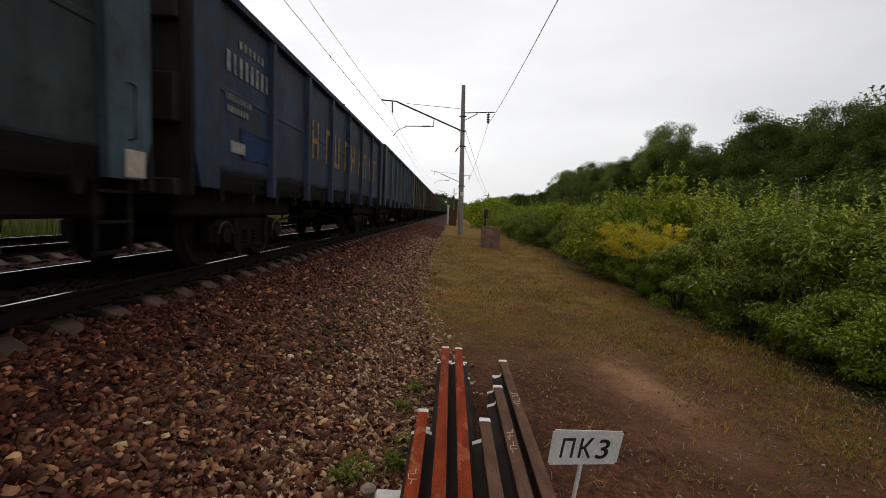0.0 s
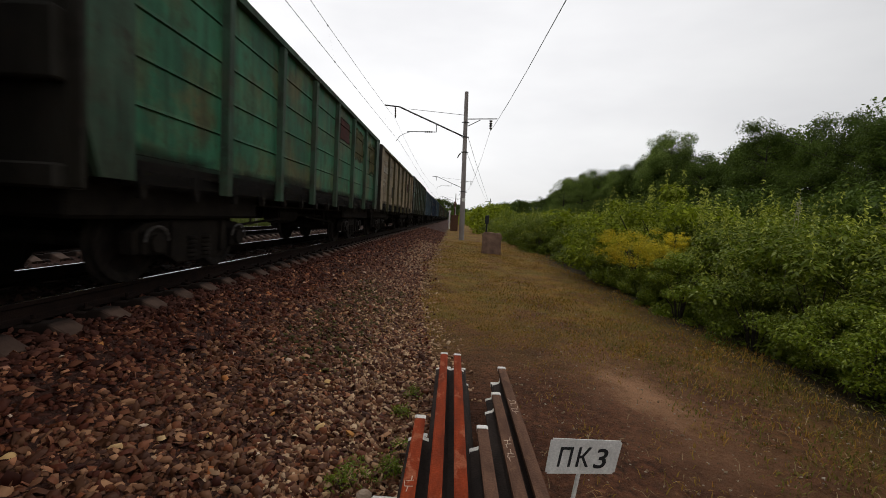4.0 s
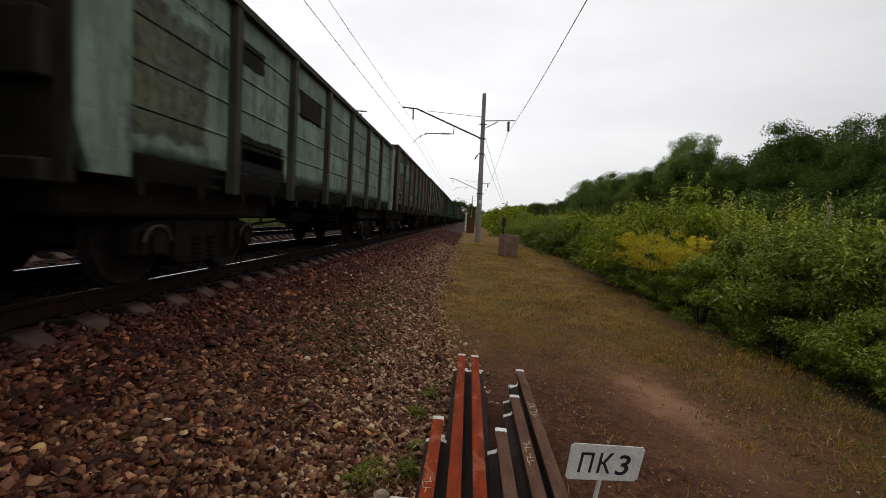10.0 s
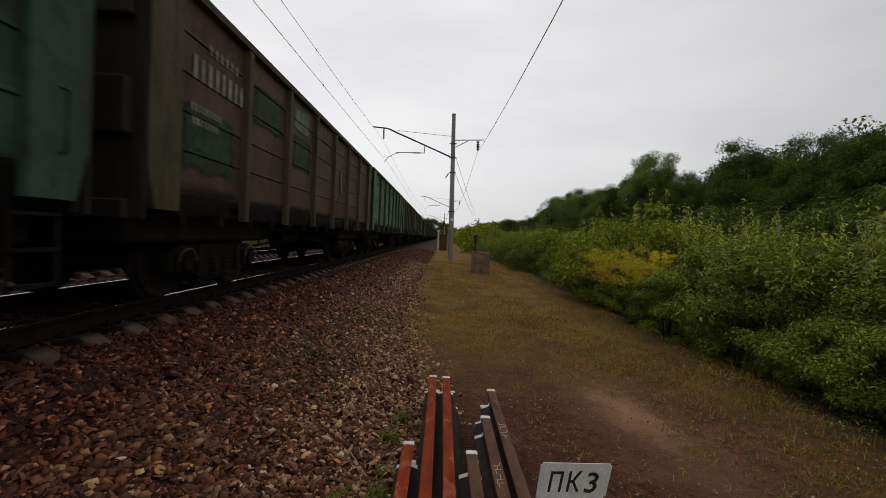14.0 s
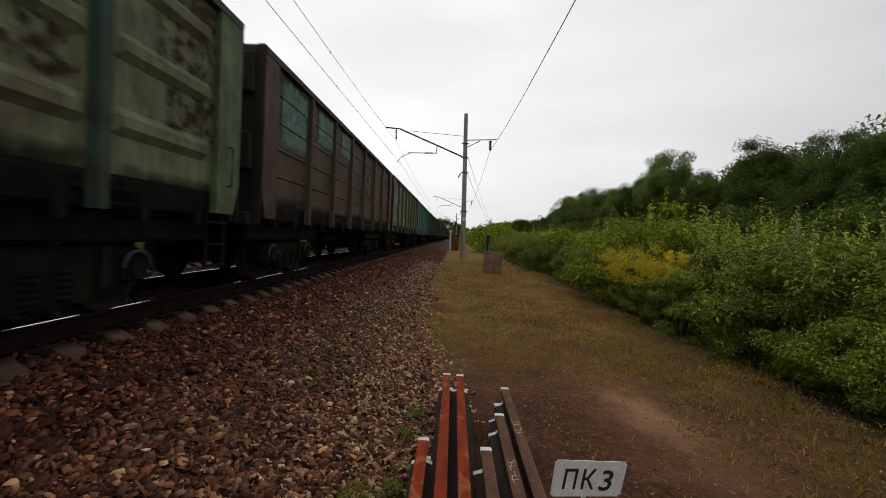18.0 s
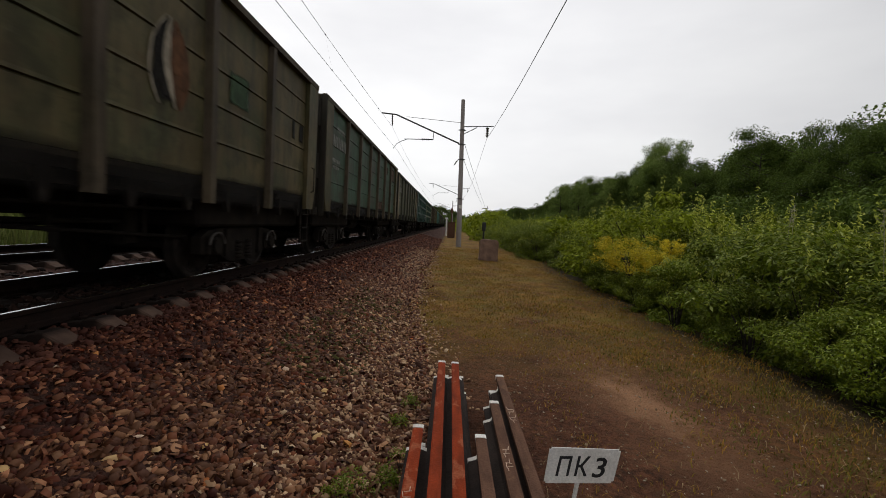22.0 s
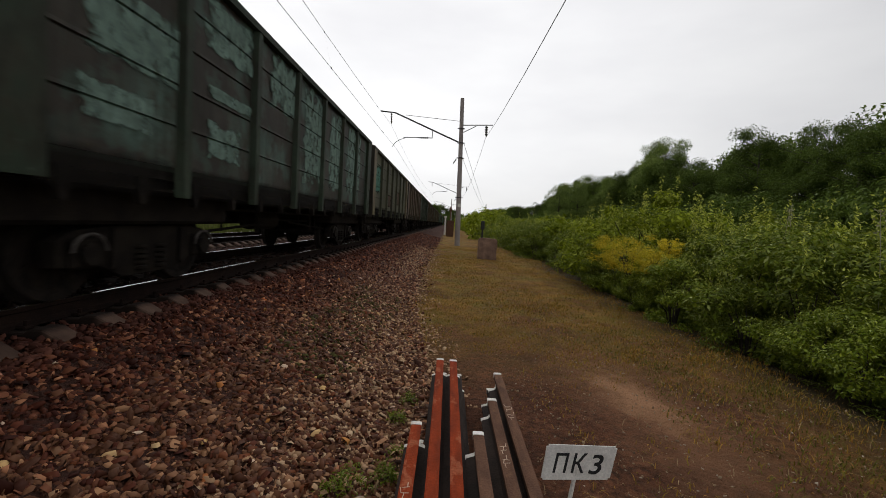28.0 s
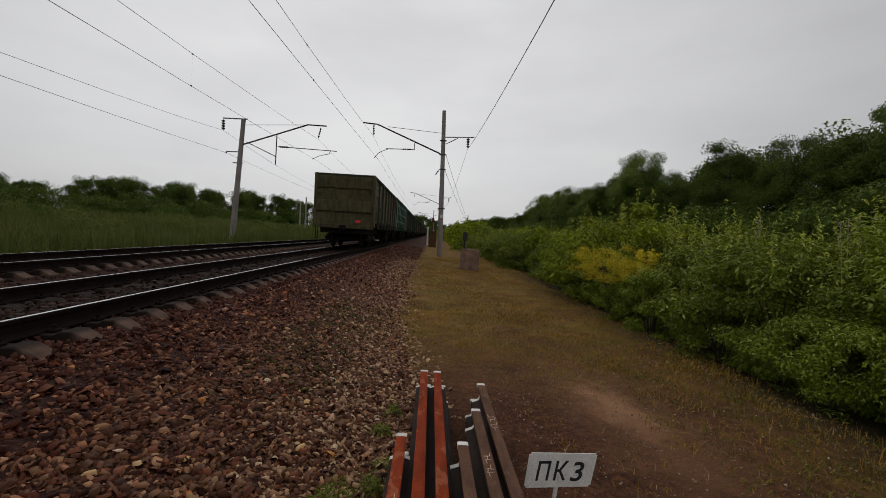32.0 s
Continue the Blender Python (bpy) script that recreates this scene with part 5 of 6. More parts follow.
for spot in ((9, 0.5, 1.75, 1.56, 3.04),):
    patch(spot[0], OLIVE_MARK, *spot[1:])
for spot in ((28, 0.87, 2.28, 2.23, 2.9), (28, 0.87, 1.76, 1.67, 2.03), (28, 2.63, 4.02, 2.92, 3.57), (28, 2.67, 4.1, 2.35, 2.51), (28, 2.73, 3.58, 1.59, 2.08), (28, 4.49, 5.85, 2.71, 3.64), (28, 6.19, 7.55, 1.6, 3.64), (28, 8.07, 9.16, 1.62, 3.61), (28, 9.83, 11.76, 1.69, 3.64),):
    patch(spot[0], FLAKES, *spot[1:])
for spot in ((21, 9.11, 10.12, 3.04, 3.37), (21, 10.97, 12.41, 2.88, 3.52), (21, 7.58, 8.93, 1.42, 1.79),):
    patch(spot[0], RUST_MARK, *spot[1:])
for spot in ((20, 9.64, 10.64, 1.55, 2.96), (20, 9.52, 10.38, 1.67, 1.97),):
    patch(spot[0], DRIED_RED, *spot[1:])
for spot in ((20, 9.3, 9.41, 2.23, 2.77), (20, 9.44, 9.74, 2.73, 2.81), (20, 9.45, 9.74, 2.49, 2.58),):
    patch(spot[0], CREAM, *spot[1:])
for p in ((0.8, 1.9, 2.4, 3.4), (1.0, 1.35, 1.62, 2.0), (1.5, 1.9, 1.6, 1.98), (4.6, 5.9, 1.5, 2.0), (6.4, 7.7, 2.2, 3.3), (8.2, 9.3, 1.5, 2.2)):
    patch(12, MINT_MARK if p[3] > 2.1 else BLUE_GREY, *p)


# coal dirt that has crept up from the hatches on the bays of the wagons
for k in range(-2, 32):
    for b in range(1, BAYS + 1):
        y = (bay_edge(b) + bay_edge(b + 1)) / 2
        h = 1.46 + 0.14 * abs(math.sin(2.7 * k)) * (0.6 + 0.4 * math.sin(5.1 * k + 2.3 * b))
        part("soot_stain", boxed(SHEET + 0.008, SHEET + 0.0095, y - 1.0, y + 1.0, 1.06, h), SOOT_THIN, W[k])


# the bodies are not all of one height over the rail
HIGH = {-1: 3.74, 0: 3.72, 1: 3.86, 2: 3.78, 5: 3.82, 6: 3.86, 8: 3.77, 9: 3.52, 10: 3.77, 12: 3.86, 16: 3.85, 18: 3.8, 20: 3.78, 21: 3.89, 22: 3.86, 23: 3.85, 24: 3.89, 25: 3.89, 29: 3.85, 30: 3.88}
FIXED = ("coupler", "underframe", "centre_sill", "floor", "hatch_bracket", "ladder", "brake_cylinder", "brake_rod", "side_sill", "bogie", "soot_stain", "tail_disc", "grab_handle")
for k, w in W.items():
    f = (HIGH.get(k, 3.83) - 1.1) / (TOP - 1.1)
    for o in w.children:
        if o.name.split(".")[0] not in FIXED:
            o.matrix_basis = Matrix.Translation((0, 0, 1.1 - 1.1 * f)) @ Matrix.Diagonal((1, 1, f, 1)) @ o.matrix_basis


# ---- overhead line ----
def pole_shaft(top, bottom, r0, r1):
    bm = bmesh.new()
    rod(bm, bottom, top, r0, r1, 16)
    return bm


def insulator(bm, a, b, r=0.11, n=4):
    a, b = Vector(a), Vector(b)
    rod(bm, a, b, 0.03, n=8)
    for i in range(n):
        c = a.lerp(b, (i + 0.7) / (n + 0.4))
        d = (b - a).normalized() * 0.05
        rod(bm, c - d, c + d, r, r * 0.55, 12)


def near_mast(y):
    m = thing("catenary_mast", "grey concrete mast with a steel bracket over the track", "catenary mast", pose(0.71, y, 0.15), "masts of the overhead line")
    part("shaft", pole_shaft((-0.27, 0, 10.75), (0, 0, -0.6), 0.20, 0.135), CONCRETE, m)
    bm = bmesh.new()
    rod(bm, (-0.38, 0, 7.61), (-5.07, 0, 9.46), 0.055, n=8)
    rod(bm, (-5.05, 0, 9.46), (-6.14, 0, 9.53), 0.05, n=8)
    part("bracket_arm", bm, GALV, m)
    bm = bmesh.new()
    rod(bm, (-0.16, 0, 9.1), (-4.32, 0, 9.34), 0.016, n=6)
    part("stay_rod", bm, GALV, m)
    bm = bmesh.new()
    insulator(bm, (-5.35, 0, 9.42), (-5.32, 0, 8.66), 0.075, 4)
    part("hanger_insulator", bm, PORCELAIN, m)
    bm = bmesh.new()
    rod(bm, (-2.30, 0, 8.30), (-2.30, 0, 7.78), 0.03, n=6)
    rod(bm, (-2.30, 0, 7.80), (-4.40, 0, 7.74), 0.03, n=6)
    insulator(bm, (-2.55, 0, 7.79), (-3.20, 0, 7.77), 0.075, 4)
    tube(bm, [(-4.25, 0, 7.70), (-4.60, 0, 7.58), (-4.95, 0, 7.36), (-5.20, 0, 7.00)], 0.022)
    part("registration_arm", bm, GALV, m)
    bm = bmesh.new()
    rod(bm, (-0.1, 0, 8.84), (2.05, 0, 8.96), 0.035, n=6)
    rod(bm, (-0.05, 0, 8.33), (0.84, 0, 8.82), 0.028, n=6)
    part("feeder_bracket", bm, GALV, m)
    bm = bmesh.new()
    insulator(bm, (1.6, 0, 8.88), (1.62, 0, 8.12), 0.13, 4)
    part("feeder_insulator", bm, PORCELAIN, m)
    for z in (8.58, 7.55, 6.47, 3.6):
        bm = bmesh.new()
        c = -0.27 * z / 10.75
        rod(bm, (c, 0, z - 0.035), (c, 0, z + 0.035), 0.19, n=14)
        box(bm, c - 0.27, c + 0.27, -0.03, 0.03, z - 0.03, z + 0.03)
        part("clamp_band", bm, GALV, m)
    bm = bmesh.new()
    insulator(bm, (-0.45, 0, 6.40), (-0.66, 0, 6.05), 0.06, 2)
    part("line_insulator", bm, PORCELAIN, m)
    part("number_plate", boxed(-0.16, 0.06, -0.20, -0.185, 2.9, 3.15), WHITE, m, "small pale plate")
    return m


def far_mast(y):
    m = thing("catenary_mast", "grey concrete mast leaning over the second track", "catenary mast", pose(-14.75, y, 0.2), "masts of the overhead line")
    part("shaft", pole_shaft((0.54, 0, 9.28), (0, 0, -0.5), 0.22, 0.15), CONCRETE, m)
    bm = bmesh.new()
    rod(bm, (0.52, 0, 7.40), (5.23, 0, 9.15), 0.055, n=8)
    rod(bm, (5.21, 0, 9.15), (6.58, 0, 9.14), 0.05, n=8)
    rod(bm, (0.80, 0, 7.62), (2.95, 0, 6.70), 0.03, n=6)
    rod(bm, (3.0, 0, 8.34), (2.98, 0, 6.07), 0.04, n=6)
    part("bracket_arm", bm, GALV, m)
    bm = bmesh.new()
    rod(bm, (0.75, 0, 8.86), (5.23, 0, 9.14), 0.016, n=6)
    part("stay_rod", bm, GALV, m)
    bm = bmesh.new()
    insulator(bm, (6.19, 0, 9.0), (6.02, 0, 8.22), 0.07, 4)
    part("hanger_insulator", bm, PORCELAIN, m)
    bm = bmesh.new()
    rod(bm, (3.1, 0, 7.42), (7.43, 0, 7.34), 0.03, n=6)
    insulator(bm, (3.2, 0, 7.42), (3.9, 0, 7.41), 0.085, 4)
    tube(bm, [(6.95, 0, 7.33), (6.88, 0, 7.12), (6.2, 0, 6.95), (5.64, 0, 6.66)], 0.022)
    part("registration_arm", bm, GALV, m)
    bm = bmesh.new()
    rod(bm, (-0.95, 0, 9.25), (0.85, 0, 9.28), 0.045, n=6)
    part("feeder_bracket", bm, GALV, m)
    bm = bmesh.new()
    insulator(bm, (-0.92, 0, 9.15), (-0.90, 0, 8.36), 0.14, 4)
    part("feeder_insulator", bm, PORCELAIN, m)
    bm = bmesh.new()
    rod(bm, (-0.65, 0, 6.84), (0.52, 0, 6.87), 0.035, n=6)
    rod(bm, (-0.62, 0, 6.84), (-0.62, 0, 6.70), 0.05, n=8)
    rod(bm, (-0.12, 0, 6.05), (0.62, 0, 6.06), 0.035, n=6)
    part("line_bracket", bm, GALV, m)
    return m


SPAN = 64.0
mast = near_mast(31.3)
for i in (-1, 1, 2, 3, 4, 5):
    c = copy_thing(mast, pose(1.66 if i == 1 else 0.71, 31.3 + SPAN * i, 0.15))
    if i == 1:
        c.scale = (1.12, 1.12, 1.12)
mast = far_mast(31.7)
for i in (-1, 1, 2, 3, 4, 5):
    copy_thing(mast, pose(-14.75, 31.7 + SPAN * i, 0.2))


def wire(name, x0, x1, z_at, sag, y0, r, label, first=-1):
    """A wire hung from mast to mast; x swings from side to side by turns."""
    bm = bmesh.new()
    pts = []
    for span in range(first, 6):
        for i in range(12):
            u = i / 12
            a, b = (x0, x1) if span % 2 else (x1, x0)
            pts.append((a + (b - a) * u, y0 + SPAN * (span + u - 0.0), z_at - sag * 4 * u * (1 - u)))
    tube(bm, pts, r, 5)
    return tagged(part(name, bm, WIRE), label, "overhead wire")


Y0 = 31.3
wire("contact_wire", -5.0, -4.15, 7.02, 0.12, Y0, 0.008, "thin contact wire over the near track")
wire("messenger_wire", -4.65, -4.65, 8.78, 0.86, Y0, 0.008, "messenger wire sagging over the near track")
wire("contact_wire", -8.95, -8.7, 6.75, 0.22, 31.7, 0.008, "thin contact wire over the second track")
wire("messenger_wire", -8.75, -8.75, 8.35, 0.85, 31.7, 0.0075, "messenger wire sagging over the second track")
wire("feeder_wire", 2.30, 2.30, 8.2, 1.45, Y0, 0.012, "feeder wire hung from the mast brackets")
wire("feeder_wire", -15.65, -15.65, 8.55, 1.5, 31.7, 0.009, "feeder wire along the far masts")
wire("line_wire", -15.38, -15.38, 6.95, 0.55, 31.7, 0.009, "low wire along the far masts")


def branch_line():
    """Two wires that leave the near mast for a wooden pole out in the field."""
    pole = thing("wooden_pole", "thin weathered wooden pole in the field", "utility pole", pose(8.0, 95.0, float(ground_z(8.0, 95.0))))
    bm = bmesh.new()
    rod(bm, (0, 0, -0.4), (0, 0, 6.6), 0.11, 0.08, 8)
    part("shaft", bm, BARK, pole)
    part("crossarm", boxed(-1.1, 0.3, -0.05, 0.05, 5.9, 6.0), BARK, pole)
    for x0, z0, x1, z1 in ((0.72, 7.75, 8.1, 5.0), (0.70, 6.65, 7.1, 6.2)):
        bm = bmesh.new()
        bent(bm, [(x0 + (x1 - x0) * u, 31.3 + 63.7 * u, z0 + (z1 - z0) * u - 0.8 * 4 * u * (1 - u) * 0.35) for u in np.linspace(0, 1, 13)], 0.014, 5)
        tagged(part("branch_wire", bm, WIRE), "wire leading from the mast to a pole in the field", "overhead wire")


branch_line()


def droppers():
    """Short hangers between the messenger and the contact wire, each with its clamp."""
    for near, far, xm, y0, zc, low, zm, sag in ((-5.0, -4.15, -4.65, 31.3, 7.02, 0.12, 8.78, 0.86), (-8.95, -8.7, -8.75, 31.7, 6.75, 0.22, 8.35, 0.85)):
        for k in range(-6, 12):
            y = y0 + SPAN * k / 6 + 5
            u = ((y - y0) / SPAN) % 1
            a, b = (near, far) if k < 0 or k >= 6 else (far, near)
            x, foot, top = a + (b - a) * u, zc - low * 4 * u * (1 - u), zm - sag * 4 * u * (1 - u)
            bm = bmesh.new()
            rod(bm, (x, y, foot), (xm, y, top), 0.0006, n=4)
            box(bm, x - 0.012, x + 0.012, y - 0.035, y + 0.035, foot - 0.015, foot + 0.025)
            box(bm, xm - 0.012, xm + 0.012, y - 0.035, y + 0.035, top - 0.025, top + 0.015)
            tagged(part("dropper", bm, WIRE), "thin dropper between messenger and contact wire", "overhead wire", "droppers of the overhead line")


droppers()


# ---- spare rails on their rack ----
def spare_rail(x, y1, z, mat, label, bars=0, y0=-7.5):
    r = thing("spare_rail", label, "rail", pose(x, 0, z), "spare rails on the rack")
    bm = bmesh.new()
    lower = [p for p in rail_profile() if p[1] < 0.14]
    prism(bm, lower, y0, y1 - 0.045)
    # the deep shade between neighbouring rails is put into this dark colour
    part("rail_foot_and_web", bm, BLACK_RAIL, r, "foot and web with the gap's shade in their dark colour")
    bm = bmesh.new()
    prism(bm, [(-0.009, 0.1285), (0.009, 0.1285)] + [p for p in rail_profile() if p[1] > 0.14], y0, y1 - 0.045)
    part("rail_head", bm, mat, r)
    bm = bmesh.new()
    prism(bm, rail_profile(0, -0.002, 1.03), y1 - 0.045, y1)
    part("rail_end", bm, WHITE, r, "white-painted rail end")
    rng = random.Random(int(x * 1000))
    for i in range(bars):
        bm = bmesh.new()
        y = y1 - 0.75 - 0.15 * i - rng.uniform(0, 0.04)
        for d in range(5):
            a, b = rng.uniform(-0.024, 0.024), y - 0.045 + 0.022 * d
            if d % 2:
                rod(bm, (-0.022, b, 0.181), (0.020, b + rng.uniform(-0.012, 0.012), 0.181), 0.0022, n=4)
            else:
                rod(bm, (a, b - 0.018, 0.181), (a + rng.uniform(-0.012, 0.012), b + 0.024, 0.181), 0.0022, n=4)
        part("chalk_mark", bm, CHALK, r)
    return r


TOP_ROW, LOW_ROW = 0.24, 0.06
spare_rail(-0.130, 2.97, TOP_ROW, RED_RAIL, "rust-red spare rail with a white-painted end", 1)
spare_rail(0.006, 4.385, TOP_ROW, RED_RAIL, "long rust-red spare rail with a white-painted end")
spare_rail(0.140, 4.37, TOP_ROW, RED_RAIL, "long rust-red spare rail with a white-painted end")
spare_rail(0.296, 2.88, TOP_ROW, BROWN_RAIL, "short grey-brown spare rail with a white-painted end")
spare_rail(0.445, 3.45, TOP_ROW, BROWN_RAIL, "brown spare rail with chalk marks and a white end", 2)
spare_rail(0.560, 4.06, TOP_ROW, BROWN_RAIL, "long brown spare rail with chalk marks and a white end", 2)
spare_rail(-0.115, 3.06, LOW_ROW, BLACK_RAIL, "dark rail in the rack's lower row")
spare_rail(-0.06 + 0.105, 4.47, LOW_ROW, BLACK_RAIL, "dark rail in the rack's lower row")
spare_rail(0.20, 4.46, LOW_ROW, BLACK_RAIL, "dark rail in the rack's lower row")
spare_rail(0.355, 3.10, LOW_ROW, BLACK_RAIL, "dark rail in the rack's lower row")
spare_rail(0.51, 4.12, LOW_ROW, BLACK_RAIL, "dark rail in the rack's lower row")


def rack_beam(y):
    r = thing("rack_beam", "white-painted concrete beam under the spare rails", "beam", pose(0.29, y, 0), "beams of the rail rack")
    bm = bmesh.new()
    box(bm, -0.685, 0.74, -0.09, 0.09, -0.25, 0.058, 0.015)
    part("beam", bm, WHITE, r)
    bm = bmesh.new()
    rod(bm, (-0.722, 0.03, -0.1), (-0.722, 0.03, 0.075), 0.03, n=10)
    lathe(bm, [(0.045, 0.07), (0.05, 0.09), (0.03, 0.11), (0.01, 0.115)], "Z", 12, (-0.722, 0.03, 0))
    part("stop_peg", bm, PEG, r, "grimy steel peg with a round head")
    return r


rack_beam(2.53)
rack_beam(-3.0)


def picket_sign():
    s = thing("picket_sign", "small white slanted metal sign with hand-painted black writing", "sign", pose(0.868, 2.70, 0.062))
    bm = bmesh.new()
    rod(bm, (0.0, 0.0, -0.15), (0.045, -0.02, 0.26), 0.013, n=8)
    part("stake", bm, WHITE, s, "thin whitewashed stake")
    bm = bmesh.new()
    out = [(-0.178, 0.176), (0.255, 0.204), (0.291, 0.422), (-0.153, 0.410)]
    a = [bm.verts.new((x, -0.03, z)) for x, z in out]
    b = [bm.verts.new((x, -0.024, z)) for x, z in out]
    bm.faces.new(a)
    bm.faces.new(b[::-1])
    for i in range(4):
        bm.faces.new((a[(i + 1) % 4], a[i], b[i], b[(i + 1) % 4]))
    bmesh.ops.recalc_face_normals(bm, faces=bm.faces)
    bmesh.ops.bevel(bm, geom=[e for e in bm.edges if abs(e.verts[0].co.y - e.verts[1].co.y) > 0.004], offset=0.012, segments=2, affect="EDGES")
    part("plate", bm, SIGN_WHITE, s)
    for words, x, z, wide, tall in (("ПК", -0.118, 0.230, 0.94, 1.18), ("3", 0.106, 0.236, 1.30, 1.22)):
        cu = bpy.data.curves.new("writing", "FONT")
        cu.body, cu.size, cu.shear, cu.extrude, cu.offset, cu.space_character = words, 0.146, 0.26, 0.001, 0.0015, 1.2
        cu.materials.append(BLACK)
        t = new("writing", cu)
        t.parent = s
        t.matrix_basis = pose(x, -0.0318, z, 90, -3.0, 0) @ Matrix.Diagonal((wide, tall, 1, 1))
        t["label"] = "hand-painted black letters"
    return s


picket_sign()


def trackside_things():
    b = thing("stone_block", "weathered pinkish masonry block standing in the grass", "block", pose(2.0, 21.4, 0.12))
    bm = bmesh.new()
    prism(bm, [(-0.46, -0.2), (0.45, -0.2), (0.46, 0.93), (0.38, 1.05), (-0.36, 1.08), (-0.45, 0.96)], -0.3, 0.3)
    bmesh.ops.subdivide_edges(bm, edges=bm.edges, cuts=3, use_grid_fill=True)
    for v in bm.verts:
        v.co += Vector(noise.noise_vector(v.co * 4)) * 0.035
    part("block", bm, PINK_STONE, b)
    p = thing("dark_post", "short blackened post behind the block", "post", pose(1.78, 22.3, 0.1))
    bm = bmesh.new()
    rod(bm, (0, 0, -0.2), (0, 0, 1.75), 0.05, 0.045, 8)
    box(bm, -0.10, 0.10, -0.06, 0.06, 1.5, 1.95, 0.03)
    part("post", bm, BLACK, p)
    q = thing("marker_post", "white wooden marker post beside the track", "post", pose(-0.55, 60.0, 0.2))
    bm = bmesh.new()
    rod(bm, (0, 0, -0.3), (0, 0, 2.5), 0.13, 0.11, 10)
    part("post", bm, WHITE, q)
    part("cap", boxed(-0.2, 0.2, -0.12, 0.12, 2.4, 2.6, 0.02), WHITE, q)
    c = thing("relay_cabinet", "rusty brown trackside equipment cabinet", "cabinet", pose(0.15, 52.0, 0.2))
    part("body", boxed(-0.45, 0.45, -0.35, 0.35, -0.2, 1.9, 0.03), BROWN_RAIL, c)
    part("roof", boxed(-0.5, 0.5, -0.42, 0.42, 1.9, 1.97, 0.02), BROWN_RAIL, c)
    part("door", boxed(-0.38, 0.38, -0.37, -0.35, 0.1, 1.75, 0.005), BROWN_RAIL, c)
    bm = bmesh.new()
    rod(bm, (-0.05, 0, 1.9), (-0.05, 0, 3.6), 0.06, n=8)
    box(bm, -0.18, 0.1, -0.1, 0.1, 3.0, 3.6, 0.03)
    part("mast", bm, BROWN_RAIL, c)


trackside_things()


def field_poles():
    """Two bare poles standing close together before the wood beyond the far track."""
    for x, y, h in ((-29.7, 96.0, 6.6), (-28.6, 96.5, 7.6)):
        p = thing("wooden_pole", "pale bare pole standing before the wood", "utility pole", pose(x, y, float(ground_z(x, y))), "poles before the wood")
        bm = bmesh.new()
        rod(bm, (0, 0, -0.4), (0, 0, h), 0.20, 0.14, 8)
        part("shaft", bm, CONCRETE, p)


field_poles()


# ---- plants ----
def leaves(rng, centres, spread, n, size, flat=1.0, reach=1.7, out=0.0, toss=0.45):
    """Small folded leaves round clump centres, lying open to the sky and away from their clump: arrays of points and of four-cornered faces."""
    at = rng.randint(0, len(centres), n)
    way = rng.normal(0, 1, (n, 3))
    way /= np.linalg.norm(way, axis=1)[:, None]
    far = reach * rng.uniform(0.05, 1, n) ** 0.42 if out else np.minimum(np.abs(rng.normal(0, 1, n)) + rng.uniform(0, 1, n), reach)
    wide = np.asarray(spread, float)
    if wide.ndim == 2:
        wide = wide[at]
    c = centres[at] + way * far[:, None] * wide
    nrm = rng.normal(0, toss, (n, 3)) + np.array([0, 0, flat]) + out * way
    nrm /= np.linalg.norm(nrm, axis=1)[:, None]
    d = np.cross(nrm, rng.normal(0, 1, (n, 3)))
    d /= np.linalg.norm(d, axis=1)[:, None]
    d[:, 2] -= 0.2
    s = np.cross(nrm, d)
    k = rng.uniform(size[0], size[1], n)[:, None]
    v = np.stack([c, c + d * k * 0.45 + s * k * 0.20 + nrm * k * 0.10, c + d * k, c + d * k * 0.45 - s * k * 0.20 + nrm * k * 0.10], 1)
    return v.reshape(-1, 3), np.arange(4 * n).reshape(-1, 4)


def crown_centres(rng, n, rx, ry, z0, z1, rough=0.25, girth=0.0):
    """Clump centres in the shell of an uneven dome."""
    a, u = rng.uniform(0, 2 * math.pi, n), rng.uniform(-0.1, 1, n)
    lump = 1 + rough * np.sin(3 * a + rng.uniform(0, 6)) * rng.uniform(0.3, 1) + rng.normal(0, rough * 0.5, n)
    w = np.clip(u, 0, 1) - girth
    w = np.where(w > 0, w / (1 - girth), -w * 1.6)
    r = np.sqrt(np.clip(1 - w ** 2, 0, 1)) * lump * rng.uniform(0.55, 1.0, n) ** 0.5
    return np.stack([rx * r * np.cos(a), ry * r * np.sin(a), z0 + (z1 - z0) * np.clip(u, 0, 1) * (0.8 + 0.2 * lump)], 1)


def stems(rng, n, spread, h, r):
    bm = bmesh.new()
    for _ in range(n):
        a, q = rng.uniform(0, 6.28), rng.uniform(0.3, 1) * spread
        tip = Vector((q * math.cos(a), q * math.sin(a), h * rng.uniform(0.45, 0.72)))
        mid = Vector((tip.x * 0.35, tip.y * 0.35, tip.z * 0.5))
        foot = Vector((tip.x * 0.1, tip.y * 0.1, -0.15))
        rod(bm, foot, mid, r, r * 0.7, 5)
        rod(bm, mid, tip, r * 0.7, r * 0.25, 5)
    return bm


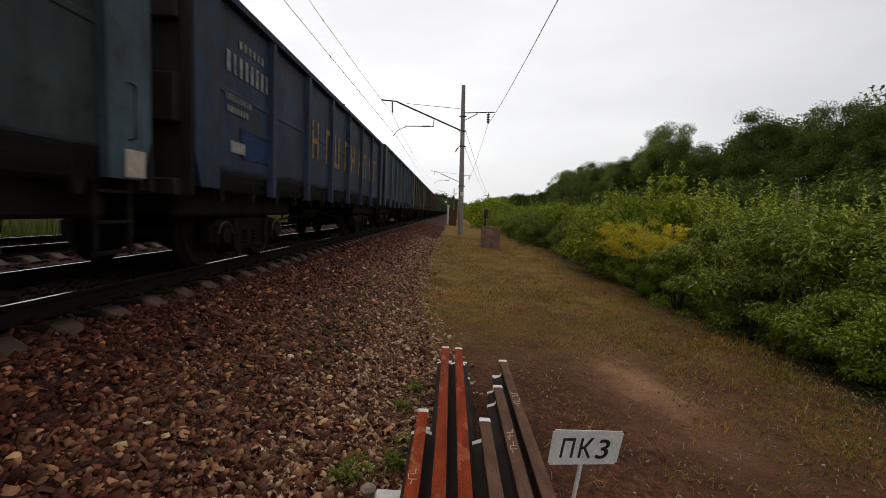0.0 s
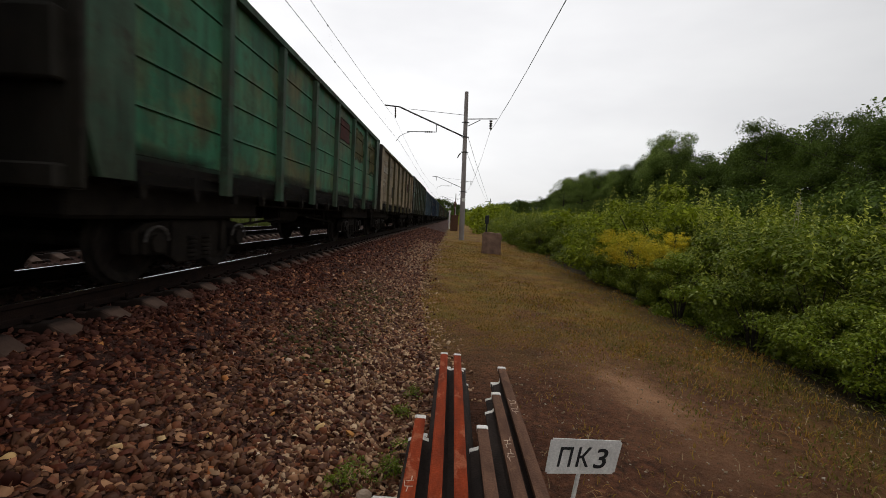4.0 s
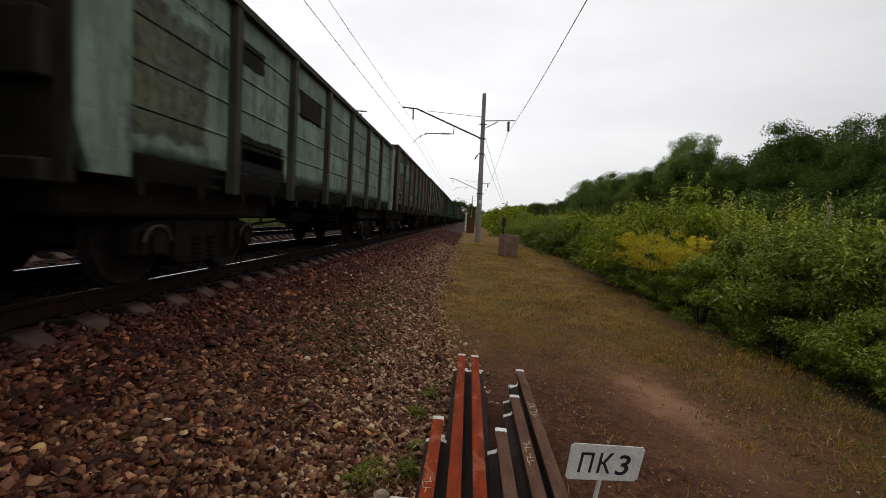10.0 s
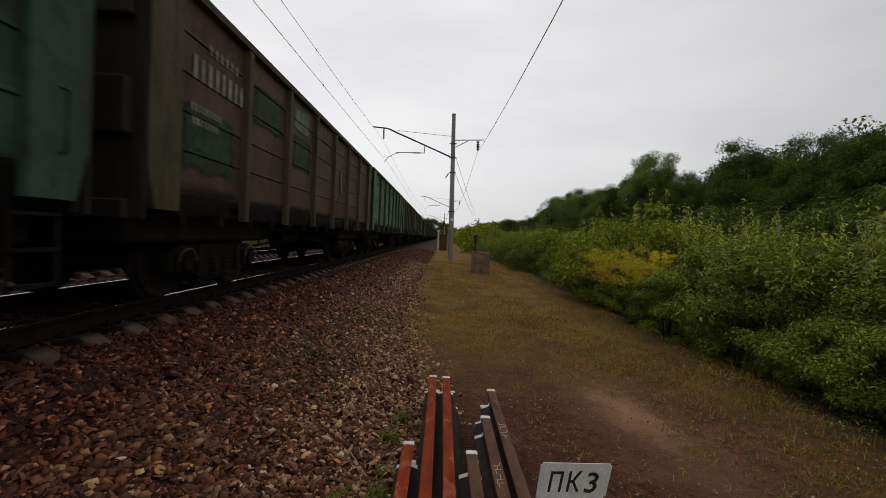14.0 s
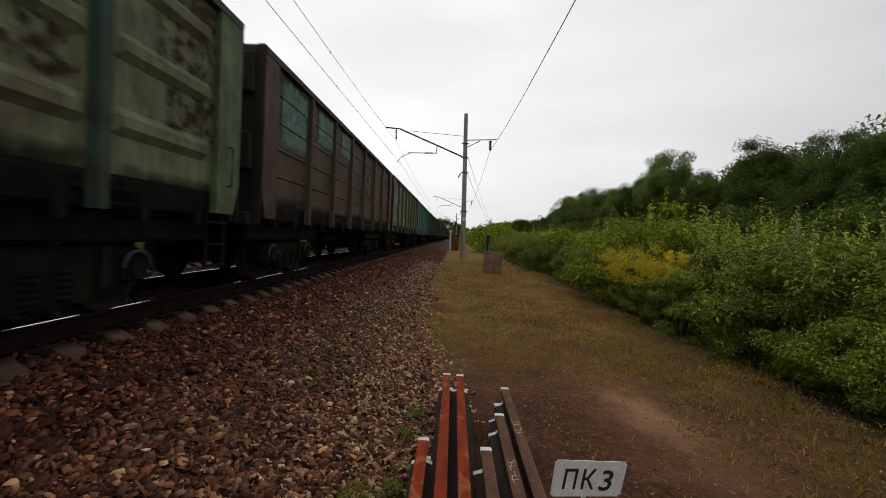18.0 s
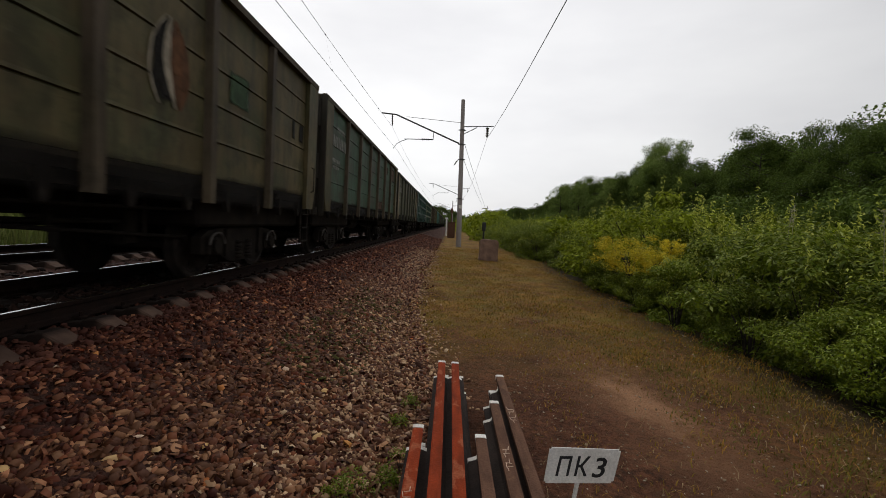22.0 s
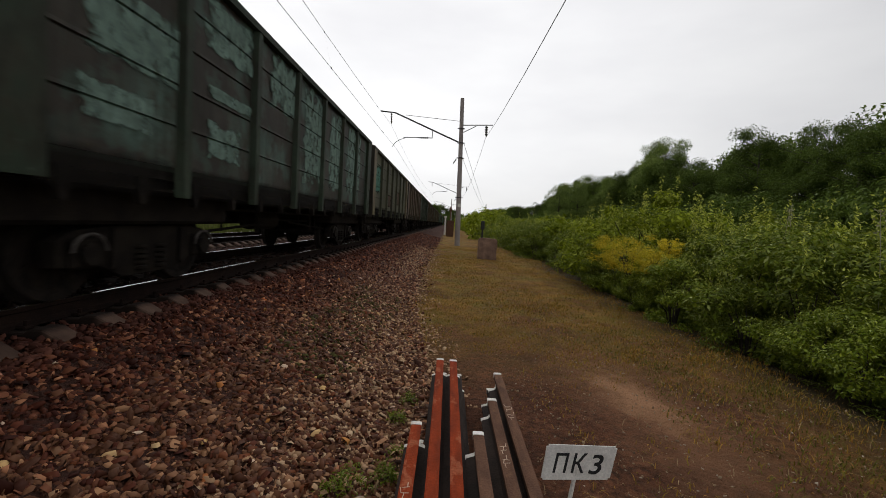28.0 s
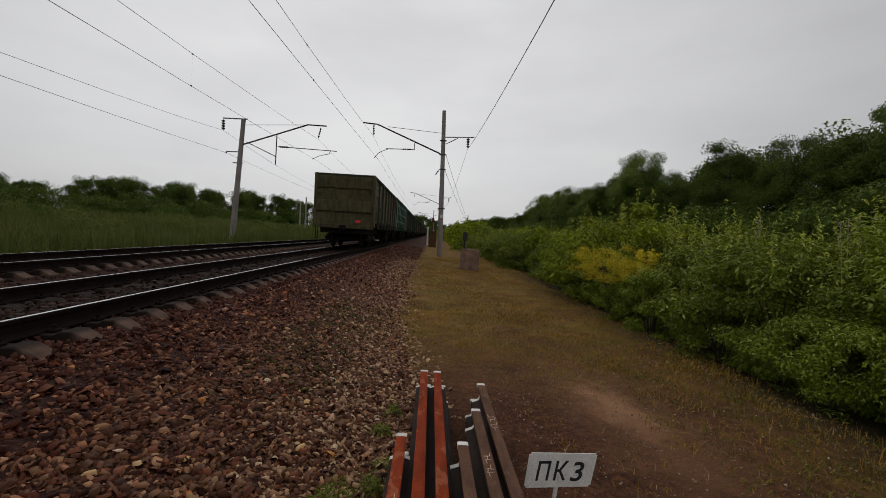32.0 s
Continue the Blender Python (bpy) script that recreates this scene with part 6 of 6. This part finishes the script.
def bush(seed, h, rx, n, size, mat, label, shoots=0, low=0.15, clumps=70):
    rng = np.random.RandomState(seed)
    b = thing("bush", label, "bush", None, "bushes along the path")
    part("branching_stem", stems(rng, 9, rx * 0.8, h, 0.014 + 0.006 * h), BARK, b)
    cc = crown_centres(rng, clumps, rx, rx, low * h, h * 0.95, 0.3, 0.5)
    wide = 0.115 * (rx + h * 0.5) * rng.uniform(0.7, 1.35, (clumps, 1)) * np.array([[1, 1, 0.6]])
    v, f = leaves(rng, cc, wide, n, size, 0.75, 1.45, 0.8)
    v[:, 2] = np.maximum(v[:, 2], 0.02)
    o = new("crown", raw_mesh("crown", v, f, mat))
    o.parent = b
    if shoots:
        top = cc[np.argsort(-cc[:, 2])[:max(6, shoots)]]
        vs, fs = [], []
        for i in range(shoots):
            base = top[rng.randint(len(top))] + rng.normal(0, 0.1, 3)
            tip = base + np.array([rng.normal(0, 0.08), rng.normal(0, 0.08), rng.uniform(0.4, 1.0)])
            line = base + (tip - base) * np.linspace(0.1, 1, 9)[:, None]
            a, q = leaves(rng, line, 0.022, 22, (size[0] * 0.7, size[1] * 0.7), 0.5)
            fs.append(q + sum(len(x) for x in vs))
            vs.append(a)
        o = new("shoot_growth", raw_mesh("shoot_growth", np.concatenate(vs), np.concatenate(fs), LEAF_PALE))
        o.parent = b
        tagged(o, "pale upright young shoots", kind="stuff")
    return b


def tree(seed, h, rx, n, size, mat, label, trunk=0.2, limbs=30, lump=0.27):
    """Trunk, limbs, and on each limb's end a few round clumps of leaves with gaps between them."""
    rng = np.random.RandomState(seed)
    t = thing("tree", label, "tree", None, "trees of the wood")
    bm = bmesh.new()
    top = Vector((rng.normal(0, 0.3), rng.normal(0, 0.3), h * 0.86))
    rod(bm, (0, 0, -0.4), (top.x * 0.4, top.y * 0.4, h * 0.4), trunk, trunk * 0.75, 9)
    rod(bm, (top.x * 0.4, top.y * 0.4, h * 0.4), top, trunk * 0.75, trunk * 0.2, 8)
    cc, wide = [], []
    for i in range(limbs):
        u = 0.10 + 0.80 * (i + rng.uniform(0, 1)) / limbs
        a = i * 2.4 + rng.normal(0, 0.35)
        dome = math.sqrt(max(0.05, 1 - ((u - 0.38) / 0.62) ** 2)) if u > 0.38 else 0.85 + 0.4 * u
        root = Vector((top.x * u, top.y * u, h * u * 0.90))
        reach = rx * dome * rng.uniform(0.55, 1.0)
        tip = root + Vector((reach * math.cos(a), reach * math.sin(a), h * rng.uniform(0.02, 0.16)))
        rod(bm, root, tip, trunk * 0.30, trunk * 0.06, 5)
        for _ in range(3):
            b = root.lerp(tip, rng.uniform(0.55, 1.0))
            r = rx * lump * rng.uniform(0.6, 1.15)
            cc.append((b.x + rng.normal(0, r * 0.5), b.y + rng.normal(0, r * 0.5), b.z + rng.normal(0, r * 0.4)))
            wide.append((r, r, r * 0.72))
    part("trunk", bm, BARK, t)
    cc, wide = np.array(cc), np.array(wide)
    # no clump hangs free of the crown: a stray one is drawn in to its neighbours
    for i in np.argsort(cc[:, 2]):
        gap = np.linalg.norm(cc - cc[i], axis=1)
        near = np.argsort(gap)[1:6]
        loose = gap[near[4]] / (1.45 * wide[i, 0])
        if loose > 1:
            cc[i] = cc[near].mean(0) + (cc[i] - cc[near].mean(0)) / loose ** 1.3
    v, f = leaves(rng, cc, wide, n, size, 0.30, 1.0, 0.25, 0.8)
    o = new("crown", raw_mesh("crown", v, f, mat))
    o.parent = t
    return t


def mass(name, seed, h, rx, n, size, mat, clumps, spots, label, category):
    """Many alike bushes too far off to tell apart, as one mesh; spots are (x, y, scale, turn)."""
    rng = np.random.RandomState(seed)
    kinds = [leaves(rng, crown_centres(rng, clumps, rx, rx, 0.03 * h, h * 0.95, 0.3, 0.5), 0.13 * (rx + h * 0.5) * np.array([1, 1, 0.7]), n, size, 0.6, 1.45, 0.9)[0] for _ in range(3)]
    out = []
    for i, (x, y, s, turn) in enumerate(spots):
        c, q = math.cos(radians(turn)), math.sin(radians(turn))
        v = kinds[i % 3] @ np.array([[c, q, 0], [-q, c, 0], [0, 0, 1]]) * s
        out.append(v + np.array([x, y, float(ground_z(x, y)) - 0.05]))
    v = np.concatenate(out)
    return tagged(new(name, raw_mesh(name, v, np.arange(len(v)).reshape(-1, 4), mat)), label, category, "", "stuff")


def place(src, x, y, rz, s, lift=0.0):
    src_m = pose(x, y, float(ground_z(x, y)) - 0.05 + lift, 0, 0, rz)
    c = copy_thing(src, src_m)
    c.scale = (s, s, s)
    return c


def scatter(rng, used):
    def put(kinds, x, y, s, lift=0.0):
        src = kinds[rng.randint(len(kinds))]
        turn = rng.uniform(0, 360)
        if src.name not in used:
            used.add(src.name)
            src.matrix_basis = pose(x, y, float(ground_z(x, y)) - 0.05 + lift, 0, 0, turn)
            src.scale = (s, s, s)
        else:
            place(src, x, y, turn, s, lift)
    return put


def thicket():
    rng = np.random.RandomState(11)
    near = [bush(20 + i, 1.9, 1.0, 11000, (0.045, 0.105), LEAF_GREEN, "leafy green bush with pale young shoots beside the path", 18, 0.02, 30) for i in range(4)]
    mid = [bush(30 + i, 2.5, 1.3, 7500, (0.065, 0.13), LEAF_GREEN if i < 2 else LEAF, "dense green bush in the thicket by the path", 18, 0.04, 28) for i in range(3)]
    far = [bush(40 + i, 2.6, 1.7, 1100, (0.24, 0.40), LEAF, "green bush in the distant thicket", 0, 0.04, 40) for i in range(2)]
    used = set()
    put = scatter(rng, used)
    for y in np.arange(1.5, 17, 1.25):
        edge = 5.30 - 0.55 * smooth(6, 9, y) + 0.9 * smooth(11, 17, y)
        yellow = 9.9 < y < 12.2
        if not yellow:
            put(near, edge + rng.normal(0, 0.15), y + rng.normal(0, 0.25), rng.uniform(0.55, 0.95))
        put(near, edge + 1.15 + rng.normal(0, 0.25), y + 0.6 + rng.normal(0, 0.25), 0.85 if yellow else rng.uniform(0.95, 1.3))
        put(mid, edge + 2.5 + rng.normal(0, 0.4), y + rng.normal(0, 0.4), rng.uniform(0.85, 1.2))
        put(mid, edge + 4.2 + rng.normal(0, 0.5), y + rng.normal(0, 0.5), rng.uniform(0.9, 1.25))
    for y in np.arange(17, 48, 1.9):
        edge = 5.7 - 1.3 * smooth(17, 30, y)
        for k in range(4):
            put(mid if k < 2 else far, edge + 1.5 * k + rng.normal(0, 0.4), y + rng.normal(0, 0.5), rng.uniform(0.55, 0.85) if k == 0 else rng.uniform(0.75, 1.15))
    behind = np.random.RandomState(12)
    back = scatter(behind, used)
    for y in np.arange(-8, 3.4, 1.5):
        back(near, 5.4 + behind.normal(0, 0.15), y, behind.uniform(0.6, 0.95))
        back(mid, 7.2 + behind.normal(0, 0.3), y + 0.5, behind.uniform(0.85, 1.15))
    away = []
    for y in np.arange(48, 200, 5.5):
        for k in range(4):
            away.append((4.6 + 2.8 * k + rng.normal(0, 0.7), y + rng.normal(0, 1.4), rng.uniform(0.7, 1.4), rng.uniform(0, 360)))
    mass("far_thicket", 44, 2.6, 1.7, 1100, (0.24, 0.40), LEAF, 40, away, "green thicket along the line in the distance", "thicket")
    for y in np.arange(8, 48, 3.4):
        for k in range(4):
            put(far if y > 24 else mid, 11.5 + 4.2 * k + rng.normal(0, 1.0), y + rng.normal(0, 1.0), rng.uniform(0.75, 1.15))
    yb = bush(60, 1.3, 1.0, 6500, (0.04, 0.08), FLOWER, "bush covered in yellow blossom in the thicket", 0, 0.1, 44)
    yb.matrix_basis = pose(4.45, 10.4, 0.88)
    yb.scale = (0.80, 0.66, 0.76)
    for x, y, s in ((6.2, 13.2, 1.38), (7.1, 13.7, 1.40), (7.7, 14.5, 1.34), (5.7, 13.9, 1.16)):
        put(mid[2:], x, y, s)
    for x, y in ((4.55, 10.2), (5.0, 11.9)):
        put(near, x, y, 0.42)
    for x, y, s, z in ((4.95, 10.2, 0.45, 0.98), (5.35, 10.3, 0.27, 1.45)):
        c = copy_thing(yb, pose(x, y, z, 0, 0, 90 * s))
        c.scale = (s, s, s)


thicket()


def woods():
    rng = np.random.RandomState(5)
    oaks = [tree(70 + i, 13.0 + i, 4.4 + 0.3 * i, 36000, (0.14, 0.27), LEAF_DARK, "dark broad-leaved tree at the edge of the wood") for i in range(3)]
    thin = [tree(80 + i, 13.0 + i, 4.6 + 0.3 * i, 11000, (0.27, 0.52), LEAF_DARK, "dark broad-leaved tree in the distant wood", 0.2, 30, 0.33) for i in range(2)]
    light = [tree(86, 14.0, 4.6, 30000, (0.14, 0.28), LEAF_MID, "lighter green broad-leaved tree standing out of the wood, haze in its leaf colour", 0.2, 30, 0.25)]
    under = []

    def scrub(x, y, s):
        under.append((x, y, s, rng.uniform(0, 360)))
    used = set()
    put = scatter(rng, used)
    # how high the edge of the wood stands along the line
    def height(y):
        return float(np.interp(y, (25, 32.5, 36, 39.2, 43, 46.5, 50, 54, 60, 66, 72, 79, 88, 100, 122, 150), (11.2, 12.2, 10.9, 10.0, 12.0, 12.9, 10.7, 10.4, 11.5, 13.0, 13.4, 12.6, 11.4, 12.8, 13.6, 8.5)))

    for y in np.arange(14, 150, 3.6):
        put(oaks, 33 + rng.normal(0, 0.8), y + rng.normal(0, 0.5), height(y) / 14.0 * rng.uniform(0.95, 1.03))
        put(thin, 39 + rng.normal(0, 1.3), y * 1.18 + rng.normal(0, 1), height(y) / 13.5 * 1.13 * rng.uniform(0.92, 1.02))
        scrub(29 + rng.normal(0, 1.0), y + rng.normal(0, 1), rng.uniform(0.8, 1.1))
    for y in np.arange(152, 420, 10.0):
        put(thin, 33 + rng.normal(0, 2.5), y, rng.uniform(0.6, 0.8))
    hedge = np.random.RandomState(78)
    plant = scatter(hedge, used)
    for y in np.arange(150, 420, 7.0):
        plant(thin, 24 + hedge.normal(0, 3.5), y, hedge.uniform(0.55, 0.75) + 0.0009 * (y - 150))
    put(light, 33.5, 68, 1.20)
    put(light, 34.0, 73.5, 1.14)
    put(light, 20.5, 80, 0.76)
    put(light, 24.5, 82, 0.80)
    put(light, 29.5, 80, 0.82)
    # rough growth along the far track and in the meadow
    weeds = [(-13.6 - 1.3 * rng.uniform(), 2 + 0.8 * i + rng.normal(0, 0.4), rng.uniform(0.10, 0.20), rng.uniform(0, 360)) for i in range(110)]
    weeds += [(-16 - 16 * rng.uniform(), 4 + 0.9 * i + rng.normal(0, 1), rng.uniform(0.16, 0.34), rng.uniform(0, 360)) for i in range(120)]
    mass("meadow_weeds", 92, 5.0, 4.0, 900, (0.30, 0.62), GRASS_TALL, 40, weeds, "rough green weeds beyond the far track", "weeds")
    # low bushes out in the meadow
    for i in range(18):
        scrub(-20 - 26 * rng.uniform(), 12 + 5.5 * i + rng.normal(0, 2), rng.uniform(0.20, 0.36))
    # beyond the meadow on the other side of the line
    for i in range(46):
        x = -66 - 10 * rng.uniform() + 0.1 * i
        y = 8 + 3.6 * i + rng.normal(0, 1.5)
        tall = float(np.interp(y, (20, 66, 82, 95, 118, 140, 165, 190), (5.6, 5.7, 7.7, 10.8, 11.2, 12.0, 13.4, 12.0)))
        put(thin, x, y, tall / 13.5 * rng.uniform(0.86, 1.06))
        scrub(x + 6 + rng.normal(0, 1), y, rng.uniform(0.8, 1.2))
    for i in range(20):
        put(thin, -62 + 3.4 * i + rng.normal(0, 1.5), 172 + 5 * i + rng.normal(0, 4), rng.uniform(0.75, 1.0))
        scrub(-58 + 3.4 * i, 166 + 5 * i, rng.uniform(1.0, 1.5))
    for i in range(26):
        put(thin, -70 + 12 * i + rng.normal(0, 3), 430 + rng.normal(0, 15), rng.uniform(0.9, 1.3))
    mass("undergrowth", 90, 5.0, 4.0, 2700, (0.26, 0.48), LEAF_DARK, 50, under, "dark undergrowth below the trees and in the meadow", "undergrowth")


woods()


def blades(name, xy, h, w, mat, seed, label, lean=0.35):
    """Single grass blades: a bent strip that ends in a point."""
    rng = np.random.RandomState(seed)
    n = len(xy)
    z = ground_z(xy[:, 0], xy[:, 1])
    a = rng.uniform(0, 2 * math.pi, n)
    side = np.stack([np.cos(a), np.sin(a), np.zeros(n)], 1)
    out = np.stack([-np.sin(a), np.cos(a), np.zeros(n)], 1)
    hh = rng.uniform(h[0], h[1], n)[:, None]
    hh *= (0.85 + 0.3 * np.sin(0.9 * xy[:, 0] + 1.3 * np.sin(0.35 * xy[:, 1])) * np.sin(0.7 * xy[:, 1] + 0.4 * xy[:, 0]))[:, None]
    ww = rng.uniform(w[0], w[1], n)[:, None]
    base = np.concatenate([xy, z[:, None] - 0.01], 1)
    up = np.array([0, 0, 1.0])
    ln = rng.uniform(0.1, 1, n)[:, None] * lean
    mid = base + up * hh * 0.6 + out * hh * ln * 0.4
    tip = base + up * hh * (1 - 0.25 * ln) + out * hh * ln
    v = np.stack([base - side * ww, base + side * ww, mid + side * ww * 0.7, mid - side * ww * 0.7, tip], 1).reshape(-1, 3)
    k = 5 * np.arange(n)[:, None]
    tri = np.concatenate([k + np.array([[0, 1, 2]]), k + np.array([[0, 2, 3]]), k + np.array([[3, 2, 4]])], 0)
    return tagged(new(name, raw_mesh(name, v, tri, mat)), label, "grass", "", "stuff")


def clustered(rng, n, x0, x1, y0, y1, tufts, spread, power=1.5):
    c = np.stack([rng.uniform(x0, x1, tufts), y0 + (y1 - y0) * rng.uniform(0, 1, tufts) ** power], 1)
    p = c[rng.randint(0, tufts, n)] + rng.normal(0, spread, (n, 2))
    return p[(p[:, 0] > x0 - 0.2) & (p[:, 0] < x1 + 0.3)]


def grasses():
    rng = np.random.RandomState(9)
    p = clustered(rng, 40000, -0.9, 4.8, 6.0, 30, 2200, 0.15, 1.2)
    blades("verge_grass", p, (0.03, 0.085), (0.004, 0.009), GRASS, 1, "thin yellowing grass on the trodden path", 1.5)
    p = clustered(rng, 4200, 0.9, 4.9, 1.6, 7, 260, 0.10, 1.0)
    blades("verge_grass", p, (0.03, 0.08), (0.003, 0.006), GRASS, 2, "sparse low grass on brown soil", 1.6)
    p = np.stack([rng.uniform(0.7, 4.9, 1700), rng.uniform(1.8, 9, 1700)], 1)
    blades("straw", p, (0.02, 0.09), (0.002, 0.004), STRAW, 3, "dry straw and litter on the soil", 2.2)
    p = clustered(rng, 700, 3.6, 5.3, 3.0, 22, 160, 0.10, 1.0)
    blades("tall_grass", p, (0.08, 0.24), (0.003, 0.006), GRASS, 4, "taller faded grass at the bushes' edge", 0.5)
    p = np.stack([rng.uniform(-34, -11.9, 52000), -4 + 95 * rng.uniform(0, 1, 52000) ** 1.3], 1)
    p = p[(p[:, 0] < -12.6) | (rng.uniform(0, 1, len(p)) < 0.4)]
    o = blades("meadow_grass", p, (0.6, 1.35), (0.012, 0.03), GRASS_TALL, 5, "tall green meadow grass beyond the far track", 0.5)
    p = np.stack([rng.uniform(-60, -34, 22000), rng.uniform(0, 140, 22000)], 1)
    blades("meadow_grass", p, (0.9, 1.6), (0.04, 0.08), GRASS_TALL, 6, "tall green meadow grass towards the wood", 0.5)


grasses()


def verge_tufts():
    rng = np.random.RandomState(29)
    p = clustered(rng, 5200, 2.5, 4.7, 1.6, 8.0, 130, 0.13, 1.1)
    blades("verge_grass", p, (0.03, 0.075), (0.004, 0.007), TUFT, 12, "low green grass tufts on brown soil", 1.5)
    p = clustered(rng, 4500, -0.3, 4.2, 7.0, 26, 420, 0.16, 1.2)
    blades("verge_grass", p, (0.03, 0.08), (0.004, 0.009), TUFT, 13, "green grass tufts among the yellowing grass", 1.4)


verge_tufts()


def reed(x, y, h, seed):
    """A tall pale stalk with a drooping plume."""
    rng = np.random.RandomState(seed)
    r = thing("reed", "tall pale grass stalk with a drooping plume", "grass stalk", pose(x, y, float(ground_z(x, y))), "tall stalks in the thicket")
    line = [Vector((0.12 * u * u * math.cos(seed), 0.12 * u * u * math.sin(seed), h * u)) for u in np.linspace(-0.05, 1, 7)]
    bm = bmesh.new()
    bent(bm, line, 0.004, 5)
    part("stalk", bm, PALE_REED, r)
    v, f = leaves(rng, np.array([line[-1] + Vector((0, 0, d)) for d in (-0.3, -0.2, -0.1, 0.0)]), 0.025, 26, (0.03, 0.06), 0.3)
    o = tagged(new("plume", raw_mesh("plume", v, f, PALE_REED)), kind="stuff")
    o.parent = r


for i in range(6):
    reed(6.0 + 0.55 * (i % 4) + 0.1 * i, 5.9 + 0.6 * i, 2.55 + 0.14 * (i % 3), 40 + i)


def weed(x, y, seed, s):
    rng = np.random.RandomState(seed)
    w = thing("weed", "low green weed growing out of the stones", "weed", pose(x, y, float(ground_z(x, y))), "weeds by the rail rack")
    cc = crown_centres(rng, 26, 0.13 * s, 0.13 * s, 0.03, 0.16 * s)
    v, f = leaves(rng, cc, 0.025, 300, (0.014, 0.034))
    v[:, 2] = np.maximum(v[:, 2], 0.01)
    o = new("foliage", raw_mesh("foliage", v, f, LEAF_GREEN))
    o.parent = w
    part("branching_stalk", stems(rng, 6, 0.1 * s, 0.15 * s, 0.003), BARK, w)


for x, y, s, k in ((-0.52, 2.74, 1.1, 1), (-0.60, 2.66, 0.8, 2), (-0.25, 3.06, 1.1, 3), (-0.33, 2.90, 0.6, 4), (-0.28, 4.2, 0.6, 5), (0.40, 2.35, 0.5, 6), (-0.35, 3.8, 0.5, 7)):
    weed(x, y, k, s)


# ---- what moves ----
# metres gone by the first wagon's leading end at each whole second
RUN = [4.32, 17.51, 31.3, 44.86, 58.5, 72.23, 86.06, 99.78, 113.78, 127.84, 141.65, 155.87, 169.77, 184.17, 198.6, 212.94, 227.4, 242.01, 256.43, 271.2, 286.19, 300.82, 315.67, 330.17, 345.35, 360.49, 375.48, 390.52, 405.66, 420.59, 435.93, 451.15, 466.69]


def run(t):
    return float(np.interp(t, range(len(RUN)), RUN))


def motions():
    for k, (w, shift) in WAGONS.items():
        rows = []
        for i in range(33):
            y = run(i) - PITCH * k - BODY / 2 + shift
            rows.append((i, pose(TRACK_NEAR, y, RAIL_TOP)))
        walk(w, rows)
    sets = [o for w, _ in WAGONS.values() for o in w.children_recursive if o.name.split(".")[0] == "wheelset"]
    first = sets[0]
    walk(first, [(i / FPS, pose(0, 0, 0, -math.degrees(run(i / FPS) / 0.475) % 360.0)) for i in range(32 * FPS + 1)])
    for o in sets[1:]:
        o.rotation_mode = "QUATERNION"
        o.animation_data_create()
        o.animation_data.action = first.animation_data.action
        o.animation_data.action_slot = first.animation_data.action_slot


motions()
